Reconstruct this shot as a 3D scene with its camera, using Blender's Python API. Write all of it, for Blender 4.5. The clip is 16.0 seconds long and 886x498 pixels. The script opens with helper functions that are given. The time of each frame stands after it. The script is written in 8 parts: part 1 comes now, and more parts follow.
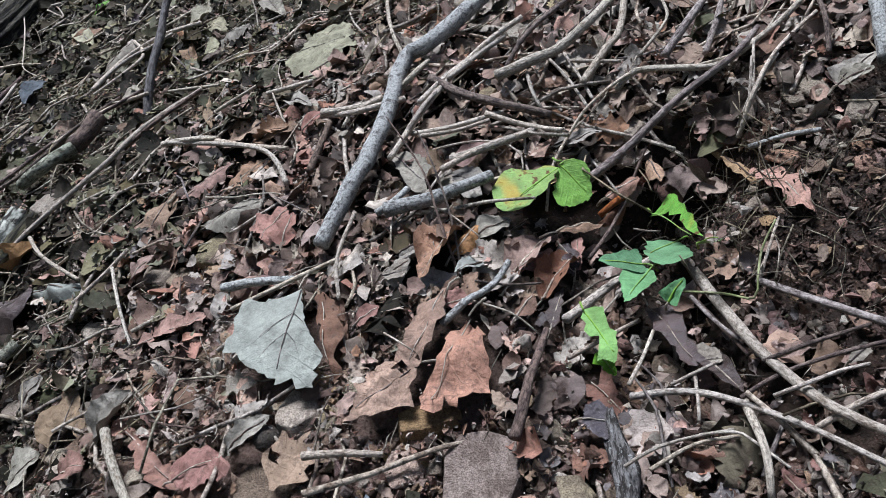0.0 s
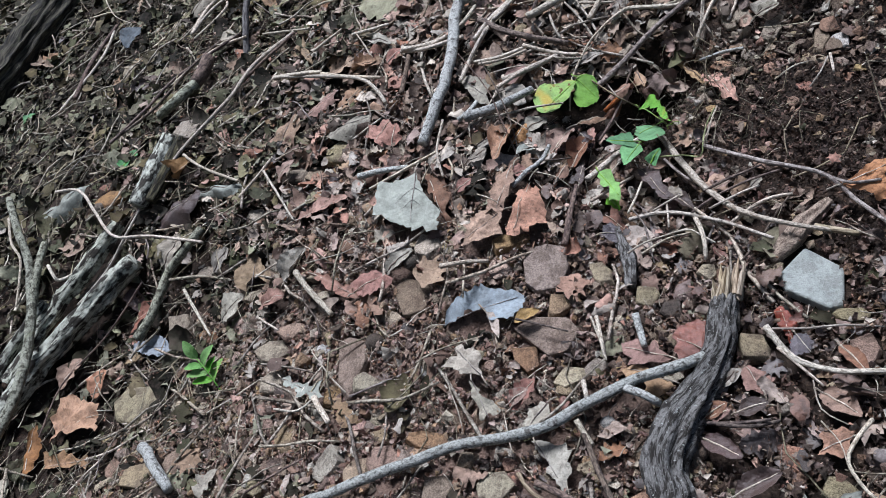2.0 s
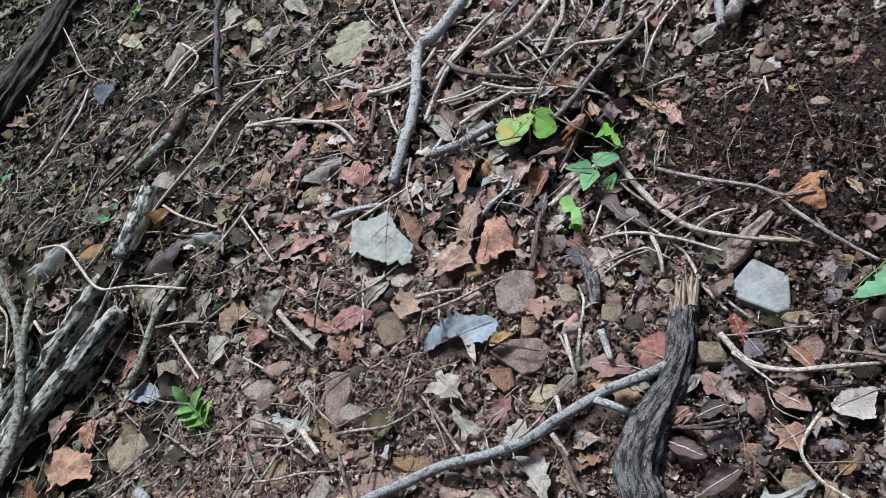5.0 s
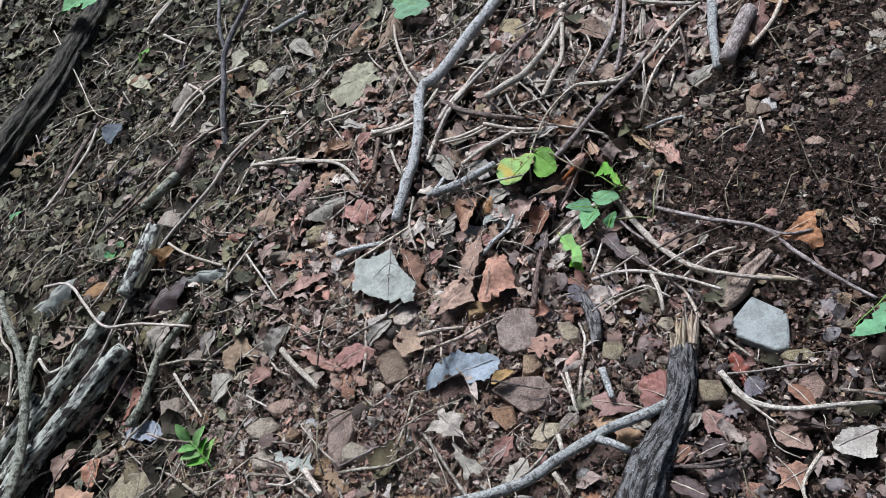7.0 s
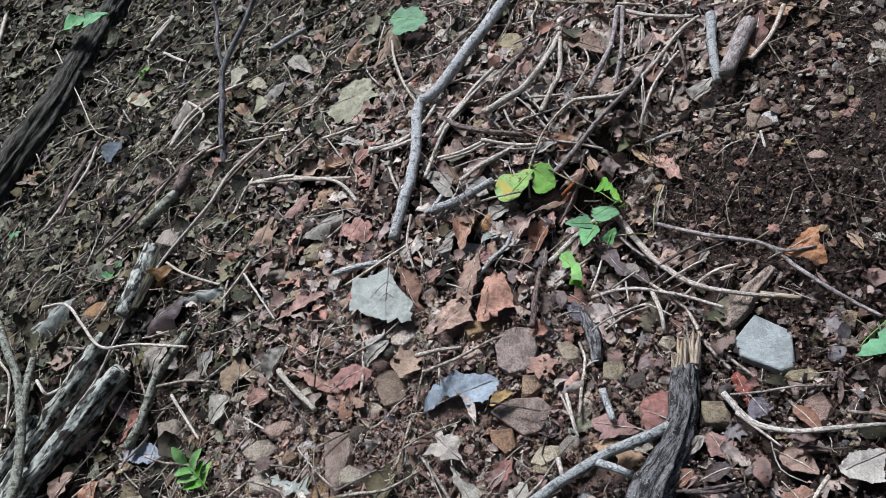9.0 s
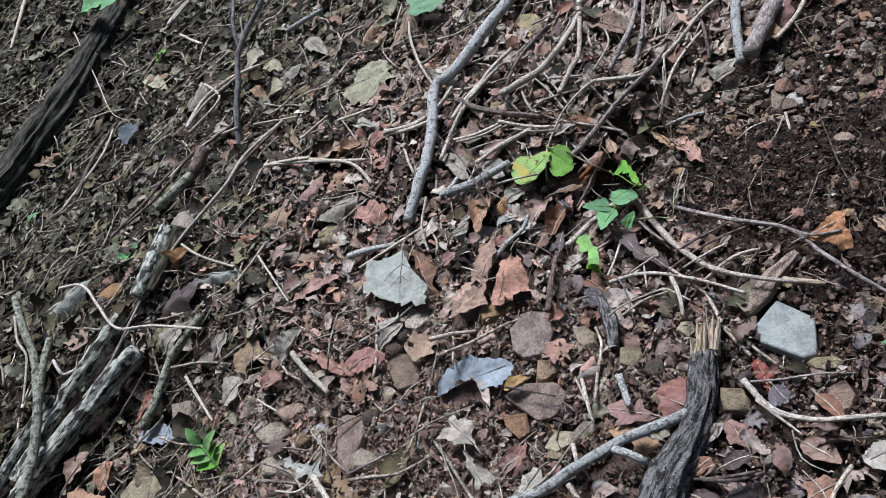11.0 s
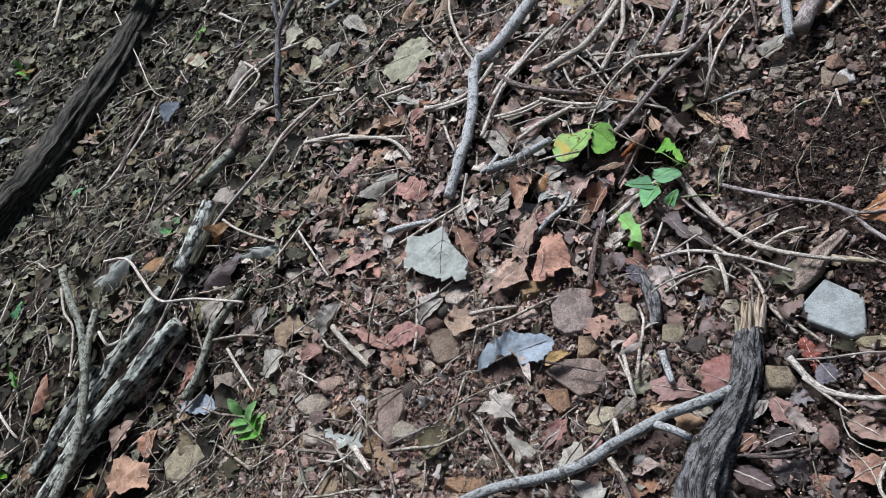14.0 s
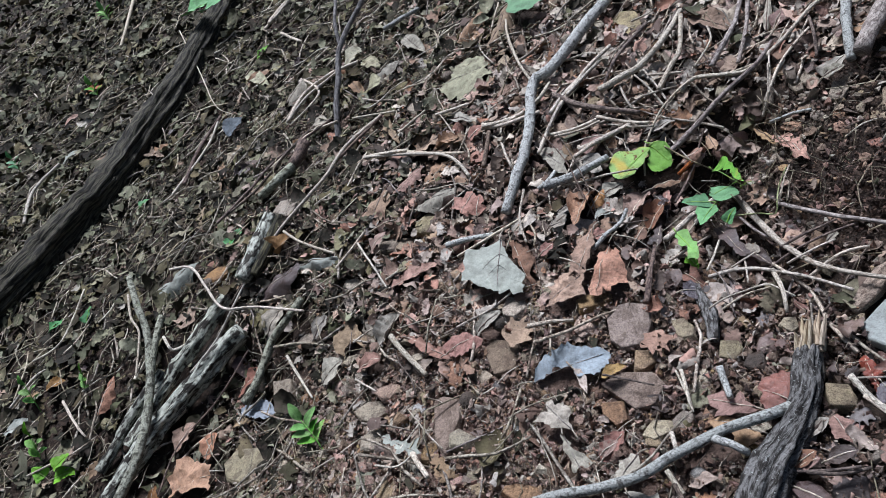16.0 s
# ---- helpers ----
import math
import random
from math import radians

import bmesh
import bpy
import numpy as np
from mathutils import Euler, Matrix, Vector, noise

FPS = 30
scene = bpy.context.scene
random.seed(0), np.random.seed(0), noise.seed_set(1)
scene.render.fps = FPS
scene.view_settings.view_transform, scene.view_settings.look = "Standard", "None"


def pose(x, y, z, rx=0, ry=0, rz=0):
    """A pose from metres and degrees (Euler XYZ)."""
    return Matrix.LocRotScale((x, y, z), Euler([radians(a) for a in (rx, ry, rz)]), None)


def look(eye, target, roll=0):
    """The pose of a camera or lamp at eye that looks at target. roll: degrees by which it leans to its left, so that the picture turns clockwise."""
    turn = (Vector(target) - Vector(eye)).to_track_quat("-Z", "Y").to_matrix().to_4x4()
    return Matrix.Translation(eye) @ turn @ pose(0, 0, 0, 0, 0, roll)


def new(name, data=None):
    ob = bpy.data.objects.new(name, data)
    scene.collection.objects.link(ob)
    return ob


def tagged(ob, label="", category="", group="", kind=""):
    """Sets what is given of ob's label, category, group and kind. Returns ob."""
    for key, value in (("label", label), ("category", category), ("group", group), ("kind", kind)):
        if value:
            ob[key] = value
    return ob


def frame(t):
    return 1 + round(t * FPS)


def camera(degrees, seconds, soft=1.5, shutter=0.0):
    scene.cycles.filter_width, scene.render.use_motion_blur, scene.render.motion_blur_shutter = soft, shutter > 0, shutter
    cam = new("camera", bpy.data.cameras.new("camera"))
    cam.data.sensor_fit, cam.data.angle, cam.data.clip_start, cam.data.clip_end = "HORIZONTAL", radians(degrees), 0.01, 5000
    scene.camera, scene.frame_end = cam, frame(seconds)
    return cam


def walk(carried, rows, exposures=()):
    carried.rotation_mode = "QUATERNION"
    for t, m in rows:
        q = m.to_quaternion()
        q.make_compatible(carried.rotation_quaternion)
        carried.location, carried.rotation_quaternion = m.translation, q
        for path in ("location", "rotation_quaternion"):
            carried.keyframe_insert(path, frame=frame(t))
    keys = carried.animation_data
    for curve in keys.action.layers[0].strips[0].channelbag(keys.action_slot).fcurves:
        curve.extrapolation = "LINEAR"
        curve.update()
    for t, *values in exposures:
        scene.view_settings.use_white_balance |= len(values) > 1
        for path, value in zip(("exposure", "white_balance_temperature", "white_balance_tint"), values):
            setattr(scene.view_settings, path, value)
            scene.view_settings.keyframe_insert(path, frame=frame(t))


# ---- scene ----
# ---- camera and walk (hillside coordinates: z along the slope's normal) ----
UP = Vector((0.415, 0.14, 0.90)).normalized()
SLOPE = UP.rotation_difference(Vector((0, 0, 1))).to_matrix().to_4x4()
cam = camera(61.7, 16.0, soft=0.45)
PATH = [
    (0, (0.094, -0.257, 0.408), (-0.230, 1.246, -0.872), -25.1),
    (0.5, (0.084, -0.293, 0.497), (-0.296, 1.122, -0.865), -28.0),
    (1, (0.094, -0.370, 0.570), (-0.321, 0.984, -0.843), -30.4),
    (1.5, (0.076, -0.458, 0.618), (-0.342, 0.868, -0.819), -31.6),
    (2, (0.063, -0.496, 0.639), (-0.328, 0.817, -0.817), -32.0),
    (2.5, (0.065, -0.502, 0.644), (-0.302, 0.807, -0.823), -32.6),
    (3, (0.065, -0.512, 0.651), (-0.287, 0.796, -0.820), -33.1),
    (3.5, (0.071, -0.520, 0.655), (-0.268, 0.797, -0.813), -33.5),
    (4, (0.075, -0.523, 0.659), (-0.256, 0.804, -0.800), -33.7),
    (6.5, (0.083, -0.528, 0.677), (-0.206, 0.892, -0.702), -32.1),
    (7, (0.084, -0.529, 0.677), (-0.202, 0.901, -0.692), -32.0),
    (7.5, (0.085, -0.526, 0.675), (-0.194, 0.916, -0.682), -31.9),
    (8, (0.089, -0.524, 0.677), (-0.187, 0.930, -0.668), -32.0),
    (10.5, (0.098, -0.507, 0.657), (-0.221, 0.937, -0.690), -33.3),
    (11, (0.093, -0.512, 0.658), (-0.250, 0.926, -0.688), -33.5),
    (11.5, (0.088, -0.516, 0.659), (-0.278, 0.917, -0.687), -33.8),
    (12, (0.086, -0.520, 0.660), (-0.296, 0.908, -0.688), -34.0),
    (12.5, (0.083, -0.520, 0.659), (-0.312, 0.902, -0.690), -34.2),
    (13, (0.081, -0.520, 0.658), (-0.327, 0.899, -0.691), -34.6),
    (13.5, (0.079, -0.520, 0.658), (-0.341, 0.898, -0.689), -34.9),
    (14, (0.077, -0.519, 0.660), (-0.353, 0.902, -0.680), -35.1),
    (14.5, (0.074, -0.518, 0.663), (-0.363, 0.909, -0.668), -35.3),
    (15, (0.071, -0.519, 0.666), (-0.382, 0.919, -0.649), -35.5),
    (15.5, (0.067, -0.525, 0.674), (-0.415, 0.926, -0.616), -35.5),
    (16, (0.063, -0.537, 0.682), (-0.450, 0.926, -0.581), -35.7),
]
walk(cam, [(t, SLOPE @ look(eye, target, roll)) for t, eye, target, roll in PATH], [(0.0, 2.13, 5900, 15), (16.0, 2.13, 5900, 15)])

# ---- world and light: overcast sky in forest shade ----
world = bpy.data.worlds.new("sky")
scene.world = world
world.use_nodes = True
wn = world.node_tree.nodes
sky = wn.new("ShaderNodeTexSky")
sky.sky_type = 'NISHITA'
sky.sun_disc = False
sky.sun_elevation = radians(58)
sky.sun_rotation = radians(35)
sky.air_density = 1.6
sky.dust_density = 3.0
world.node_tree.links.new(sky.outputs[0], wn["Background"].inputs[0])
wn["Background"].inputs[1].default_value = 0.013
sun = new("sun", bpy.data.lights.new("sun", 'SUN'))
sun.data.energy = 1.5
sun.data.angle = radians(20)
sun.data.color = (0.95, 0.975, 1.0)
SUN_FROM = (SLOPE.to_3x3() @ Vector((0.02, 0.5, 0.86))).normalized()
sun.matrix_world = look((0, 0, 0), -SUN_FROM)
sky.sun_elevation = math.asin(SUN_FROM.z)
sky.sun_rotation = math.atan2(SUN_FROM.x, SUN_FROM.y)

# ---- materials ----
def nodes_of(name):
    m = bpy.data.materials.new(name)
    m.use_nodes = True
    return m, m.node_tree.nodes, m.node_tree.links, m.node_tree.nodes["Principled BSDF"]


def weathered(c):
    """Dead matter loses part of its colour; living green keeps it."""
    if c is None or c[1] > c[0] * 1.15:
        return c
    g = 0.3 * c[0] + 0.59 * c[1] + 0.11 * c[2]
    return tuple(k + (g - k) * 0.06 for k in c)


def ramp_of(n, stops):
    r = n.new("ShaderNodeValToRGB")
    e = r.color_ramp.elements
    while len(e) < len(stops):
        e.new(0.5)
    for s, (p, c) in zip(e, stops):
        s.position, s.color = p, (*weathered(c), 1)
    return r


def noise_of(n, l, coord, scale, detail=4.0, rough=0.6):
    t = n.new("ShaderNodeTexNoise")
    t.inputs["Scale"].default_value, t.inputs["Detail"].default_value, t.inputs["Roughness"].default_value = scale, detail, rough
    l.new(coord, t.inputs["Vector"])
    return t


def mix_of(n, l, kind, fac, a, b):
    x = n.new("ShaderNodeMix")
    x.data_type, x.blend_type = 'RGBA', kind
    for socket, v in ((x.inputs[0], fac), (x.inputs[6], a), (x.inputs[7], b)):
        if isinstance(v, bpy.types.NodeSocket):
            l.new(v, socket)
        elif isinstance(v, (int, float)):
            socket.default_value = v
        else:
            socket.default_value = (*v, 1)
    return x.outputs[2]


def hsv_vary(n, l, colour, rnd, dv, dh=0.03, ds=0.35):
    """Colour shifted in value, hue and saturation by a random number for each piece."""
    hsv = n.new("ShaderNodeHueSaturation")
    for k, (sock, lo, hi, mul) in enumerate((("Value", 1 - dv, 1 + dv, 1.0), ("Hue", 0.5 - dh, 0.5 + dh, 7.31), ("Saturation", 1 - ds, 1 + ds, 13.7))):
        f = n.new("ShaderNodeMath")
        f.operation = 'MULTIPLY'
        l.new(rnd, f.inputs[0])
        f.inputs[1].default_value = mul
        fr = n.new("ShaderNodeMath")
        fr.operation = 'FRACT'
        l.new(f.outputs[0], fr.inputs[0])
        mr = n.new("ShaderNodeMapRange")
        l.new(fr.outputs[0], mr.inputs[0])
        mr.inputs[3].default_value, mr.inputs[4].default_value = lo, hi
        l.new(mr.outputs[0], hsv.inputs[sock])
    l.new(colour, hsv.inputs["Color"])
    return hsv.outputs[0]


def bump_of(n, l, bsdf, height, strength, distance):
    b = n.new("ShaderNodeBump")
    b.inputs["Strength"].default_value, b.inputs["Distance"].default_value = strength, distance
    l.new(height, b.inputs["Height"])
    l.new(b.outputs[0], bsdf.inputs["Normal"])


def piece_random(n, stuff):
    return n.new("ShaderNodeNewGeometry").outputs["Random Per Island"] if stuff else n.new("ShaderNodeObjectInfo").outputs["Random"]


def leaf_material(name, colour, spots=(0.05, 0.03, 0.02), spot_amount=0.35, vein=None, rough=0.68, stuff=False, palette=(), dv=0.25, dirt=0.6, blotch=None):
    """Leaf blade: veins along the blade's own coordinates, mottling and decay spots at two scales."""
    m, n, l, bsdf = nodes_of(name)
    rnd = piece_random(n, stuff)
    geo = n.new("ShaderNodeTexCoord").outputs["Object"]
    uv = n.new("ShaderNodeUVMap").outputs[0]
    if palette:
        r = ramp_of(n, [(i / len(palette), c) for i, c in enumerate(palette)])
        r.color_ramp.interpolation = 'CONSTANT'
        l.new(rnd, r.inputs[0])
        base = r.outputs[0]
    else:
        v = n.new("ShaderNodeRGB")
        v.outputs[0].default_value = (*weathered(colour), 1)
        base = v.outputs[0]
    base = hsv_vary(n, l, base, rnd, dv, 0.015, 0.2)
    big = noise_of(n, l, geo, 45, 5, 0.65)
    fine = noise_of(n, l, geo, 260, 5, 0.75)
    tone = ramp_of(n, [(0.3, (0.45, 0.43, 0.41)), (0.55, (0.95, 0.94, 0.93)), (0.75, (1.3, 1.28, 1.25))])
    l.new(big.outputs[0], tone.inputs[0])
    base = mix_of(n, l, 'MULTIPLY', 1.0, base, tone.outputs[0])
    sp = ramp_of(n, [(0.54, (0, 0, 0)), (0.62, (1, 1, 1))])
    l.new(fine.outputs[0], sp.inputs[0])
    f = n.new("ShaderNodeMath")
    f.operation = 'MULTIPLY'
    l.new(sp.outputs[0], f.inputs[0])
    f.inputs[1].default_value = spot_amount
    base = mix_of(n, l, 'MIX', f.outputs[0], base, spots)
    grime = noise_of(n, l, geo, 95, 8, 0.72)
    gr = ramp_of(n, [(0.5, (0, 0, 0)), (0.63, (dirt, dirt, dirt))])
    l.new(grime.outputs[0], gr.inputs[0])
    base = mix_of(n, l, 'MIX', gr.outputs[0], base, (0.055, 0.038, 0.03))
    if blotch:
        bl = noise_of(n, l, geo, 110, 2, 0.5)
        br = ramp_of(n, [(0.6, (0, 0, 0)), (0.65, (0.95, 0.95, 0.95))])
        l.new(bl.outputs[0], br.inputs[0])
        base = mix_of(n, l, 'MIX', br.outputs[0], base, blotch)
        yl = noise_of(n, l, geo, 28, 2, 0.5)
        yr = ramp_of(n, [(0.58, (0, 0, 0)), (0.7, (0.8, 0.8, 0.8))])
        l.new(yl.outputs[0], yr.inputs[0])
        base = mix_of(n, l, 'MIX', yr.outputs[0], base, (0.42, 0.3, 0.05))
    # side veins leave the midrib obliquely
    sep = n.new("ShaderNodeSeparateXYZ")
    l.new(uv, sep.inputs[0])
    ab = n.new("ShaderNodeMath")
    ab.operation = 'ABSOLUTE'
    l.new(sep.outputs[1], ab.inputs[0])
    k = n.new("ShaderNodeMath")
    k.operation = 'MULTIPLY_ADD'
    l.new(ab.outputs[0], k.inputs[0])
    k.inputs[1].default_value = -0.7
    l.new(sep.outputs[0], k.inputs[2])
    s = n.new("ShaderNodeMath")
    s.operation = 'MULTIPLY'
    l.new(k.outputs[0], s.inputs[0])
    s.inputs[1].default_value = 6.5
    fr = n.new("ShaderNodeMath")
    fr.operation = 'PINGPONG'
    wob = n.new("ShaderNodeMath")
    wob.operation = 'ADD'
    l.new(s.outputs[0], wob.inputs[0])
    l.new(big.outputs[0], wob.inputs[1])
    l.new(wob.outputs[0], fr.inputs[0])
    fr.inputs[1].default_value = 0.5
    mn = n.new("ShaderNodeMath")
    mn.operation = 'MINIMUM'
    l.new(fr.outputs[0], mn.inputs[0])
    m5 = n.new("ShaderNodeMath")
    m5.operation = 'MULTIPLY'
    l.new(ab.outputs[0], m5.inputs[0])
    m5.inputs[1].default_value = 3.0
    l.new(m5.outputs[0], mn.inputs[1])
    vr = ramp_of(n, [(0.0, (1, 1, 1)), (0.07, (0, 0, 0))])
    l.new(mn.outputs[0], vr.inputs[0])
    if vein:
        fv = n.new("ShaderNodeMath")
        fv.operation = 'MULTIPLY'
        l.new(vr.outputs[0], fv.inputs[0])
        fv.inputs[1].default_value = 0.3
        base = mix_of(n, l, 'MIX', fv.outputs[0], base, vein)
    net = n.new("ShaderNodeTexVoronoi")
    net.feature = 'DISTANCE_TO_EDGE'
    net.inputs["Scale"].default_value = 330
    l.new(geo, net.inputs["Vector"])
    line = ramp_of(n, [(0.0, (0.62, 0.6, 0.58)), (0.12, (1, 1, 1))])
    l.new(net.outputs["Distance"], line.inputs[0])
    base = mix_of(n, l, 'MULTIPLY', 0.32, base, line.outputs[0])
    l.new(base, bsdf.inputs["Base Color"])
    bsdf.inputs["Roughness"].default_value = rough
    bsdf.inputs["Specular IOR Level"].default_value = 0.2 if rough > 0.45 else 0.5
    hgt = mix_of(n, l, 'ADD', 0.1 if vein else 0.0, mix_of(n, l, 'MIX', 0.5, big.outputs[0], fine.outputs[0]), vr.outputs[0])
    hgt = mix_of(n, l, 'MULTIPLY', 0.25, hgt, line.outputs[0])
    bump_of(n, l, bsdf, hgt, 0.9, 0.003)
    return m


def stone_material(name, colour, other, stuff=False, palette=(), rough=0.8, dv=0.2, dirt=0.5, speckle=1.0):
    m, n, l, bsdf = nodes_of(name)
    rnd = piece_random(n, stuff)
    geo = n.new("ShaderNodeTexCoord").outputs["Object"]
    big = noise_of(n, l, geo, 38, 5, 0.6)
    fine = noise_of(n, l, geo, 230, 6, 0.8)
    if palette:
        r = ramp_of(n, [(i / len(palette), c) for i, c in enumerate(palette)])
        r.color_ramp.interpolation = 'CONSTANT'
        l.new(rnd, r.inputs[0])
        base = r.outputs[0]
    else:
        r = ramp_of(n, [(0.35, colour), (0.65, other)])
        l.new(big.outputs[0], r.inputs[0])
        base = r.outputs[0]
    base = hsv_vary(n, l, base, rnd, dv, 0.015, 0.25)
    grain = ramp_of(n, [(0.32, (0.45, 0.43, 0.41)), (0.5, (0.95, 0.94, 0.93)), (0.68, (1.3, 1.28, 1.25))])
    l.new(fine.outputs[0], grain.inputs[0])
    base = mix_of(n, l, 'MULTIPLY', speckle, base, grain.outputs[0])
    dn = noise_of(n, l, geo, 90, 6, 0.7)
    d = ramp_of(n, [(0.49, (0, 0, 0)), (0.58, (dirt, dirt, dirt))])
    l.new(dn.outputs[0], d.inputs[0])
    base = mix_of(n, l, 'MIX', d.outputs[0], base, (0.085, 0.058, 0.042))
    pit = noise_of(n, l, geo, 900, 3, 0.7)
    pr = ramp_of(n, [(0.36, (0.45, 0.42, 0.4)), (0.5, (1, 1, 1)), (0.66, (1.3, 1.28, 1.24))])
    l.new(pit.outputs[0], pr.inputs[0])
    base = mix_of(n, l, 'MULTIPLY', 0.7 * speckle, base, pr.outputs[0])
    l.new(base, bsdf.inputs["Base Color"])
    bsdf.inputs["Roughness"].default_value = rough
    bsdf.inputs["Specular IOR Level"].default_value = 0.22
    bump_of(n, l, bsdf, mix_of(n, l, 'MIX', 0.35, fine.outputs[0], pit.outputs[0]), 1.0, 0.005)
    return m


def bark_material(name, dark, pale, patch=0.55, scale=60.0, stretch=0.25, rough=0.85, stuff=False, dv=0.2, moss=None, edge=0.07, specks=None):
    m, n, l, bsdf = nodes_of(name)
    rnd = piece_random(n, stuff)
    uv = n.new("ShaderNodeUVMap").outputs[0] if not stuff else n.new("ShaderNodeTexCoord").outputs["Object"]
    mp = n.new("ShaderNodeMapping")
    mp.inputs["Scale"].default_value = (stretch, 1, 1)
    l.new(uv, mp.inputs[0])
    big = noise_of(n, l, mp.outputs[0], scale, 6, 0.65)
    fine = noise_of(n, l, mp.outputs[0], scale * 3.2, 6, 0.75)
    r = ramp_of(n, [(patch - edge * 1.2, dark), (patch + edge * 0.7, pale)])
    l.new(big.outputs[0], r.inputs[0])
    base = hsv_vary(n, l, r.outputs[0], rnd, dv, 0.012, 0.2)
    g = ramp_of(n, [(0.38, (0.35, 0.33, 0.31)), (0.56, (1.15, 1.14, 1.12))])
    l.new(fine.outputs[0], g.inputs[0])
    base = mix_of(n, l, 'MULTIPLY', 1.0, base, g.outputs[0])
    if moss:
        mo = noise_of(n, l, uv, scale * 0.4, 5, 0.6)
        mr = ramp_of(n, [(0.55, (0, 0, 0)), (0.7, (0.7, 0.7, 0.7))])
        l.new(mo.outputs[0], mr.inputs[0])
        base = mix_of(n, l, 'MIX', mr.outputs[0], base, moss)
    if specks:
        so = noise_of(n, l, uv, 420, 3, 0.6)
        sr = ramp_of(n, [(0.62, (0, 0, 0)), (0.66, (0.85, 0.85, 0.85))])
        l.new(so.outputs[0], sr.inputs[0])
        base = mix_of(n, l, 'MIX', sr.outputs[0], base, specks)
    l.new(base, bsdf.inputs["Base Color"])
    bsdf.inputs["Roughness"].default_value = rough
    bsdf.inputs["Specular IOR Level"].default_value = 0.3
    hgt = mix_of(n, l, 'ADD', 0.5, big.outputs[0], fine.outputs[0])
    bump_of(n, l, bsdf, hgt, 1.0, 0.004)
    return m


def soil_material():
    m, n, l, bsdf = nodes_of("damp_soil")
    geo = n.new("ShaderNodeTexCoord").outputs["Object"]
    a = noise_of(n, l, geo, 6, 6, 0.6)
    b = noise_of(n, l, geo, 70, 6, 0.7)
    c = noise_of(n, l, geo, 450, 5, 0.75)
    r = ramp_of(n, [(0.3, (0.014, 0.01, 0.007)), (0.5, (0.04, 0.027, 0.019)), (0.72, (0.12, 0.08, 0.057))])
    l.new(b.outputs[0], r.inputs[0])
    t = ramp_of(n, [(0.35, (0.8, 0.76, 0.72)), (0.65, (1.2, 1.15, 1.12))])
    l.new(a.outputs[0], t.inputs[0])
    base = mix_of(n, l, 'MULTIPLY', 1.0, r.outputs[0], t.outputs[0])
    # a drier, paler patch of earth below the middle of the slope
    far = n.new("ShaderNodeVectorMath")
    far.operation = 'DISTANCE'
    l.new(geo, far.inputs[0])
    far.inputs[1].default_value = (-0.16, -0.1, 0.02)
    fuzz = n.new("ShaderNodeMath")
    fuzz.operation = 'MULTIPLY_ADD'
    l.new(a.outputs[0], fuzz.inputs[0])
    fuzz.inputs[1].default_value = 0.16
    l.new(far.outputs["Value"], fuzz.inputs[2])
    dry = ramp_of(n, [(0.2, (1, 1, 1)), (0.4, (0, 0, 0))])
    l.new(fuzz.outputs[0], dry.inputs[0])
    pale = ramp_of(n, [(0.3, (0.12, 0.078, 0.06)), (0.5, (0.24, 0.16, 0.125)), (0.72, (0.36, 0.25, 0.2))])
    l.new(b.outputs[0], pale.inputs[0])
    base = mix_of(n, l, 'MIX', dry.outputs[0], base, pale.outputs[0])
    g = ramp_of(n, [(0.35, (0.55, 0.53, 0.5)), (0.65, (1.25, 1.23, 1.2))])
    l.new(c.outputs[0], g.inputs[0])
    base = mix_of(n, l, 'MULTIPLY', 1.0, base, g.outputs[0])
    l.new(base, bsdf.inputs["Base Color"])
    bsdf.inputs["Roughness"].default_value = 0.85
    bsdf.inputs["Specular IOR Level"].default_value = 0.25
    hgt = mix_of(n, l, 'ADD', 0.6, b.outputs[0], c.outputs[0])
    bump_of(n, l, bsdf, hgt, 1.0, 0.009)
    return m


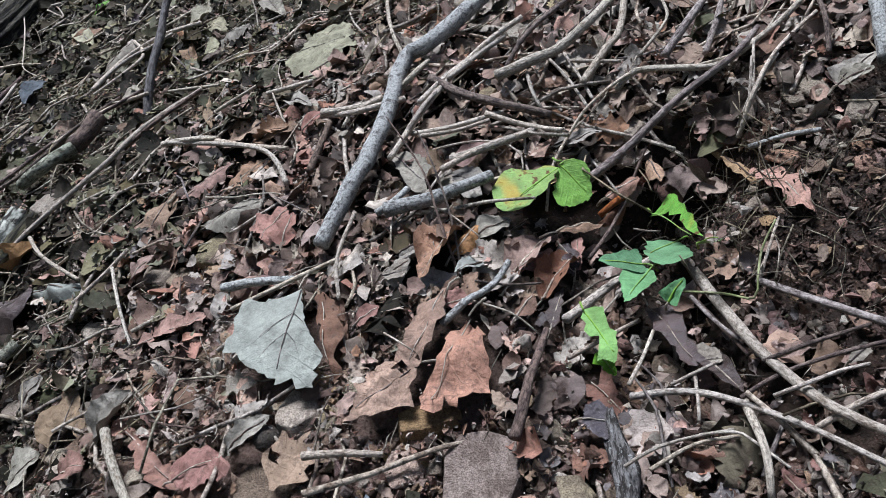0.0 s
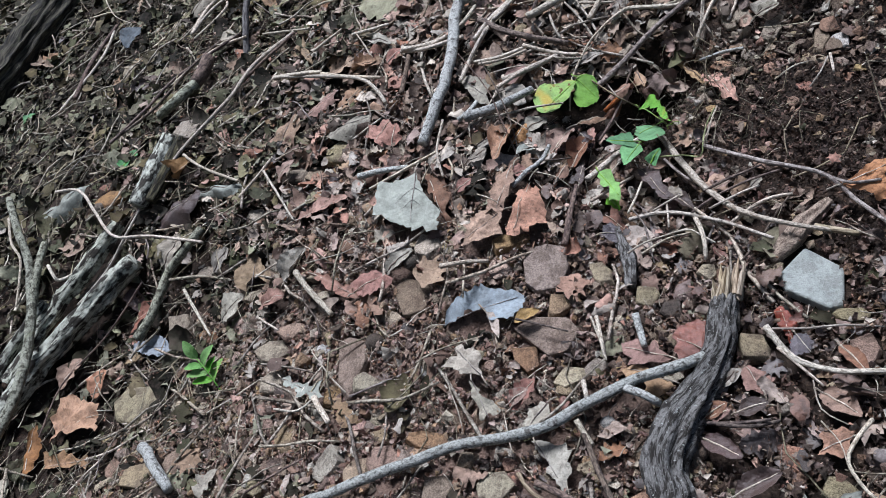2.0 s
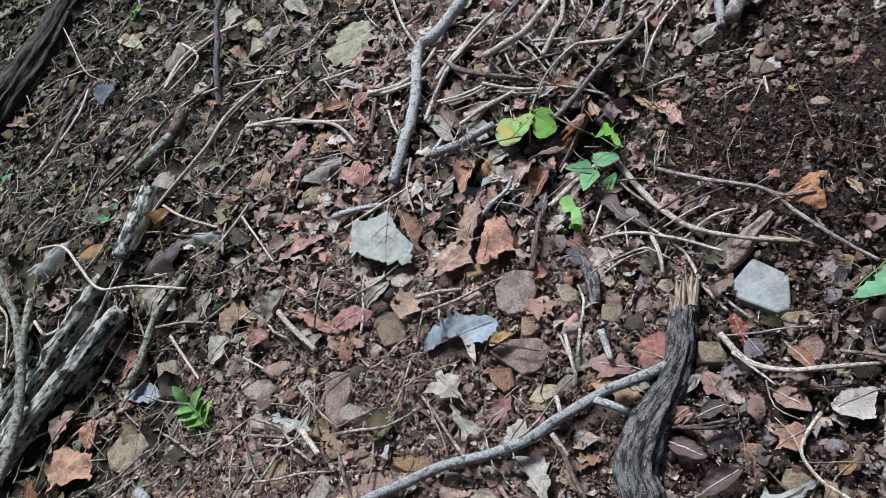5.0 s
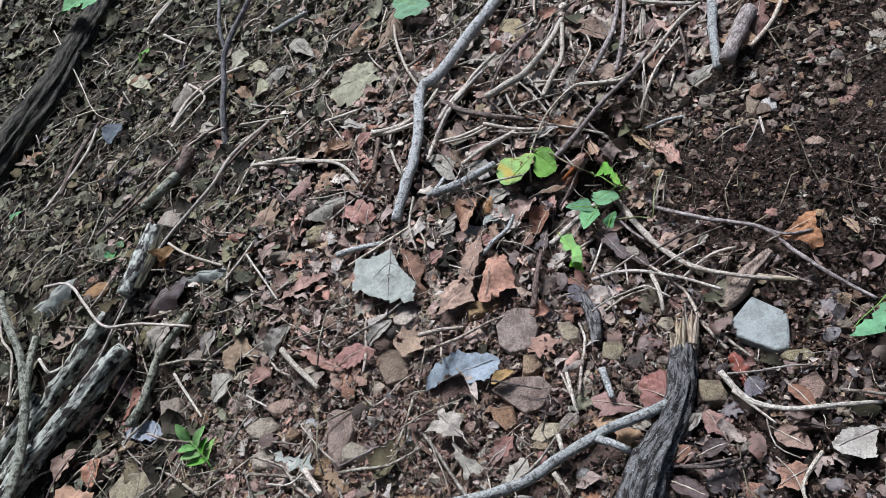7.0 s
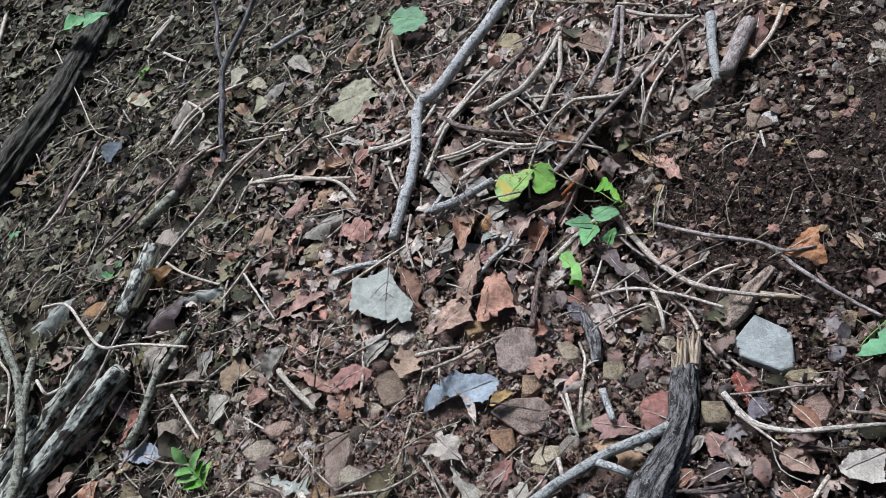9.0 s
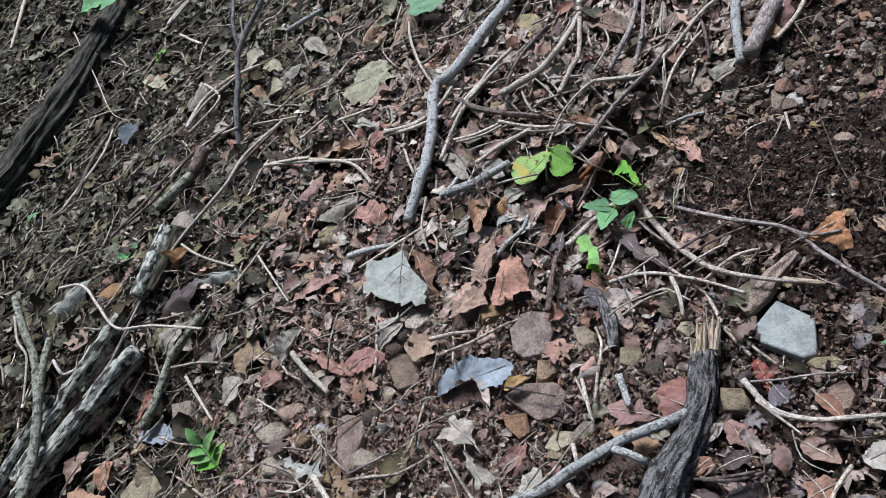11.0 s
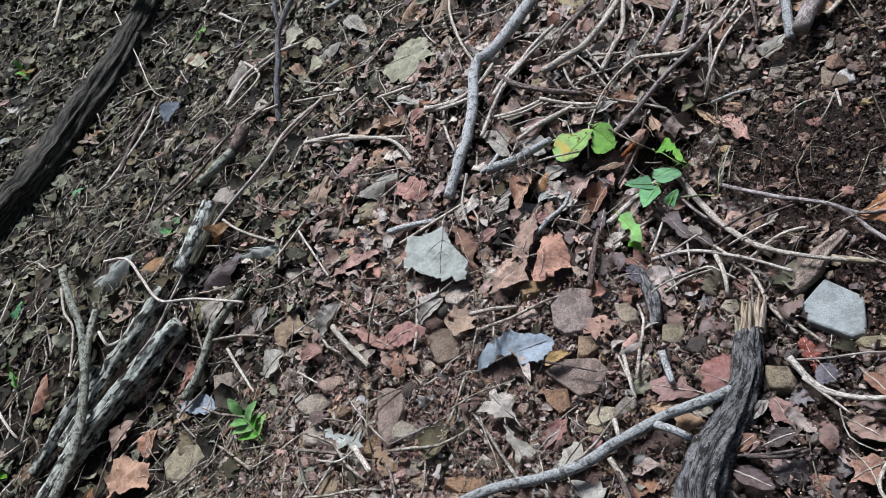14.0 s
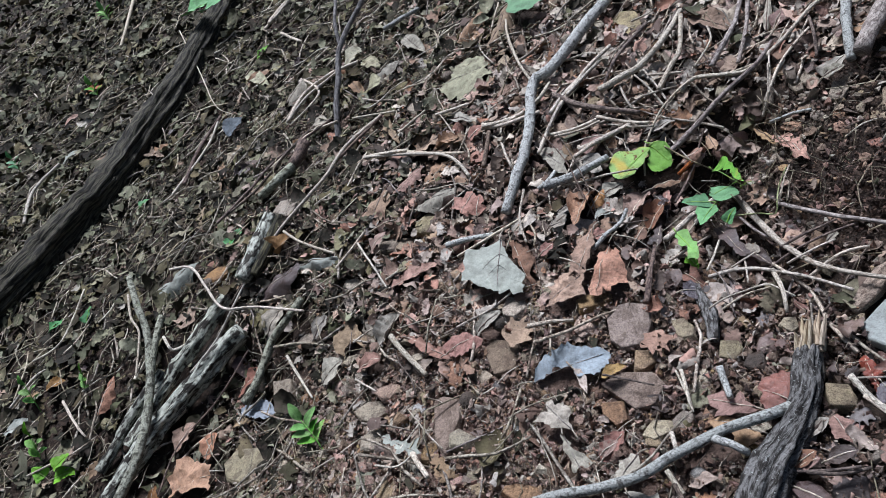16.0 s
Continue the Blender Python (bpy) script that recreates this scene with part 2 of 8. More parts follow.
SOIL = soil_material()
LEAF = {
    "pink": leaf_material("leaf_pink_brown", (0.35, 0.21, 0.165), vein=(0.42, 0.28, 0.22)),
    "brown": leaf_material("leaf_brown", (0.4, 0.235, 0.155), vein=(0.38, 0.25, 0.18)),
    "tan": leaf_material("leaf_tan", (0.36, 0.25, 0.16), vein=(0.25, 0.16, 0.1)),
    "rust": leaf_material("leaf_rust", (0.26, 0.135, 0.09), vein=(0.17, 0.07, 0.04)),
    "orange": leaf_material("leaf_orange", (0.37, 0.195, 0.09), vein=(0.27, 0.13, 0.06), dirt=0.45),
    "grey": leaf_material("leaf_grey", (0.38, 0.35, 0.285), vein=(0.26, 0.24, 0.2), spot_amount=0.25),
    "pale": leaf_material("leaf_pale_grey", (0.33, 0.35, 0.305), vein=(0.22, 0.23, 0.2), dirt=0.2, spot_amount=0.15, dv=0.05),
    "blue": leaf_material("leaf_blue_grey", (0.27, 0.31, 0.345), vein=(0.17, 0.2, 0.23), dirt=0.2, spot_amount=0.08, dv=0.08),
    "slate": leaf_material("leaf_slate_blue", (0.1, 0.118, 0.135), vein=(0.13, 0.15, 0.165), spot_amount=0.15, dv=0.08),
    "olive": leaf_material("leaf_olive_tan", (0.34, 0.325, 0.22), vein=(0.2, 0.185, 0.12), spot_amount=0.25),
    "dark": leaf_material("leaf_dark_wet", (0.075, 0.05, 0.045), vein=(0.1, 0.07, 0.06), rough=0.4),
    "green": leaf_material("leaf_green", dirt=0.12, colour=(0.15, 0.36, 0.06), vein=(0.2, 0.4, 0.1), spot_amount=0.05, rough=0.5, spots=(0.1, 0.05, 0.02)),
    "lime": leaf_material("leaf_lime_yellow", dirt=0.12, colour=(0.17, 0.38, 0.05), vein=(0.36, 0.5, 0.12), spot_amount=0.2, blotch=(0.09, 0.035, 0.012), rough=0.5, spots=(0.16, 0.06, 0.02), dv=0.05),
    "mint": leaf_material("leaf_mint_green", dirt=0.12, colour=(0.12, 0.31, 0.13), vein=(0.2, 0.38, 0.2), spot_amount=0.1, rough=0.55),
    "yellow": leaf_material("leaf_yellow", (0.55, 0.36, 0.04), vein=(0.4, 0.25, 0.04)),
}
WET = {
    "rust": leaf_material("leaf_rust_wet", (0.24, 0.085, 0.05), vein=(0.14, 0.05, 0.03), rough=0.28, dirt=0.35),
    "dark": leaf_material("leaf_slate_wet", (0.085, 0.075, 0.085), vein=(0.12, 0.1, 0.1), rough=0.28, dirt=0.35),
}
STONE = {
    "grey": stone_material("stone_grey", (0.378, 0.323, 0.244), (0.476, 0.421, 0.336)),
    "yellow": stone_material("stone_yellow", (0.390, 0.323, 0.207), (0.293, 0.244, 0.171)),
    "brown": stone_material("stone_brown", (0.305, 0.244, 0.189), (0.232, 0.181, 0.140)),
    "pink": stone_material("stone_pink", (0.390, 0.244, 0.183), (0.464, 0.299, 0.232)),
    "orange": stone_material("stone_orange", (0.403, 0.262, 0.159), (0.329, 0.207, 0.128)),
    "pale": stone_material("stone_pale", (0.46, 0.49, 0.46), (0.38, 0.41, 0.385), dirt=0.25, dv=0.05, speckle=0.35),
    "white": stone_material("stone_white", (0.561, 0.549, 0.512), (0.464, 0.439, 0.403), dirt=0.2),
    "dark": stone_material("stone_dark", (0.1, 0.085, 0.07), (0.07, 0.06, 0.05)),
}
BARK = {
    "grey": bark_material("bark_grey_lichen", (0.13, 0.125, 0.115), (0.44, 0.455, 0.43), 0.45, 170, 0.75, edge=0.06),
    "mossy": bark_material("bark_mossy_lichen", (0.07, 0.068, 0.045), (0.33, 0.345, 0.265), 0.49, 130, 0.8, edge=0.06, moss=(0.12, 0.13, 0.06)),
    "tan": bark_material("bark_tan", (0.31, 0.25, 0.185), (0.56, 0.5, 0.41), 0.45, 200, 0.4),
    "brown": bark_material("bark_brown", (0.07, 0.05, 0.045), (0.2, 0.15, 0.12), 0.5, 200, 0.4),
    "purple": bark_material("bark_purple_grey", (0.16, 0.13, 0.12), (0.34, 0.3, 0.275), 0.5, 160, 0.4),
    "dark": bark_material("bark_dark_rotten", (0.014, 0.012, 0.008), (0.1, 0.09, 0.054), 0.52, 240, 0.1, edge=0.05, moss=(0.055, 0.06, 0.03)),
    "flaky": bark_material("bark_flaky_lichen", (0.028, 0.024, 0.018), (0.4, 0.42, 0.35), 0.5, 85, 0.4, edge=0.035),
    "stump": bark_material("bark_rough_stump", (0.03, 0.026, 0.023), (0.2, 0.195, 0.19), 0.51, 300, 0.22, edge=0.05, specks=(0.34, 0.36, 0.34)),
    "sapling": bark_material("bark_smooth_sapling", (0.11, 0.1, 0.098), (0.22, 0.21, 0.205), 0.5, 120, 0.3),
    "rust": bark_material("bark_rust_root", (0.2, 0.06, 0.03), (0.36, 0.13, 0.06), 0.5, 160, 0.3),
    "vine": bark_material("vine_green", (0.2, 0.26, 0.08), (0.38, 0.42, 0.2), 0.5, 120, 0.3),
    "crumbly": bark_material("wood_crumbling", (0.2, 0.14, 0.1), (0.47, 0.37, 0.275), 0.46, 260, 0.5, edge=0.08),
    "splint": bark_material("splintered_wood", (0.28, 0.215, 0.14), (0.48, 0.4, 0.29), 0.5, 200, 0.1),
}
LITTER = leaf_material("leaf_litter", None, stuff=True, dv=0.35, palette=[(0.43, 0.295, 0.22), (0.54, 0.4, 0.32), (0.2, 0.13, 0.095), (0.52, 0.43, 0.34), (0.065, 0.045, 0.034), (0.42, 0.38, 0.32), (0.35, 0.205, 0.14), (0.3, 0.215, 0.155), (0.11, 0.08, 0.062), (0.47, 0.41, 0.34), (0.45, 0.295, 0.225), (0.17, 0.115, 0.085)])
# old olive-grey leaves; palette also darkened for the shade on the left slope
LITTER_GREY_SHADED = leaf_material("leaf_litter_grey_shaded", None, stuff=True, dv=0.4, rough=0.85, palette=[(0.048, 0.046, 0.026), (0.022, 0.021, 0.012), (0.135, 0.137, 0.078), (0.082, 0.067, 0.037), (0.25, 0.255, 0.17), (0.016, 0.0155, 0.0095), (0.07, 0.073, 0.039), (0.115, 0.098, 0.054), (0.185, 0.175, 0.105), (0.035, 0.032, 0.019)])
GRAVEL = stone_material("gravel", None, None, stuff=True, dv=0.3, palette=[(0.28, 0.195, 0.14), (0.36, 0.26, 0.18), (0.38, 0.32, 0.24), (0.22, 0.155, 0.11), (0.42, 0.315, 0.19), (0.33, 0.21, 0.155), (0.43, 0.39, 0.32), (0.17, 0.13, 0.105)])
CRUMB = stone_material("soil_crumbs", None, None, stuff=True, dv=0.3, dirt=0.2, palette=[(0.085, 0.056, 0.043), (0.12, 0.08, 0.062), (0.055, 0.037, 0.028), (0.165, 0.11, 0.085), (0.22, 0.148, 0.113), (0.1, 0.067, 0.052)])
TWIG = bark_material("twigs", (0.22, 0.175, 0.13), (0.5, 0.44, 0.35), 0.5, 80, 1.0, stuff=True, dv=0.45)
LITTER_WET = leaf_material("leaf_litter_wet", None, stuff=True, dv=0.35, rough=0.42, palette=[(0.2, 0.125, 0.1), (0.26, 0.18, 0.145), (0.09, 0.065, 0.055), (0.34, 0.25, 0.2), (0.045, 0.034, 0.03), (0.16, 0.14, 0.13), (0.17, 0.09, 0.065), (0.13, 0.095, 0.075)])
# gravel again in darker tones: shade of the left slope painted into the colour
GRAVEL_SHADED = stone_material("gravel_shaded", None, None, stuff=True, dv=0.3, palette=[(0.075, 0.06, 0.043), (0.1, 0.082, 0.058), (0.14, 0.125, 0.092), (0.06, 0.046, 0.033), (0.16, 0.135, 0.085), (0.085, 0.065, 0.048)])
CRUMB_DRY = stone_material("dry_soil_crumbs", None, None, stuff=True, dv=0.3, dirt=0.3, palette=[(0.28, 0.19, 0.155), (0.36, 0.25, 0.205), (0.19, 0.125, 0.1), (0.42, 0.3, 0.24), (0.46, 0.31, 0.22), (0.32, 0.205, 0.165)])
ROOT = bark_material("rootlets", (0.11, 0.09, 0.06), (0.3, 0.26, 0.18), 0.5, 80, 1.0, stuff=True, dv=0.4)


# ---- hillside ----
def bell(x, y, a, b, s, t):
    return np.exp(-((x - a) / s) ** 2 / 2 - ((y - b) / t) ** 2 / 2)


def hill(x, y):
    """Height of the ground above the slope's plane: a gully by the old logs, a root hollow, a swell."""
    return (0.010 + 0.035 * np.clip(x, -3, 3) + 0.02 * np.clip(y, -3, 4) - 0.075 * bell(x, y, -0.62, 0.08, 0.2, 0.16)
            - 0.065 * bell(x, y, 0.125, 0.12, 0.055, 0.11) + 0.028 * bell(x, y, -0.08, 0.5, 0.22, 0.2) + 0.02 * bell(x, y, -0.1, 0.1, 0.12, 0.12) - 0.065 * bell(x, y, 0.182, 0.212, 0.036, 0.034))


def relief(x, y):
    """Small lumps of the ground."""
    p = Vector((x, y, 0))
    return 0.005 * noise.noise(p * 9) + 0.005 * noise.noise(p * 28) + 0.004 * noise.noise(p * 75)


def axis_steps(lo, hi, step, far):
    a = list(np.arange(lo, hi, step))
    for sign in (1, -1):
        d, p = step, (a[-1] if sign > 0 else a[0])
        out = []
        while abs(p) < far:
            d *= 1.3
            p += sign * d
            out.append(p)
        a = a + out if sign > 0 else out[::-1] + a
    return np.array(a)


def mesh_of(name, verts, faces, material, smooth=True, uvs=None):
    me = bpy.data.meshes.new(name)
    me.from_pydata(verts, [], faces)
    me.materials.append(material)
    if uvs is not None:
        layer = me.uv_layers.new(name="UVMap")
        idx = np.empty(len(me.loops), dtype=np.int32)
        me.loops.foreach_get("vertex_index", idx)
        layer.data.foreach_set("uv", np.asarray(uvs, dtype=np.float32)[idx].ravel())
    if smooth:
        me.polygons.foreach_set("use_smooth", [True] * len(me.polygons))
    me.update()
    return me


def build_ground():
    xs, ys = axis_steps(-2.2, 0.9, 0.015, 150), axis_steps(-0.7, 2.4, 0.015, 150)
    gx, gy = np.meshgrid(xs, ys)
    z = hill(gx, gy)
    near = (gx > -4) & (gx < 2.5) & (gy > -2) & (gy < 5)
    rough = np.zeros_like(z)
    for i, j in zip(*np.nonzero(near)):
        rough[i, j] = relief(gx[i, j], gy[i, j])
    z = z + rough
    nx = len(xs)
    verts = np.stack([gx.ravel(), gy.ravel(), z.ravel()], 1)
    i, j = np.meshgrid(np.arange(len(ys) - 1), np.arange(nx - 1), indexing="ij")
    a = (i * nx + j).ravel()
    faces = np.stack([a, a + 1, a + nx + 1, a + nx], 1)
    ob = new("ground", mesh_of("ground", verts.tolist(), faces.tolist(), SOIL))
    ob.matrix_world = SLOPE
    return tagged(ob, "damp dark brown woodland soil on a steep slope", "ground", kind="structure")


build_ground()


# ---- makers of meshes ----
from mathutils.geometry import delaunay_2d_cdt


def on_ground(x, y, lift=0.0):
    return float(hill(np.float64(x), np.float64(y))) + relief(x, y) + lift


def rock_arrays(rng, n=16, flat=0.6, bevel=0.06):
    """An angular stone of about unit size: a bevelled hull."""
    bm = bmesh.new()
    for _ in range(n):
        v = Vector((rng.uniform(-1, 1), rng.uniform(-1, 1), rng.uniform(-1, 1)))
        k = max(abs(v.x), abs(v.y), abs(v.z)) ** 0.6
        v = v / max(v.length, 0.2) * (0.3 + 0.3 * k * rng.random())
        bm.verts.new((v.x, v.y, v.z * flat))
    r = bmesh.ops.convex_hull(bm, input=bm.verts)
    bmesh.ops.delete(bm, geom=[v for v in bm.verts if not v.link_faces], context='VERTS')
    bmesh.ops.dissolve_limit(bm, angle_limit=0.25, verts=bm.verts, edges=bm.edges)
    if bevel:
        bmesh.ops.bevel(bm, geom=bm.edges[:], offset=bevel, segments=1, affect='EDGES', clamp_overlap=True)
    bmesh.ops.triangulate(bm, faces=bm.faces)
    bm.verts.index_update()
    out = np.array([v.co[:] for v in bm.verts]), [tuple(v.index for v in f.verts) for f in bm.faces]
    bm.free()
    return out


def blade_arrays(rng, kind="plain", ratio=0.45, na=14, nc=4, cup=0.1, bend=0.1, crinkle=0.03, torn=0.0, rib=0.0):
    """A leaf blade of unit length along x from its base: points, faces and blade coordinates."""
    seed = Vector((rng.uniform(0, 50), rng.uniform(0, 50), rng.uniform(0, 50)))
    verts, uvs, faces = [], [], []
    for i in range(na + 1):
        t = i / na
        for j in range(-nc, nc + 1):
            s = j / nc
            if kind == "oak":
                w = math.sin(math.pi * min(1, t ** 0.8 * 0.97 + 0.03)) ** 0.6 * (0.62 + 0.38 * abs(math.sin(math.pi * (t * 4.2 + 0.15)))) * (0.75 + 0.35 * t)
            elif kind == "serrate":
                w = math.sin(math.pi * (0.02 + 0.96 * t ** 0.9)) ** 0.75 * (1 - 0.1 * ((t * 11) % 1.0))
            elif kind == "heart":
                w = min(1, (t + 0.02) * 9) ** 0.6 * (1 - t) ** 0.62 * 1.25
            elif kind == "wedge":
                w = min(1.0, 0.25 + 1.7 * t) if t < 0.55 else max(0.02, (1 - t) / 0.45) ** 0.7
            elif kind == "maple":
                low = max(0.0, min((t + 0.06) / 0.34, (0.56 - t) / 0.28))
                high = max(0.0, min((t - 0.3) / 0.3, (1.02 - t) / 0.42))
                w = max(0.95 * low ** 0.8, 0.58 * high ** 0.7, 0.16 * (1 - t))
            else:
                w = math.sin(math.pi * (0.03 + 0.94 * t ** 0.85)) ** 0.8
            side = Vector((t * 3.2, 4.0 * (1 if j > 0 else -1), 0)) + seed
            w *= 1 - 0.25 * torn * (1 + noise.noise(side * 1.7)) - torn * 0.9 * max(0, noise.noise(side * 3.1) - 0.1)
            y = s * w * ratio * 0.5
            x = t + 0.03 * noise.noise(Vector((t * 5, s * 3, 9)) + seed)
            q = Vector((x * 3.5, y * 5, 0)) + seed
            z = cup * (y / max(ratio * 0.5, 0.01)) ** 2 * ratio - bend * (t - 0.5) ** 2 * 1.6 + crinkle * noise.noise(q) + 0.5 * crinkle * noise.noise(q * 2.7)
            if rib:
                z += rib * math.sin(2 * math.pi * (t * 11 - abs(s) * 3.0)) * min(1, abs(s) * 3)
            z += crinkle * 1.2 * abs(s) ** 3 * noise.noise(Vector((t * 6, 7.0 if j > 0 else 2.0, 1)) + seed) - 0.012 * max(0, 1 - abs(s) * 4)
            verts.append((x, y, z))
            uvs.append((t, s * w * ratio))
    w = 2 * nc + 1
    for i in range(na):
        for j in range(w - 1):
            if torn > 0.35 and 0 < j < w - 2 and noise.noise(Vector((i * 0.9, j * 0.9, 3)) + seed) > 0.62 - 0.25 * torn:
                continue
            a = i * w + j
            faces.append((a, a + w, a + w + 1, a + 1))
    return np.array(verts), faces, np.array(uvs)


def shard_arrays(rng, n=8, ratio=0.7, curl=0.3):
    """A torn piece of leaf: an uneven outline round a buckled middle."""
    verts, faces = [(0, 0, 0)], []
    a, b = rng.uniform(-1, 1) * curl, rng.uniform(-1, 1) * curl
    turn = rng.uniform(0, 6)
    outline = [rng.uniform(0.5, 1.0) for _ in range(n)]
    for ring in (0.55, 1.0):
        for i in range(n):
            an = 2 * math.pi * (i + 0.35 * math.sin(i * 2.7 + turn)) / n
            x, y = 0.5 * ring * outline[i] * math.cos(an), 0.5 * ring * outline[i] * math.sin(an) * ratio
            verts.append((x, y, a * x * x * 3 + b * x * y * 4 + rng.uniform(-0.09, 0.09) * ring))
    for i in range(n):
        j = (i + 1) % n
        faces.append((0, 1 + i, 1 + j))
        faces.append((1 + i, 1 + n + i, 1 + n + j, 1 + j))
    v = np.array(verts)
    return v, faces, v[:, :2] + 0.5


def cut_arrays(rng, outline, step=0.08, rough=0.03, cup=0.1, bend=0.1, crinkle=0.04, rib=0.0, holes=0.0, soft=True):
    """A leaf blade of any outline (base at 0, 0, tip at 1, 0): torn, finely uneven edge and a buckled surface."""
    seed = Vector((rng.uniform(0, 50), rng.uniform(0, 50), rng.uniform(0, 50)))
    rim = []
    if soft:
        outline = [p for (ax, ay), (bx, by) in zip(outline, outline[1:] + outline[:1]) for p in ((ax * 0.78 + bx * 0.22, ay * 0.78 + by * 0.22), (ax * 0.22 + bx * 0.78, ay * 0.22 + by * 0.78))]
    for (ax, ay), (bx, by) in zip(outline, outline[1:] + outline[:1]):
        n = max(1, int(math.hypot(bx - ax, by - ay) / step))
        for i in range(n):
            t = i / n
            e = rough * (noise.noise(Vector(((ax + (bx - ax) * t) * 9, (ay + (by - ay) * t) * 9, 1)) + seed) + 0.7 * noise.noise(Vector(((ax + (bx - ax) * t) * 23, (ay + (by - ay) * t) * 23, 5)) + seed))
            rim.append(Vector((ax + (bx - ax) * t + e * (ay - by) / max(step, 0.1) * 0.3, ay + (by - ay) * t + e)))
    xs, ys = [p.x for p in rim], [p.y for p in rim]
    pts = list(rim)
    y = min(ys) + step * 0.5
    while y < max(ys):
        x = min(xs) + step * 0.5
        while x < max(xs):
            q = Vector((x + rng.uniform(-0.25, 0.25) * step, y + rng.uniform(-0.25, 0.25) * step))
            inside = False
            for a, b in zip(rim, rim[1:] + rim[:1]):
                if (a.y > q.y) != (b.y > q.y) and q.x < a.x + (q.y - a.y) / (b.y - a.y) * (b.x - a.x):
                    inside = not inside
            if inside:
                pts.append(q)
            x += step
        y += step
    flat, _, faces = delaunay_2d_cdt(pts, [], [list(range(len(rim)))], 1, 1e-6)[:3]
    half = max(0.05, (max(ys) - min(ys)) * 0.5)
    verts, uvs = [], []
    for p in flat:
        s = p.y / half
        q = Vector((p.x * 3.2, p.y * 4.2, 0)) + seed
        z = cup * half * s * s - bend * (p.x - 0.5) ** 2 * 1.2 + crinkle * noise.noise(q) + 0.55 * crinkle * noise.noise(q * 2.9) + 0.25 * crinkle * noise.noise(q * 7.5) + 0.9 * crinkle * (0.3 - abs(noise.noise(q * 1.7))) - 0.02 * max(0, 1 - abs(s) * 5)
        if rib:
            z += rib * math.sin(2 * math.pi * (p.x * 10 - abs(p.y) * 9)) * min(1, abs(s) * 3)
        verts.append((p.x, p.y, z))
        uvs.append((p.x, p.y))
    keep = []
    for f in faces:
        c = sum((flat[i] for i in f), Vector((0, 0))) / len(f)
        if holes and noise.noise(Vector((c.x * 6, c.y * 6, 4)) + seed) > 0.55 - 0.35 * holes:
            continue
        keep.append(tuple(f))
    return np.array(verts), keep, np.array(uvs)


def oak_outline(rng, lobes=4, ratio=0.6, deep=0.5):
    """Lobed outline: lobe tips and bays on both sides, each a little different."""
    sides = []
    for sign in (1, -1):
        side = []
        for i in range(lobes):
            w = ratio * 0.5 * math.sin(math.pi * (0.18 + 0.7 * (i + 0.6) / lobes)) * rng.uniform(0.8, 1.1)
            side += [((i + 0.45) / (lobes + 0.5), sign * w * 0.96), ((i + 0.75) / (lobes + 0.5), sign * w)]
            side.append(((i + 1.05) / (lobes + 0.5), sign * w * rng.uniform(deep * 0.8, min(0.9, deep * 1.3))))
        sides.append(side)
    return [(0.0, 0.0)] + sides[1] + [(1.0, 0.0)] + sides[0][::-1]


def plain_outline(rng, ratio=0.5, n=6):
    low = [((i + 1) / (n + 1), -0.5 * ratio * math.sin(math.pi * ((i + 1) / (n + 1)) ** 0.85) ** 0.8 * rng.uniform(0.85, 1.08)) for i in range(n)]
    high = [((i + 1) / (n + 1), 0.5 * ratio * math.sin(math.pi * ((i + 1) / (n + 1)) ** 0.85) ** 0.8 * rng.uniform(0.85, 1.08)) for i in range(n)]
    return [(0.0, 0.0)] + low + [(1.0, 0.0)] + high[::-1]


def maple_outline(rng):
    tips = ((-2.3, 0.42), (-1.15, 0.62), (-0.45, 0.7), (0.0, 0.75), (0.45, 0.7), (1.15, 0.62), (2.3, 0.42))
    out = []
    for a, r in tips:
        r *= rng.uniform(0.85, 1.1)
        out.append((0.3 + r * math.cos(a), r * math.sin(a)))
        out.append((0.3 + 0.32 * math.cos(a + 0.35), 0.32 * math.sin(a + 0.35)))
    return out


def torn_outline(rng, n=7, ratio=0.7):
    """A torn scrap: some edges straight, some ragged."""
    turn = rng.uniform(0, 6)
    out = []
    for i in range(n):
        a = 2 * math.pi * (i + rng.uniform(-0.35, 0.35)) / n + turn
        r = rng.uniform(0.3, 0.56)
        out.append((0.5 + r * math.cos(a), r * math.sin(a) * ratio))
    return out


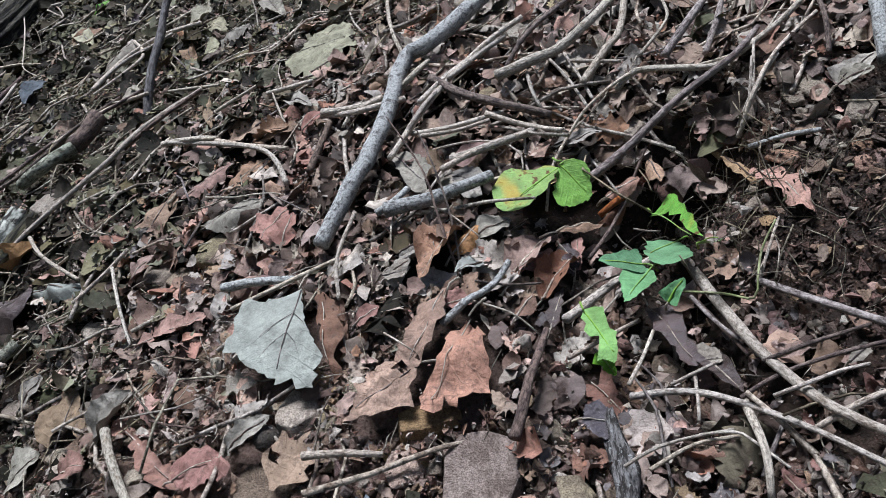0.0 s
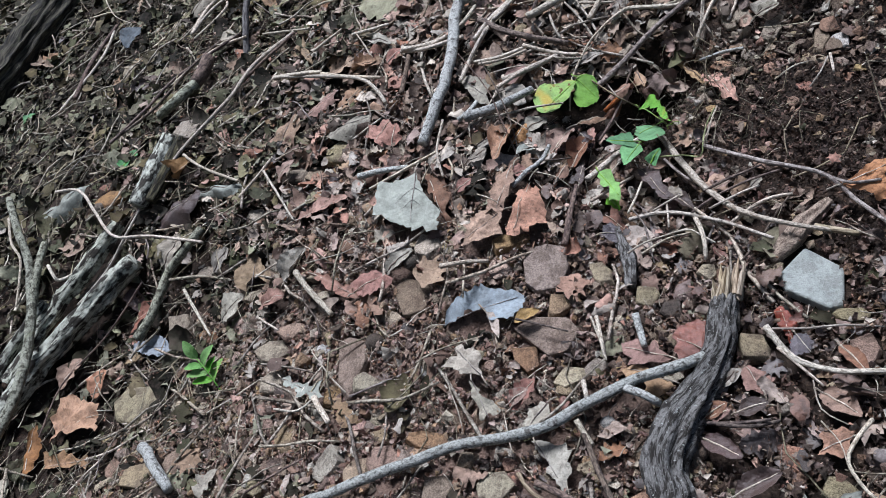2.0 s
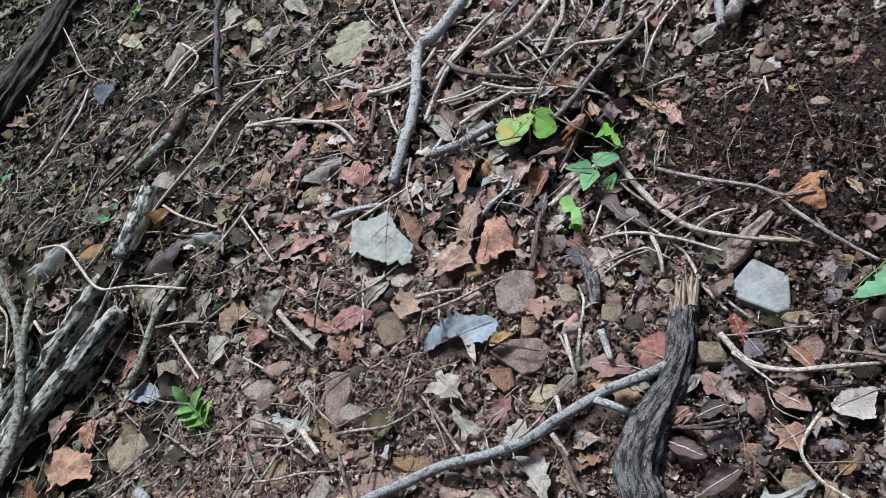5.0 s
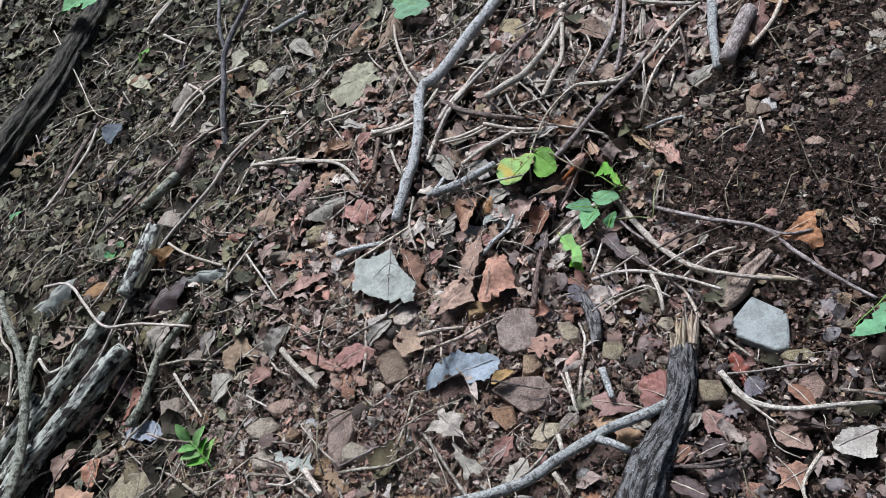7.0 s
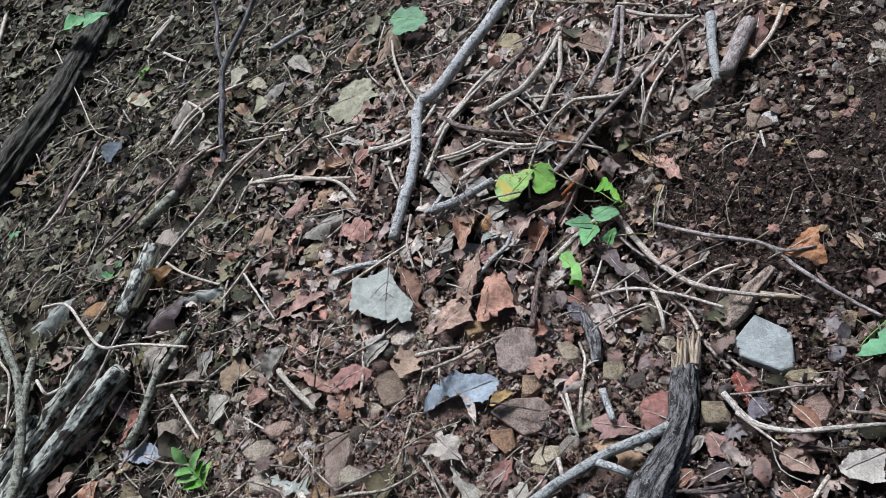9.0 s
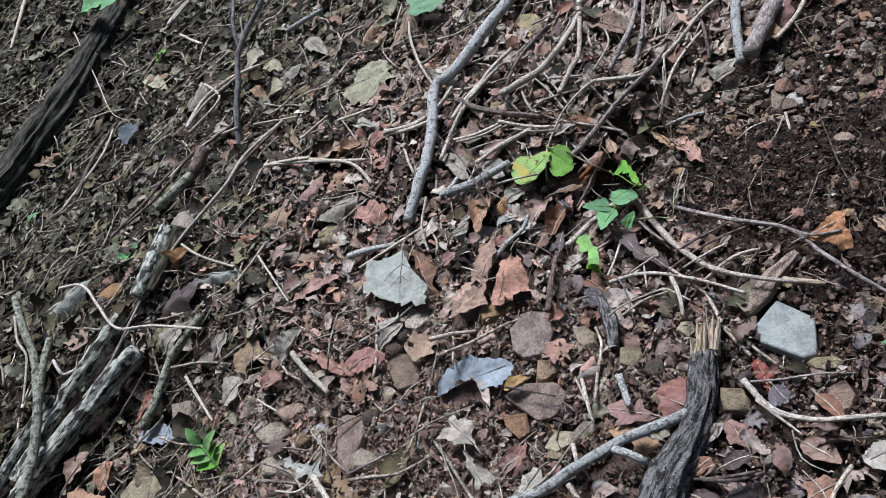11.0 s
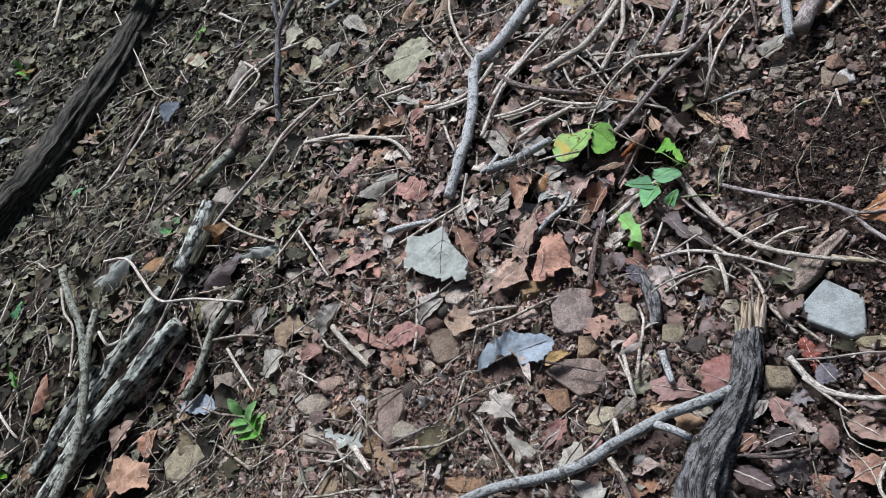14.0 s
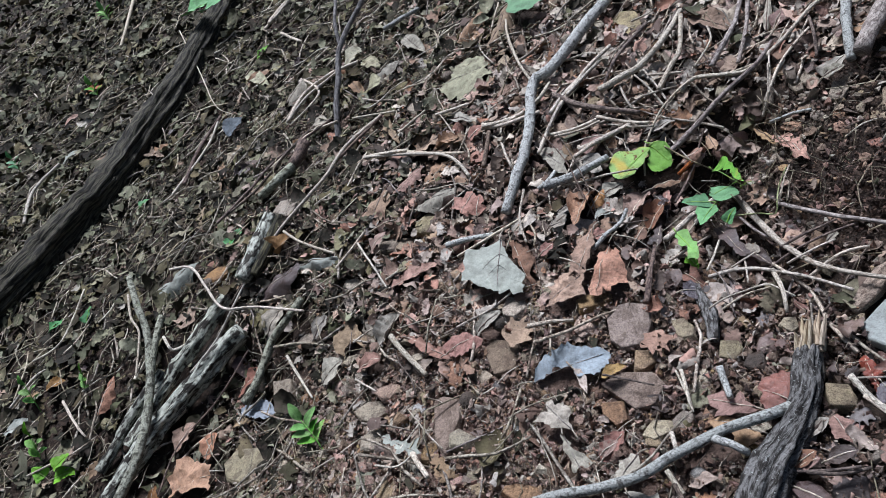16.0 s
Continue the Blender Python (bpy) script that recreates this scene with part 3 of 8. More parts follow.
def tube_arrays(points, radii, sides=8, knobs=0.08, seed=0, step=0.012, cap=True):
    """A bent, tapered tube through the points, with uneven girth."""
    pts = [Vector(p) for p in points]
    line = []
    for k in range(len(pts) - 1):
        p0, p1, p2, p3 = pts[max(k - 1, 0)], pts[k], pts[k + 1], pts[min(k + 2, len(pts) - 1)]
        n = max(2, int((p2 - p1).length / step))
        for i in range(n + (k == len(pts) - 2)):
            t = i / n
            p = 0.5 * ((2 * p1) + (p2 - p0) * t + (2 * p0 - 5 * p1 + 4 * p2 - p3) * t * t + (3 * p1 - p0 - 3 * p2 + p3) * t ** 3)
            r = radii[k] * (1 - t) + radii[k + 1] * t
            line.append((p, r))
    verts, faces, uvs = [], [], []
    run = 0.0
    for i, (p, r) in enumerate(line):
        a, b = line[max(i - 1, 0)][0], line[min(i + 1, len(line) - 1)][0]
        d = (b - a).normalized() if (b - a).length > 1e-6 else Vector((1, 0, 0))
        if i:
            run += (p - line[i - 1][0]).length
        side = d.cross(Vector((0, 0, 1)))
        side = side.normalized() if side.length > 1e-3 else Vector((1, 0, 0))
        up = side.cross(d)
        jog = Vector((noise.noise(Vector((run * 30, seed, 0))), noise.noise(Vector((run * 30, seed, 7))), 0)) * r * 0.25
        for j in range(sides):
            an = 2 * math.pi * j / sides
            g = r * (1 + knobs * 2 * noise.noise(Vector((run * 45 + seed, math.cos(an) * 1.3, math.sin(an) * 1.3))))
            verts.append(p + jog + (side * math.cos(an) + up * math.sin(an)) * g)
            uvs.append((run, 2 * r * j / sides * 3))
    for i in range(len(line) - 1):
        for j in range(sides):
            a, b = i * sides + j, i * sides + (j + 1) % sides
            faces.append((a, b, b + sides, a + sides))
    if cap:
        faces.append(tuple(range(sides))[::-1])
        faces.append(tuple(range((len(line) - 1) * sides, len(line) * sides)))
    return np.array([v[:] for v in verts]), faces, np.array(uvs)


# what lies on top, so that loose bits keep clear of it: cells of 5 mm
TAKEN = np.zeros((1100, 900), dtype=bool)


def take(x, y, turn, length, width):
    n = int(length / 0.004) + 1
    k = int(width / 0.004) + 1
    for i in range(-n, n + 1):
        for j in range(-k, k + 1):
            a, b = i / n * 0.5 * length, j / k * 0.5 * width
            if (a / length) ** 2 + (b / width) ** 2 < 0.25:
                u = int((x + a * math.cos(turn) - b * math.sin(turn) + 3.5) * 200)
                w = int((y + a * math.sin(turn) + b * math.cos(turn) + 0.6) * 200)
                if 0 <= u < 900 and 0 <= w < 1100:
                    TAKEN[w, u] = True


def is_taken(x, y):
    u, w = int((x + 3.5) * 200), int((y + 0.6) * 200)
    return 0 <= u < 900 and 0 <= w < 1100 and bool(TAKEN[w, u])


def part(name, mesh, parent, label="", m=None):
    ob = new(name, mesh)
    ob.parent = parent
    if m is not None:
        ob.matrix_local = m
    return tagged(ob, label)


# ---- makers of things ----
def leaf(kind, tint, base, tip, width, cup=0.15, bend=0.15, torn=0.15, roll=0.0, rib=0.0, stalk=True, label="", crinkle=0.065, fresh=False):
    """A fallen leaf from base to tip."""
    a, b = Vector(base), Vector(tip)
    d = b - a
    size = d.length
    r = random.Random(int(abs(a.x * 7919 + a.y * 104729) * 1000) % 99991)
    v, f, u = blade_arrays(r, kind, min(1.6, width / size), 26, 7, cup, bend, crinkle, torn, rib)
    x = d.normalized()
    y = Vector((0, 0, 1)).cross(x).normalized()
    m = Matrix((x, y, x.cross(y))).transposed().to_4x4()
    m.translation = a
    v = v * size
    if not fresh:
        take((a.x + b.x) / 2, (a.y + b.y) / 2, math.atan2(d.y, d.x), size * 0.9, width * 0.8)
    name = "green_leaf" if fresh else "fallen_leaf"
    me = mesh_of("blade", v.tolist(), f, LEAF[tint], True, u)
    mid = v[len(v) // 2][2]
    place = SLOPE @ m @ pose(0, 0, 0, roll, 0, 0) @ Matrix.Translation((0, 0, -0.6 * mid))
    if stalk:
        ob = new(name)
        ob.matrix_world = place
        blade = part("blade", me, ob)
        spine = [Vector(v[i * 15 + 7]) + Vector((0, 0, 0.0004)) for i in range(0, 25, 4)]
        mv, mf, mu = tube_arrays(spine, [0.001 - 0.0001 * i for i in range(7)], 5, 0.05, 2, 0.02)
        part("midrib", mesh_of("midrib", mv.tolist(), mf, LEAF["lime"] if fresh else BARK["brown" if tint in ("pale", "grey", "tan") else "tan"], True, mu), blade)
        z0 = float(v[7][2])
        sv, sf, su = tube_arrays([(-0.28 * size, 0.05 * size, z0 - 0.004), (-0.12 * size, 0.02 * size, z0), (0.01 * size, 0, z0)], [0.0011, 0.0009, 0.0008], 5, 0.05, 1, 0.01)
        part("stalk", mesh_of("stalk", sv.tolist(), sf, BARK["tan"], True, su), ob)
    else:
        ob = new(name, me)
        ob.matrix_world = place
    return tagged(ob, label, "leaf")


def cut_leaf(tint, base, turn, length, pitch, outline, cup=0.1, bend=0.1, crinkle=0.05, rib=0.0, holes=0.0, rough=0.05, tx=0.0, fresh=False, vein=False, gloss=False, label=""):
    """A leaf of its own outline, lying from its base along turn, with its midrib and stalk as parts."""
    r = random.Random(int(abs(base[0] * 7919 + base[1] * 104729) * 1000) % 99991)
    v, f, u = cut_arrays(r, list(outline), 0.034 if rib else 0.055, rough, cup, bend, crinkle * (0.5 if fresh else 1.0 if tint in ("pale", "blue") else 1.3), rib, holes, fresh)
    v = v * length * (1.12 if fresh else 1.0)
    xs, ys = [p[0] for p in outline], [p[1] for p in outline]
    w = (max(ys) - min(ys)) * length
    cx, cy = 0.5 * (max(xs) + min(xs)) * length, 0.5 * (max(ys) + min(ys)) * length
    take(base[0] + cx * math.cos(turn) - cy * math.sin(turn), base[1] + cx * math.sin(turn) + cy * math.cos(turn), turn, (max(xs) - min(xs)) * length * 0.92, w * 0.92)
    ob = new("green_leaf" if fresh else "fallen_leaf")
    ob.matrix_world = SLOPE @ Matrix.Translation(base) @ Euler((radians(tx), radians(pitch), turn), 'XYZ').to_matrix().to_4x4()
    blade = part("blade", mesh_of("blade", v.tolist(), f, WET[tint] if gloss else LEAF[tint], True, u), ob)

    def ridge(name, points, radius, material, parent):
        line = []
        for x, y in points:
            k = int(np.argmin((v[:, 0] - x * length) ** 2 + (v[:, 1] - y * length) ** 2))
            line.append((x * length, y * length, float(v[k][2]) + 0.0004))
        tv, tf, tu = tube_arrays(line, [radius * (1 - 0.6 * i / len(line)) for i in range(len(line))], 5, 0.05, 2, 0.012)
        part(name, mesh_of(name, tv.tolist(), tf, material, True, tu), parent)

    rib_tint = LEAF["lime"] if fresh else BARK["purple" if tint in ("pale", "grey", "tan", "blue", "olive") else "tan"]
    ridge("midrib", [(0.02, 0), (0.25, 0.01), (0.5, 0.0), (0.72, -0.01), (0.9, 0)], 0.0006, rib_tint, blade)
    if vein:
        for side in (1, -1):
            ridge("side_vein", [(0.3, 0.01), (0.42, side * 0.14), (0.56, side * 0.26)], 0.0003, rib_tint, blade)
            ridge("side_vein", [(0.52, 0.0), (0.64, side * 0.12), (0.78, side * 0.2)], 0.00025, rib_tint, blade)
    sv, sf, su = tube_arrays([(-0.24 * length, 0.05 * length, -0.005), (-0.1 * length, 0.02 * length, -0.001), (0.02 * length, 0, float(v[0][2]))], [0.0011, 0.0009, 0.0007], 5, 0.05, 1, 0.01)
    part("stalk", mesh_of("stalk", sv.tolist(), sf, LEAF["lime"] if fresh else BARK["tan"], True, su), ob)
    return tagged(ob, label, "leaf")


def stone(tint, x, y, turn, length, width, height, seed, label, tx=0.0, ty=0.0, lift=0.0, shape=(), slab=False):
    """An angular stone half bedded in the soil, with worn, uneven faces."""
    r = random.Random(seed)
    bm = bmesh.new()
    n = len(shape) or r.choice((5, 6, 6, 7))
    lean = 0.0 if slab else r.uniform(-0.25, 0.25)
    wear = 0.35 if slab else 1.0
    for i in range(n):
        an = 2 * math.pi * (i + r.uniform(-0.28, 0.28)) / n
        e = 0.5 / max(abs(math.cos(an)), abs(math.sin(an))) ** 0.75 * r.uniform(0.9, 1.12)
        x0, y0 = math.cos(an) * e * length, math.sin(an) * e * width
        if shape:
            x0, y0 = shape[i][0] * length, shape[i][1] * width
        k = r.uniform(0.92, 0.98) if slab else r.uniform(0.72, 0.97)
        bm.verts.new((x0, y0, height * r.uniform(-0.1, 0.2)))
        bm.verts.new((x0 * 0.96, y0 * 0.96, -0.5 * height))
        bm.verts.new((x0 * k, y0 * k, height * (0.42 + lean * math.cos(an) + r.uniform(-0.06, 0.06))))
    bmesh.ops.convex_hull(bm, input=bm.verts)
    bmesh.ops.delete(bm, geom=[v for v in bm.verts if not v.link_faces], context='VERTS')
    bmesh.ops.dissolve_limit(bm, angle_limit=0.2, verts=bm.verts, edges=bm.edges)
    bmesh.ops.bevel(bm, geom=bm.edges[:], offset=0.02 * min(length, width), segments=1, affect='EDGES', clamp_overlap=True)
    bmesh.ops.triangulate(bm, faces=bm.faces)
    bmesh.ops.subdivide_edges(bm, edges=[e for e in bm.edges if e.calc_length() > 0.25 * length], cuts=2, use_grid_fill=True)
    off = Vector((seed * 1.37 % 50, 0, 0))
    for v in bm.verts:
        v.co += v.co.normalized() * wear * (0.022 * length * noise.noise(v.co * (3.5 / length) + off) + 0.012 * length * noise.noise(v.co * (11 / length) + off))
    me = bpy.data.meshes.new("stone")
    bm.to_mesh(me)
    bm.free()
    me.materials.append(STONE[tint])
    take(x, y, turn, length * 0.95, width * 0.95)
    ob = new("stone", me)
    ob.matrix_world = SLOPE @ Matrix.Translation((x, y, on_ground(x, y, height * 0.35 + lift))) @ pose(0, 0, 0, tx, ty, math.degrees(turn))
    return tagged(ob, label, "stone")


def stick(name, label, runs, sides=9, knobs=0.09, category="stick"):
    """A branch or twig: the main run first, side shoots after it. A run: tint, points, radii."""
    root = None
    for k, (tint, points, radii) in enumerate(runs):
        v, f, u = tube_arrays(points, radii, sides, knobs, k * 3.1 + points[0][0] * 40, max(0.006, min(0.012, radii[0] * 1.2)))
        c = Vector(points[0])
        for p, q, g in zip(points, points[1:], radii):
            take((p[0] + q[0]) / 2, (p[1] + q[1]) / 2, math.atan2(q[1] - p[1], q[0] - p[0]), math.dist(p, q) * 1.1, 2.2 * g)
        me = mesh_of("shoot" if k else name, (v - np.array(c[:])).tolist(), f, BARK[tint], True, u)
        if len(runs) == 1:
            root = new(name, me)
            root.matrix_world = SLOPE @ Matrix.Translation(c + Vector((0, 0, 0.006)))
        else:
            if root is None:
                root = new(name)
                root.matrix_world = SLOPE @ Matrix.Translation(c + Vector((0, 0, 0.006)))
                origin = c
            part("side_shoot" if k else "main_stem", me, root, "", Matrix.Translation(c - origin))
    return tagged(root, label, category)


def acorn_cap(x, y, size, lift, tx, ty, label, hollow=True, tint="dark"):
    """A scaly acorn cup, open on one side, or a round nut."""
    bm = bmesh.new()
    rings, n = 8, 16
    rows = []
    prof = [(math.sin(a) * 0.5, -math.cos(a) * 0.45) for a in [math.pi * (0.04 + 0.56 * i / rings) for i in range(rings + 1)]]
    if hollow:
        prof += [(0.40, 0.12), (0.36, -0.05), (0.2, -0.25), (0.03, -0.3)]
    else:
        prof += [(0.40, 0.25), (0.28, 0.36), (0.12, 0.42), (0.02, 0.44)]
    for k, (rad, z) in enumerate(prof):
        rows.append([bm.verts.new(((rad + 0.02 * ((i + k) % 2)) * size * math.cos(2 * math.pi * i / n), (rad + 0.02 * ((i + k) % 2)) * size * math.sin(2 * math.pi * i / n), z * size)) for i in range(n)])
    for a, b in zip(rows, rows[1:]):
        for i in range(n):
            bm.faces.new((a[i], a[(i + 1) % n], b[(i + 1) % n], b[i]))
    bm.faces.new(rows[0][::-1])
    bm.faces.new(rows[-1])
    me = bpy.data.meshes.new("acorn")
    bm.to_mesh(me)
    bm.free()
    me.materials.append(STONE[tint])
    ob = new("acorn_cup" if hollow else "acorn", me)
    ob.matrix_world = SLOPE @ Matrix.Translation((x, y, on_ground(x, y, size * 0.35 + lift))) @ pose(0, 0, 0, tx, ty, 0)
    return tagged(ob, label, "acorn")


def seedling(x, y, lean, height, leaflets, size, tint, label, seed):
    """A small green plant: a thin stem with leaflets along it."""
    r = random.Random(seed)
    ob = new("seedling")
    base = Vector((x, y, on_ground(x, y)))
    ob.matrix_world = SLOPE @ Matrix.Translation(base)
    top = Vector((lean[0], lean[1], height))
    sv, sf, su = tube_arrays([(0, 0, -0.004), top * 0.5 + Vector((0.003, 0, 0.004)), top], [0.0012, 0.001, 0.0007], 5, 0.03, seed, 0.01)
    part("stem", mesh_of("stem", sv.tolist(), sf, LEAF["green"], True, su), ob)
    side = Vector((-top.y, top.x, 0)).normalized()
    for i in range(leaflets):
        t = 0.45 + 0.55 * (i // 2) / max(1, (leaflets - 1) // 2)
        d = side * (1 if i % 2 else -1) + top.normalized() * 0.6
        if i == leaflets - 1:
            d = top.normalized() + Vector((0, -0.1, 0.1))
        v, f, u = blade_arrays(r, "plain", 0.5, 10, 3, 0.2, 0.25, 0.03, 0.0)
        q = d.to_track_quat('X', 'Z').to_matrix().to_4x4()
        q.translation = top * t
        part("leaflet", mesh_of("leaflet", (v * size * r.uniform(0.85, 1.15)).tolist(), f, LEAF[tint], True, u), ob, "", q)
    return tagged(ob, label, "plant")


# ---- leaves, stones, sticks and nuts on the slope ----
leaf("plain", "dark", (-0.553, 0.337, -0.002), (-0.460, 0.340, 0.017), 0.066, cup=-0.45, label="dark damp folded leaf beside the old bark")
leaf("plain", "pale", (-0.479, 0.355, 0.009), (-0.376, 0.308, 0.024), 0.026, cup=-0.7, label="pale grey rolled leaf")
leaf("heart", "orange", (-0.509, 0.400, 0.013), (-0.477, 0.417, 0.026), 0.047, cup=0.4, label="orange-brown small curled leaf")
leaf("plain", "pale", (-0.797, 0.447, 0.006), (-0.694, 0.475, 0.018), 0.049, cup=-0.7, torn=0.2, label="pale greenish rolled leaf or bark strip")
leaf("plain", "slate", (-0.687, 0.870, 0.021), (-0.645, 0.899, 0.032), 0.074, stalk=False, label="slate-blue small leaf on leaf litter")
leaf("plain", "pink", (-0.130, 0.398, 0.056), (-0.102, 0.405, 0.066), 0.030, label="pink small leaf on leaf litter")
leaf("oak", "tan", (-0.190, 0.425, 0.052), (-0.143, 0.411, 0.064), 0.033, cup=0.5, label="tan curled leaf on leaf litter")
leaf("oak", "tan", (-0.233, 0.438, 0.046), (-0.172, 0.442, 0.058), 0.042, cup=0.2, torn=0.4, label="tan-brown broad torn leaf")
leaf("plain", "pink", (-0.203, 0.217, 0.037), (-0.159, 0.201, 0.051), 0.026, cup=-0.45, label="pinkish rolled leaf on leaf litter")
leaf("maple", "pink", (-0.326, 0.292, 0.021), (-0.290, 0.300, 0.037), 0.045, torn=0.3, label="pink torn leaf on leaf litter")
leaf("plain", "brown", (0.014, 0.198, 0.043), (-0.016, 0.138, 0.055), 0.032, cup=0.5, torn=0.3, crinkle=0.08, label="brown dry leaf on leaf litter")
leaf("plain", "pink", (0.047, 0.146, 0.023), (0.081, 0.191, 0.009), 0.034, cup=0.4, torn=0.3, crinkle=0.08, label="dull pink-brown dry leaf")
leaf("plain", "rust", (0.063, 0.127, 0.010), (0.099, 0.175, -0.001), 0.029, cup=0.5, torn=0.4, crinkle=0.08, label="rust-brown dry leaf on leaf litter")
leaf("plain", "grey", (0.021, 0.181, 0.039), (0.056, 0.197, 0.032), 0.029, torn=0.3, label="grey dry leaf on leaf litter")
leaf("plain", "tan", (0.076, 0.254, 0.020), (0.125, 0.253, 0.005), 0.023, label="tan dry leaf under the green leaf")
leaf("maple", "green", (0.091, 0.076, -0.007), (0.098, 0.059, -0.015), 0.021, torn=0.2, fresh=True, label="bright green lobed leaf among twigs")
leaf("plain", "dark", (0.153, 0.060, -0.012), (0.165, 0.003, 0.016), 0.017, cup=0.3, label="dark brown leaf on leaf litter")
leaf("plain", "pink", (0.136, 0.230, -0.005), (0.170, 0.237, -0.007), 0.022, cup=-0.45, label="pinkish rolled leaf on leaf litter")
leaf("plain", "rust", (0.121, 0.207, -0.011), (0.150, 0.223, -0.009), 0.013, cup=-0.7, stalk=False, label="reddish-brown rolled leaf on leaf litter")
leaf("oak", "brown", (0.246, 0.200, 0.011), (0.253, 0.113, 0.040), 0.028, torn=0.4, label="brown torn leaf above the hollow")
leaf("plain", "pink", (0.204, 0.217, 0.016), (0.213, 0.215, -0.024), 0.023, cup=0.5, label="pinkish-brown curled leaf on leaf litter")
leaf("plain", "grey", (0.317, 0.217, 0.045), (0.341, 0.213, 0.054), 0.020, label="pale grey leaf on the soil")
leaf("oak", "tan", (0.352, -0.055, 0.039), (0.349, -0.085, 0.047), 0.014, torn=0.5, label="pale tan leaf fragment on the soil")
leaf("plain", "orange", (-0.746, -0.003, -0.052), (-0.744, 0.075, -0.050), 0.023, cup=-0.45, label="orange-brown narrow leaf on leaf litter")
leaf("wedge", "grey", (-0.439, 0.124, -0.031), (-0.392, 0.134, -0.009), 0.050, label="grey wedge-shaped leaf on leaf litter")
leaf("plain", "grey", (-0.544, 0.254, -0.023), (-0.502, 0.285, -0.001), 0.052, torn=0.2, label="grey broad leaf under a stick")
leaf("plain", "grey", (-0.173, 0.046, 0.034), (-0.132, 0.054, 0.049), 0.021, cup=0.3, label="pale narrow leaf on leaf litter")
leaf("plain", "brown", (-0.670, 0.099, -0.066), (-0.645, 0.131, -0.054), 0.041, torn=0.3, label="dark brown leaf on leaf litter")
leaf("plain", "brown", (-0.725, 0.129, -0.057), (-0.687, 0.161, -0.047), 0.041, torn=0.3, label="brown leaf beside the old logs")
leaf("plain", "pink", (-0.366, 0.107, -0.012), (-0.319, 0.093, 0.008), 0.033, torn=0.3, label="pinkish leaf on leaf litter")
leaf("plain", "grey", (-0.449, 0.205, -0.019), (-0.417, 0.222, -0.001), 0.038, torn=0.4, label="grey broken leaf on leaf litter")
leaf("plain", "grey", (-0.323, 0.119, 0.001), (-0.283, 0.144, 0.022), 0.034, cup=0.4, label="grey-brown curled leaf on leaf litter")
leaf("plain", "yellow", (-0.041, -0.071, 0.031), (-0.013, -0.073, 0.039), 0.015, stalk=False, label="bright yellow leaf fragment")
leaf("plain", "pink", (-0.066, -0.153, 0.024), (-0.043, -0.149, 0.033), 0.017, label="pink leaf on leaf litter")
leaf("plain", "dark", (0.096, -0.289, 0.026), (0.134, -0.283, 0.035), 0.022, torn=0.3, cup=0.3, label="dark wet leaf on leaf litter")
leaf("plain", "dark", (0.088, -0.236, 0.026), (0.112, -0.264, 0.035), 0.019, torn=0.3, label="dark wet leaf on leaf litter")
leaf("plain", "rust", (0.219, -0.195, 0.032), (0.226, -0.229, 0.039), 0.014, cup=0.3, label="rust-red narrow leaf on leaf litter")
leaf("plain", "brown", (0.189, -0.229, 0.030), (0.205, -0.259, 0.038), 0.024, torn=0.4, label="brown broken leaf on leaf litter")
leaf("plain", "rust", (0.097, -0.221, 0.027), (0.117, -0.218, 0.035), 0.016, torn=0.3, label="reddish leaf piece on leaf litter")
leaf("plain", "orange", (0.200, -0.312, 0.029), (0.215, -0.308, 0.037), 0.011, label="orange leaf piece on leaf litter")
leaf("plain", "grey", (0.118, -0.197, 0.027), (0.138, -0.194, 0.036), 0.015, torn=0.2, label="grey leaf piece on leaf litter")
leaf("heart", "mint", (-0.860, 1.498, 0.110), (-0.774, 1.481, 0.109), 0.081, torn=0.0, fresh=True, label="bluish-green leaf over the fallen log")
leaf("heart", "mint", (-0.789, 1.446, 0.111), (-0.701, 1.432, 0.112), 0.080, torn=0.0, fresh=True, label="bluish-green leaf over the fallen log")
leaf("heart", "mint", (-1.081, 0.501, 0.000), (-1.043, 0.513, -0.003), 0.028, torn=0.0, fresh=True, label="small pale green leaf")
leaf("heart", "mint", (-0.970, 0.466, 0.002), (-0.954, 0.493, 0.014), 0.028, torn=0.0, fresh=True, label="small pale green leaf")
leaf("heart", "mint", (-0.997, 1.078, 0.015), (-0.970, 1.115, 0.026), 0.034, torn=0.0, fresh=True, label="small pale green leaf")
leaf("heart", "mint", (-0.917, 0.772, 0.011), (-0.890, 0.783, 0.015), 0.024, torn=0.0, fresh=True, label="small pale green leaf")
leaf("heart", "mint", (-0.626, 0.483, 0.014), (-0.608, 0.505, 0.014), 0.026, torn=0.0, fresh=True, label="pale green leaf beside the bark")
leaf("heart", "mint", (-0.605, 0.497, 0.016), (-0.587, 0.516, 0.015), 0.018, torn=0.0, fresh=True, label="pale green leaf beside the bark")
leaf("plain", "green", (-0.635, 1.155, 0.029), (-0.599, 1.180, 0.037), 0.026, torn=0.0, fresh=True, label="small green leaf on leaf litter")
leaf("plain", "tan", (-0.655, 1.054, 0.026), (-0.589, 1.063, 0.026), 0.040, stalk=False, torn=0.2, label="tan leaf on leaf litter")
leaf("maple", "tan", (-0.927, 0.972, 0.015), (-0.881, 0.985, 0.016), 0.048, torn=0.2, label="brown leaf by the fallen log")
leaf("plain", "orange", (-0.882, 0.233, -0.018), (-0.850, 0.291, -0.001), 0.026, cup=-0.45, label="orange-brown narrow leaf on leaf litter")
leaf("plain", "orange", (-1.023, 0.334, -0.004), (-0.987, 0.345, -0.010), 0.028, cup=0.3, label="orange leaf on leaf litter")
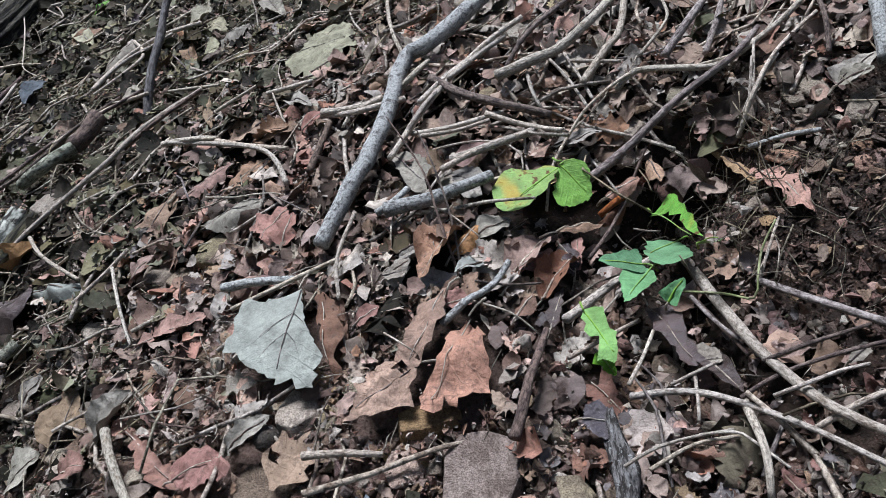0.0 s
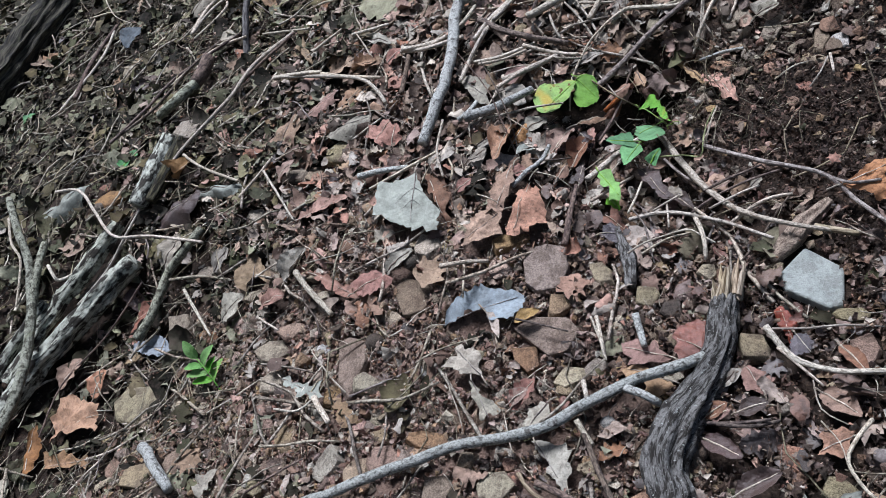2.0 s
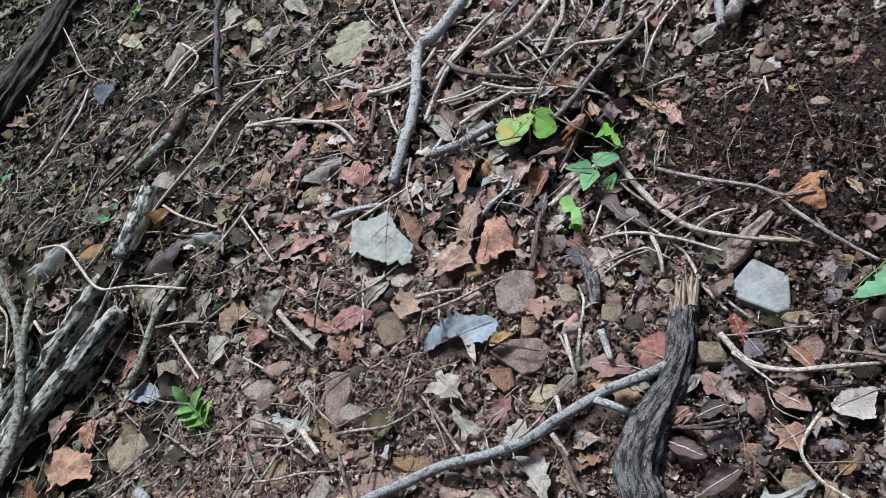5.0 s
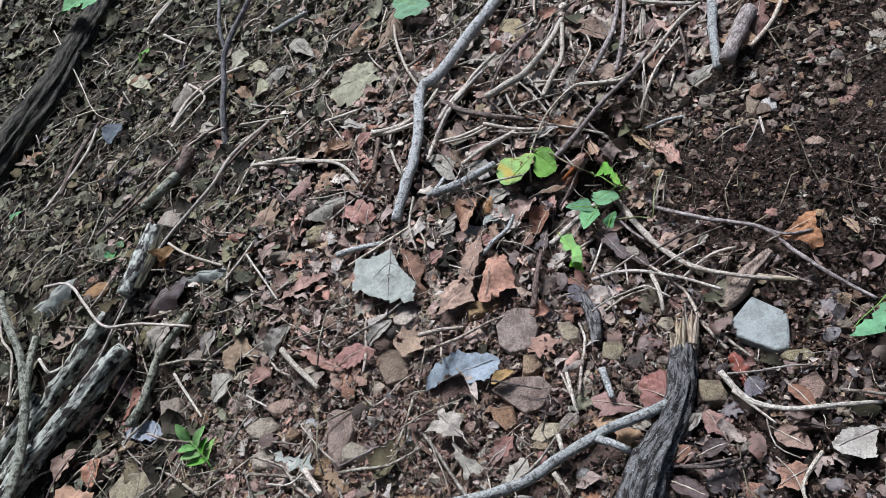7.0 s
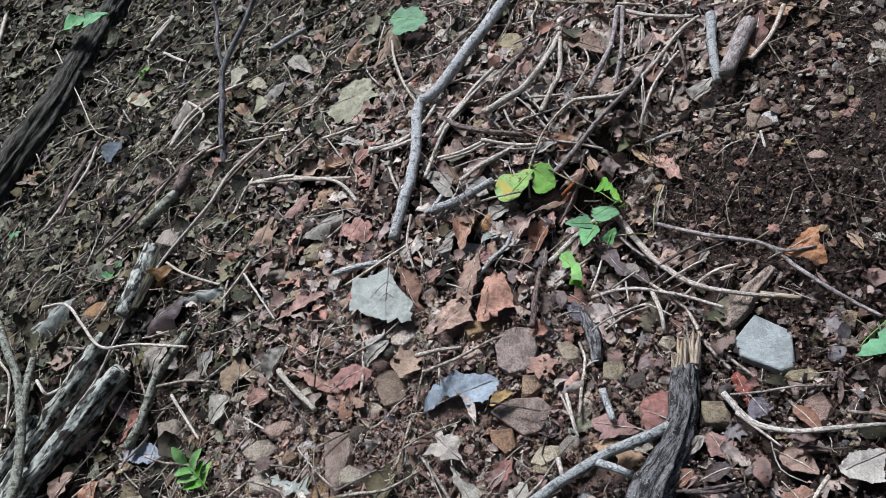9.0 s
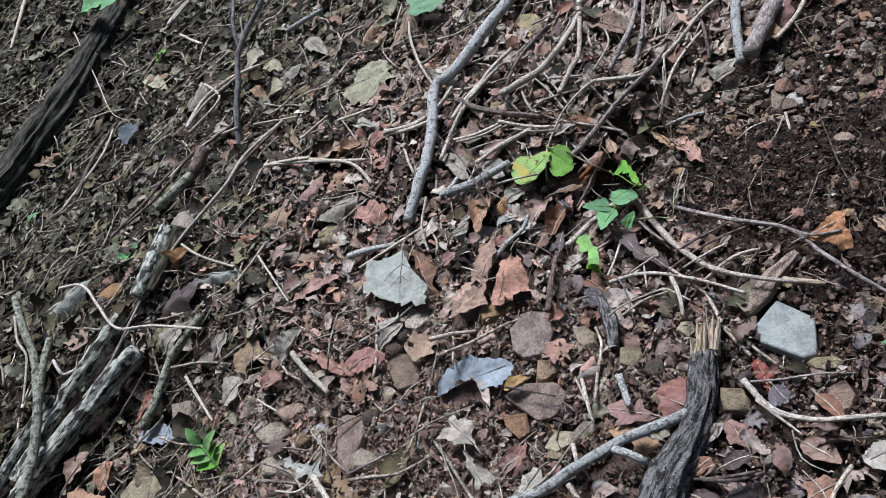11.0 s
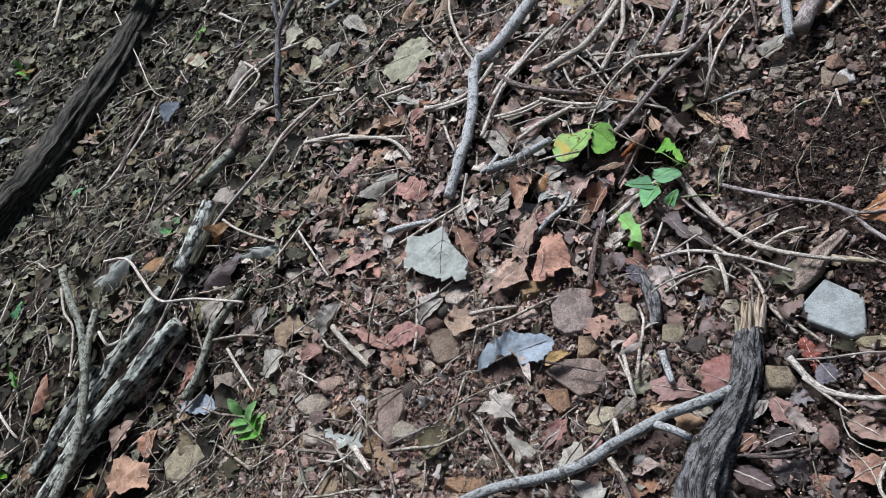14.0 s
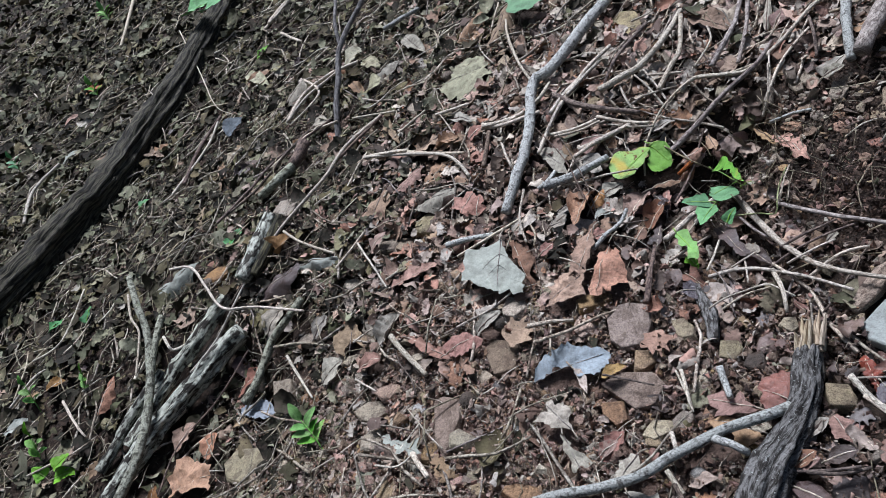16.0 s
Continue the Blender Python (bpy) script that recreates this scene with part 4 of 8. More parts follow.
leaf("maple", "brown", (-1.419, 1.478, 0.008), (-1.338, 1.508, 0.009), 0.055, torn=0.3, label="brown leaf beyond the fallen log")
leaf("maple", "orange", (-1.381, 1.639, 0.012), (-1.296, 1.635, 0.002), 0.058, torn=0.3, label="orange-brown leaf beyond the fallen log")
leaf("plain", "grey", (-1.351, 1.455, 0.010), (-1.265, 1.401, -0.023), 0.044, label="grey leaf beyond the fallen log")
leaf("plain", "pale", (-1.320, 1.221, 0.006), (-1.268, 1.246, 0.010), 0.043, torn=0.3, label="pale leaf beyond the fallen log")
leaf("heart", "green", (-0.957, 0.142, -0.017), (-0.972, 0.154, 0.002), 0.025, torn=0.0, fresh=True, label="light green leaf of a low plant")
leaf("heart", "green", (-0.936, 0.146, -0.010), (-0.910, 0.166, -0.011), 0.029, torn=0.0, fresh=True, label="light green leaf of a low plant")
leaf("heart", "green", (-0.940, 0.137, -0.020), (-0.906, 0.145, -0.032), 0.031, torn=0.0, fresh=True, label="light green leaf of a low plant")
leaf("plain", "brown", (-0.739, 0.202, -0.041), (-0.705, 0.234, -0.034), 0.040, torn=0.2, label="brown leaf beside the logs")
leaf("plain", "pale", (-1.103, 0.275, -0.007), (-1.050, 0.288, -0.022), 0.035, torn=0.2, label="pale grey leaf on leaf litter")
stone("orange", -0.263, -0.066, -0.38, 0.025, 0.025, 0.012, 16845, "orange-brown stone on leaf litter")
stone("orange", -0.320, 0.048, -0.49, 0.039, 0.024, 0.012, 36440, "orange-brown stone on leaf litter")
stone("yellow", -0.345, 0.032, -0.34, 0.048, 0.035, 0.015, 26327, "yellowish-brown stone on leaf litter")
stone("grey", -0.344, -0.014, -0.43, 0.040, 0.030, 0.015, 16796, "grey rounded stone on leaf litter")
stone("grey", -0.268, -0.145, 0.78, 0.043, 0.028, 0.015, 16867, "grey long stone on leaf litter")
stone("orange", -0.237, -0.164, -0.18, 0.032, 0.028, 0.015, 23030, "orange-brown stone on leaf litter")
stone("pink", -0.203, -0.161, -0.23, 0.041, 0.030, 0.015, 63028, "pinkish-grey flat stone on leaf litter")
stone("orange", -0.154, -0.159, -0.40, 0.047, 0.019, 0.012, 47287, "ochre long stone on leaf litter")
stone("white", -0.143, -0.084, -0.37, 0.016, 0.017, 0.011, 26438, "white pebble on leaf litter")
stone("pink", -0.230, -0.114, -0.21, 0.022, 0.018, 0.012, 8836, "pinkish stone on leaf litter")
stone("brown", -0.154, -0.210, -0.20, 0.037, 0.033, 0.015, 17433, "brown flat stone on leaf litter")
stone("yellow", -0.325, -0.095, -0.15, 0.026, 0.032, 0.008, 2105, "yellow-tan stone chip on leaf litter")
stone("white", -0.271, 0.003, -0.51, 0.025, 0.018, 0.006, 47588, "pale stone chip on leaf litter")
stone("yellow", -0.382, 0.137, -0.47, 0.037, 0.023, 0.011, 29318, "yellowish stone on leaf litter")
stone("brown", -0.494, -0.059, -0.37, 0.043, 0.038, 0.013, 42791, "brown stone on leaf litter")
stone("grey", -0.465, 0.218, -0.50, 0.041, 0.024, 0.012, 56324, "grey stone on leaf litter")
stone("yellow", -0.556, -0.056, -0.19, 0.049, 0.039, 0.015, 53222, "yellow-tan stone on leaf litter")
stone("orange", -0.612, -0.023, 0.27, 0.027, 0.035, 0.011, 11107, "ochre stone on leaf litter")
stone("yellow", -0.094, -0.224, -0.33, 0.039, 0.031, 0.018, 31854, "ochre stone block on leaf litter")
stone("pink", 0.237, -0.203, -0.36, 0.022, 0.029, 0.012, 44359, "pinkish-brown flat stone on leaf litter")
stone("orange", 0.026, -0.271, -0.14, 0.025, 0.022, 0.015, 35993, "orange-brown stone on leaf litter")
stone("yellow", 0.170, -0.304, -0.42, 0.029, 0.021, 0.013, 20178, "yellowish flat stone on leaf litter")
stone("pink", -0.078, -0.102, -0.29, 0.014, 0.016, 0.006, 60539, "pinkish stone chip on leaf litter")
stone("white", -0.012, -0.156, -0.21, 0.016, 0.012, 0.006, 59365, "pale stone chip on leaf litter")
stone("pink", -0.078, -0.206, -0.08, 0.014, 0.014, 0.01, 7633, "pinkish stone on leaf litter")
stone("yellow", 0.057, -0.037, -0.19, 0.021, 0.034, 0.011, 616, "yellow-tan stone on leaf litter")
stone("grey", 0.091, -0.079, -0.07, 0.022, 0.027, 0.011, 21504, "grey stone on leaf litter")
stone("grey", 0.152, -0.073, -0.74, 0.021, 0.021, 0.012, 22157, "tan stone on leaf litter")
stone("yellow", 0.241, -0.167, -0.34, 0.030, 0.014, 0.011, 45528, "tan long stone on leaf litter")
stone("brown", 0.291, -0.157, -0.36, 0.015, 0.016, 0.012, 46491, "brown stone on leaf litter")
stone("brown", 0.363, 0.157, -0.47, 0.017, 0.041, 0.010, 10565, "brown rounded stone on the soil")
stone("white", 0.378, 0.148, -0.46, 0.022, 0.025, 0.007, 64092, "bright white stone on the soil")
stone("yellow", 0.351, -0.078, -0.70, 0.016, 0.011, 0.006, 32499, "tan stone chip on leaf litter")
stone("yellow", -0.636, 1.085, -0.57, 0.074, 0.067, 0.011, 28926, "yellowish stone on leaf litter")
stone("grey", -0.496, 0.505, -0.51, 0.063, 0.051, 0.015, 64534, "grey rounded stone on leaf litter")
stone("yellow", -0.223, 0.287, -0.49, 0.040, 0.040, 0.015, 40372, "yellow-grey round-edged stone on leaf litter")
stone("yellow", -0.297, 0.294, -0.48, 0.042, 0.024, 0.011, 55831, "yellowish stone on leaf litter")
stone("brown", -0.267, 0.279, -0.48, 0.037, 0.030, 0.012, 4074, "brown stone on leaf litter")
stone("orange", -0.649, 0.432, -0.37, 0.059, 0.036, 0.015, 6022, "orange-brown stone on leaf litter")
stone("grey", -0.367, 0.259, -0.48, 0.044, 0.023, 0.012, 33756, "grey-tan stone on leaf litter")
stone("yellow", -0.406, 0.319, -0.39, 0.039, 0.024, 0.012, 59951, "yellowish stone on leaf litter")
stone("yellow", -0.278, 0.358, -0.54, 0.045, 0.023, 0.011, 45327, "yellow-tan stone on leaf litter")
stone("grey", -0.210, 0.580, -0.69, 0.057, 0.038, 0.011, 40227, "grey flat stone on leaf litter")
stone("brown", -0.307, 0.749, -0.64, 0.038, 0.042, 0.011, 60197, "brown stone on leaf litter")
stone("yellow", -0.666, 0.794, -0.36, 0.038, 0.045, 0.012, 16368, "tan stone on leaf litter")
stone("grey", -0.572, 0.727, -0.52, 0.039, 0.033, 0.012, 21596, "grey stone on leaf litter")
stick("branch", "grey lichen-flecked bent branch lying on the litter", [("grey", [(-0.096, 0.205, 0.051), (-0.068, 0.253, 0.062), (-0.036, 0.326, 0.065), (-0.008, 0.437, 0.067), (0.021, 0.441, 0.073), (0.087, 0.506, 0.073), (0.159, 0.591, 0.065), (0.224, 0.652, 0.067)], [0.0070, 0.0074, 0.0078, 0.0084, 0.0086, 0.0090, 0.0094, 0.0099]), ("tan", [(-0.009, 0.447, 0.061), (-0.018, 0.497, 0.072), (-0.023, 0.589, 0.070), (-0.020, 0.680, 0.057)], [0.0022, 0.0022, 0.0022, 0.0021])])
stick("twig", "forked dry tan twig", [("tan", [(-0.173, 0.166, 0.047), (-0.124, 0.171, 0.052), (-0.081, 0.183, 0.050)], [0.0021, 0.0019, 0.0016]), ("tan", [(-0.064, 0.226, 0.057), (-0.079, 0.177, 0.055), (-0.079, 0.138, 0.049)], [0.0017, 0.0016, 0.0016])])
stick("branch", "grey-brown branch running down to the green leaf", [("purple", [(0.124, 0.234, 0.009), (0.165, 0.255, 0.013), (0.210, 0.265, 0.035), (0.263, 0.275, 0.054), (0.297, 0.314, 0.047)], [0.0042, 0.0038, 0.0033, 0.0028, 0.0024])])
stick("twig", "thin pale twig rising from the green leaf", [("tan", [(0.085, 0.206, 0.014), (0.098, 0.245, 0.021), (0.121, 0.278, 0.027), (0.147, 0.294, 0.040), (0.191, 0.311, 0.046), (0.227, 0.293, 0.045), (0.264, 0.279, 0.051)], [0.0013, 0.0014, 0.0014, 0.0014, 0.0014, 0.0014, 0.0014])])
stick("stick", "pale dry stick on leaf litter", [("tan", [(0.001, 0.354, 0.062), (0.030, 0.388, 0.060), (0.084, 0.424, 0.061)], [0.0027, 0.0025, 0.0023])])
stick("twig", "pale forked twig on the soil", [("tan", [(0.246, 0.226, 0.021), (0.263, 0.234, 0.045), (0.294, 0.266, 0.048)], [0.0016, 0.0014, 0.0012]), ("tan", [(0.259, 0.236, 0.034), (0.275, 0.269, 0.051)], [0.0012, 0.0012])])
stick("twig", "dark twig on the soil", [("brown", [(0.244, 0.205, 0.015), (0.264, 0.188, 0.029), (0.285, 0.172, 0.040)], [0.0016, 0.0013, 0.0011])])
stick("branch", "purplish-grey forked branch lying across bare soil", [("purple", [(0.203, 0.076, 0.013), (0.237, 0.006, 0.041), (0.277, -0.034, 0.042), (0.291, -0.074, 0.038), (0.302, -0.120, 0.045), (0.322, -0.157, 0.038)], [0.0025, 0.0023, 0.0021, 0.0020, 0.0018, 0.0017]), ("purple", [(0.279, -0.029, 0.035), (0.292, -0.057, 0.045), (0.317, -0.061, 0.040)], [0.0018, 0.0016, 0.0014])])
stick("branch", "grey-tan branch lying across the hollow", [("tan", [(0.177, 0.196, -0.056), (0.177, 0.058, 0.010), (0.189, -0.003, 0.020), (0.205, -0.047, 0.035), (0.223, -0.069, 0.039), (0.277, -0.105, 0.034)], [0.0046, 0.0037, 0.0031, 0.0027, 0.0023, 0.0019])])
stick("stick", "grey-tan stick at the hollow", [("tan", [(0.076, 0.100, 0.001), (0.125, 0.143, -0.019), (0.173, 0.197, -0.058)], [0.0039, 0.0034, 0.0029])])
stick("branch", "pale thin branch with side twigs", [("tan", [(0.103, 0.027, -0.004), (0.141, 0.010, 0.007), (0.178, -0.030, 0.021), (0.214, -0.079, 0.031)], [0.0025, 0.0022, 0.0018, 0.0015]), ("tan", [(0.163, -0.006, 0.010), (0.159, -0.049, 0.027), (0.153, -0.070, 0.020)], [0.0027, 0.0023, 0.0019])])
stick("twig", "tan twig on leaf litter", [("tan", [(0.071, 0.063, 0.005), (0.098, 0.079, -0.005), (0.126, 0.103, -0.025)], [0.0019, 0.0017, 0.0016])])
stick("twig", "tan twig on leaf litter", [("tan", [(0.100, -0.038, 0.018), (0.128, -0.026, 0.012), (0.153, -0.026, 0.009)], [0.0014, 0.0012, 0.0010])])
stick("twig", "thin brown twig on leaf litter", [("brown", [(0.162, -0.005, 0.013), (0.186, 0.001, 0.017), (0.218, -0.007, 0.034), (0.249, -0.011, 0.039)], [0.0014, 0.0013, 0.0013, 0.0012])])
stick("twig", "thin brown twig on leaf litter", [("brown", [(0.167, 0.100, -0.017), (0.177, 0.024, 0.011)], [0.0019, 0.0014])])
stick("stick", "tan stick piece on leaf litter", [("tan", [(0.189, -0.039, 0.021), (0.221, -0.039, 0.038), (0.247, -0.042, 0.037)], [0.0019, 0.0017, 0.0015])])
stick("stick", "broad pale wood splinter", [("splint", [(0.249, -0.083, 0.034), (0.276, -0.108, 0.039)], [0.0034, 0.0022])])
stick("twig", "thin brown twig on leaf litter", [("brown", [(0.111, 0.174, -0.014), (0.149, 0.219, -0.013), (0.175, 0.252, 0.006)], [0.0010, 0.0009, 0.0008])])
stick("branch", "smooth grey branch leaning against the stump, with a side fork", [("grey", [(0.116, -0.173, 0.031), (0.084, -0.178, 0.037), (0.050, -0.175, 0.030), (0.010, -0.184, 0.032), (-0.046, -0.195, 0.034), (-0.121, -0.183, 0.024), (-0.188, -0.186, 0.024), (-0.265, -0.192, 0.022), (-0.346, -0.186, 0.006)], [0.0049, 0.0049, 0.0050, 0.0050, 0.0051, 0.0052, 0.0052, 0.0053, 0.0053]), ("grey", [(0.043, -0.179, 0.029), (0.056, -0.194, 0.036), (0.066, -0.201, 0.026)], [0.0042, 0.0038, 0.0034])])
stick("stick", "brown stick under the grey branch", [("brown", [(-0.005, -0.190, 0.023), (0.000, -0.238, 0.030), (0.004, -0.268, 0.031), (0.007, -0.290, 0.021)], [0.0027, 0.0026, 0.0025, 0.0024])])
stick("branch", "tan forked branch on leaf litter", [("tan", [(0.171, -0.166, 0.036), (0.180, -0.199, 0.033), (0.203, -0.220, 0.034), (0.234, -0.235, 0.041), (0.273, -0.244, 0.033)], [0.0031, 0.0027, 0.0024, 0.0021, 0.0018]), ("tan", [(0.172, -0.187, 0.035), (0.182, -0.208, 0.032), (0.191, -0.228, 0.030)], [0.0016, 0.0013, 0.0010])])
stick("stick", "tan bent stick on leaf litter", [("tan", [(0.211, -0.264, 0.029), (0.189, -0.281, 0.038), (0.180, -0.292, 0.033), (0.183, -0.314, 0.030), (0.195, -0.337, 0.034)], [0.0017, 0.0016, 0.0015, 0.0014, 0.0013])])
stick("stick", "dark damp stick on leaf litter", [("brown", [(-0.055, -0.236, 0.021), (-0.029, -0.260, 0.029), (-0.003, -0.282, 0.027)], [0.0032, 0.0029, 0.0025])])
stick("stick", "orange-brown stick on leaf litter", [("splint", [(-0.068, -0.225, 0.024), (-0.060, -0.245, 0.029), (-0.048, -0.256, 0.020)], [0.0021, 0.0019, 0.0017])])
stick("twig", "dark damp stick on leaf litter", [("brown", [(0.103, -0.235, 0.032), (0.126, -0.245, 0.033), (0.150, -0.244, 0.026)], [0.0019, 0.0016, 0.0013])])
stick("twig", "thin twig on leaf litter", [("tan", [(0.185, -0.223, 0.035), (0.181, -0.246, 0.031), (0.194, -0.263, 0.029)], [0.0006, 0.0006, 0.0005])])
stick("twig", "thin twig on leaf litter", [("tan", [(0.176, -0.256, 0.034), (0.182, -0.275, 0.030), (0.179, -0.295, 0.029)], [0.0006, 0.0005, 0.0005])])
stick("twig", "tan twig on leaf litter", [("tan", [(0.033, -0.096, 0.027), (0.035, -0.128, 0.031), (0.035, -0.149, 0.032)], [0.0013, 0.0011, 0.0009])])
stick("twig", "tan stick piece on leaf litter", [("tan", [(-0.101, 0.012, 0.045), (-0.074, 0.006, 0.046), (-0.050, 0.003, 0.038)], [0.0029, 0.0024, 0.0018])])
stick("branch", "thick lichen-crusted upright stick beside the logs, forked", [("mossy", [(-0.770, 0.033, -0.018), (-0.744, 0.105, -0.012), (-0.738, 0.196, -0.001), (-0.749, 0.309, 0.024), (-0.779, 0.389, 0.044), (-0.818, 0.469, 0.044)], [0.0077, 0.0074, 0.0070, 0.0066, 0.0061, 0.0054]), ("mossy", [(-0.740, 0.244, 0.004), (-0.728, 0.286, 0.024), (-0.721, 0.338, 0.030)], [0.0061, 0.0058, 0.0055])])
stick("stick", "grey-tan stick on leaf litter", [("mossy", [(-0.583, 0.153, -0.047), (-0.554, 0.180, -0.037), (-0.526, 0.229, -0.024), (-0.485, 0.246, -0.006), (-0.457, 0.271, -0.000)], [0.0070, 0.0067, 0.0065, 0.0062, 0.0059])])
stick("twig", "pale thin bent vine", [("tan", [(-0.725, 0.447, 0.036), (-0.678, 0.430, 0.032), (-0.635, 0.362, 0.026), (-0.598, 0.305, 0.019), (-0.538, 0.284, 0.011), (-0.442, 0.228, 0.012)], [0.0024, 0.0024, 0.0023, 0.0022, 0.0022, 0.0021])])
stick("stick", "pale dry twig on leaf litter", [("tan", [(-0.498, 0.195, -0.030), (-0.474, 0.146, -0.035), (-0.446, 0.097, -0.030)], [0.0025, 0.0020, 0.0015])])
stick("twig", "tan forked twig on leaf litter", [("tan", [(-0.691, 0.245, -0.030), (-0.638, 0.283, -0.020), (-0.597, 0.320, -0.001), (-0.573, 0.363, 0.004)], [0.0021, 0.0020, 0.0019, 0.0018])])
stick("twig", "pale dry twig on leaf litter", [("tan", [(-0.849, 0.466, 0.012), (-0.831, 0.406, 0.005), (-0.803, 0.358, 0.000), (-0.798, 0.273, -0.013)], [0.0024, 0.0022, 0.0020, 0.0017])])
stick("twig", "dry pale twig on leaf litter", [("tan", [(-0.752, 0.335, -0.010), (-0.723, 0.294, -0.011), (-0.695, 0.297, -0.013)], [0.0027, 0.0024, 0.0022])])
stick("twig", "thin dark trailing stem", [("brown", [(-0.730, 0.049, -0.054), (-0.714, 0.129, -0.057), (-0.642, 0.180, -0.048), (-0.572, 0.237, -0.026)], [0.0012, 0.0012, 0.0013, 0.0013])])
stick("twig", "dry twig on leaf litter", [("tan", [(-1.083, 0.420, -0.003), (-1.000, 0.426, 0.009), (-0.998, 0.564, 0.005)], [0.0019, 0.0016, 0.0015])])
stick("twig", "dry twig on leaf litter", [("tan", [(-0.959, 0.282, -0.009), (-0.903, 0.210, -0.012), (-0.885, 0.189, -0.020)], [0.0026, 0.0021, 0.0016])])
stick("twig", "dry twig on leaf litter", [("tan", [(-1.092, 0.316, -0.002), (-1.049, 0.359, 0.005), (-1.036, 0.381, -0.004)], [0.0026, 0.0023, 0.0018])])
stick("stick", "pale bleached stick on leaf litter", [("tan", [(-1.360, 0.990, -0.000), (-1.369, 1.116, 0.012), (-1.311, 1.201, 0.011)], [0.0043, 0.0043, 0.0041])])
stick("stick", "pale stick beyond the fallen log", [("tan", [(-1.277, 1.829, 0.021), (-1.281, 1.975, 0.034), (-1.332, 2.246, 0.031)], [0.0051, 0.0055, 0.0059])])
stick("twig", "brown twig on leaf litter", [("brown", [(-0.773, 0.746, 0.019), (-0.756, 0.847, 0.022), (-0.705, 0.941, 0.029)], [0.0044, 0.0041, 0.0037])])
stick("stick", "pale dry stick on leaf litter", [("tan", [(-0.603, 1.284, 0.040), (-0.580, 1.339, 0.038), (-0.546, 1.375, 0.040)], [0.0049, 0.0046, 0.0043])])
stick("twig", "pale twig on leaf litter", [("tan", [(-0.554, 1.183, 0.040), (-0.501, 1.104, 0.032)], [0.0040, 0.0026])])
stick("twig", "brown twig on leaf litter", [("brown", [(-0.652, 0.547, 0.021), (-0.567, 0.587, 0.023), (-0.492, 0.645, 0.034), (-0.431, 0.684, 0.037)], [0.0025, 0.0025, 0.0026, 0.0026])])
stick("stick", "tan dry stick on leaf litter", [("tan", [(-0.293, 0.107, 0.016), (-0.276, 0.073, 0.017), (-0.246, 0.023, 0.016)], [0.0041, 0.0036, 0.0031])])
stick("stick", "grey stub of a broken stick", [("grey", [(-0.540, -0.028, -0.044), (-0.496, -0.079, -0.017), (-0.471, -0.114, -0.015)], [0.0078, 0.0067, 0.0057])])
stick("stick", "tan stub of wood", [("tan", [(-0.275, -0.072, 0.008), (-0.254, -0.113, 0.017)], [0.0036, 0.0028])])
stick("twig", "pale thin twig on leaf litter", [("tan", [(-0.365, 0.085, -0.014), (-0.328, 0.044, -0.003)], [0.0016, 0.0012])])
stick("twig", "brown twig on leaf litter", [("brown", [(-0.359, -0.153, 0.002), (-0.323, -0.151, 0.014), (-0.290, -0.138, 0.007)], [0.0014, 0.0012, 0.0010])])
stick("twig", "thin twig on leaf litter", [("tan", [(-0.326, -0.068, 0.005), (-0.293, -0.084, 0.012), (-0.276, -0.071, 0.006)], [0.0015, 0.0013, 0.0011])])
stick("twig", "long thin grey twig", [("tan", [(-0.518, 0.421, 0.016), (-0.489, 0.444, 0.023), (-0.398, 0.491, 0.042), (-0.355, 0.553, 0.043), (-0.279, 0.590, 0.047)], [0.0024, 0.0027, 0.0031, 0.0034, 0.0037])])
stick("stick", "tan dry stick on leaf litter", [("tan", [(-0.317, 0.495, 0.041), (-0.264, 0.455, 0.055), (-0.230, 0.442, 0.052)], [0.0035, 0.0030, 0.0024])])
stick("stick", "tan dry stick on leaf litter", [("tan", [(-0.231, 0.437, 0.052), (-0.184, 0.399, 0.053), (-0.137, 0.361, 0.058)], [0.0029, 0.0024, 0.0019])])
stick("twig", "pale curved twig on leaf litter", [("tan", [(-0.493, 0.433, 0.017), (-0.450, 0.376, 0.022), (-0.385, 0.315, 0.020)], [0.0024, 0.0022, 0.0019])])
stick("twig", "dry twig on leaf litter", [("tan", [(-0.385, 0.285, 0.015), (-0.349, 0.309, 0.022), (-0.323, 0.323, 0.030)], [0.0023, 0.0021, 0.0019])])
stick("twig", "dry twig on leaf litter", [("tan", [(-0.340, 0.308, 0.025), (-0.316, 0.248, 0.025), (-0.298, 0.201, 0.013)], [0.0018, 0.0016, 0.0013])])
stick("stick", "lichen-crusted stick piece on leaf litter", [("mossy", [(-0.550, 0.558, 0.024), (-0.510, 0.556, 0.037), (-0.475, 0.588, 0.035)], [0.0078, 0.0085, 0.0091])])
stick("stick", "rough brown stick piece", [("brown", [(-0.475, 0.588, 0.035), (-0.460, 0.614, 0.037), (-0.445, 0.636, 0.043)], [0.0107, 0.0114, 0.0122])])
stick("stick", "dark stick piece on leaf litter", [("brown", [(-0.114, 0.316, 0.052), (-0.093, 0.383, 0.058)], [0.0036, 0.0033])])
stick("stick", "tan stick on leaf litter", [("tan", [(-0.099, 0.394, 0.064), (-0.064, 0.383, 0.063), (-0.035, 0.389, 0.059)], [0.0038, 0.0035, 0.0032])])
stick("stick", "tan stick on leaf litter", [("tan", [(-0.174, 0.495, 0.056), (-0.113, 0.466, 0.066)], [0.0030, 0.0020])])
stick("twig", "tan twig on leaf litter", [("tan", [(-0.344, 0.642, 0.038), (-0.247, 0.568, 0.054)], [0.0022, 0.0016])])
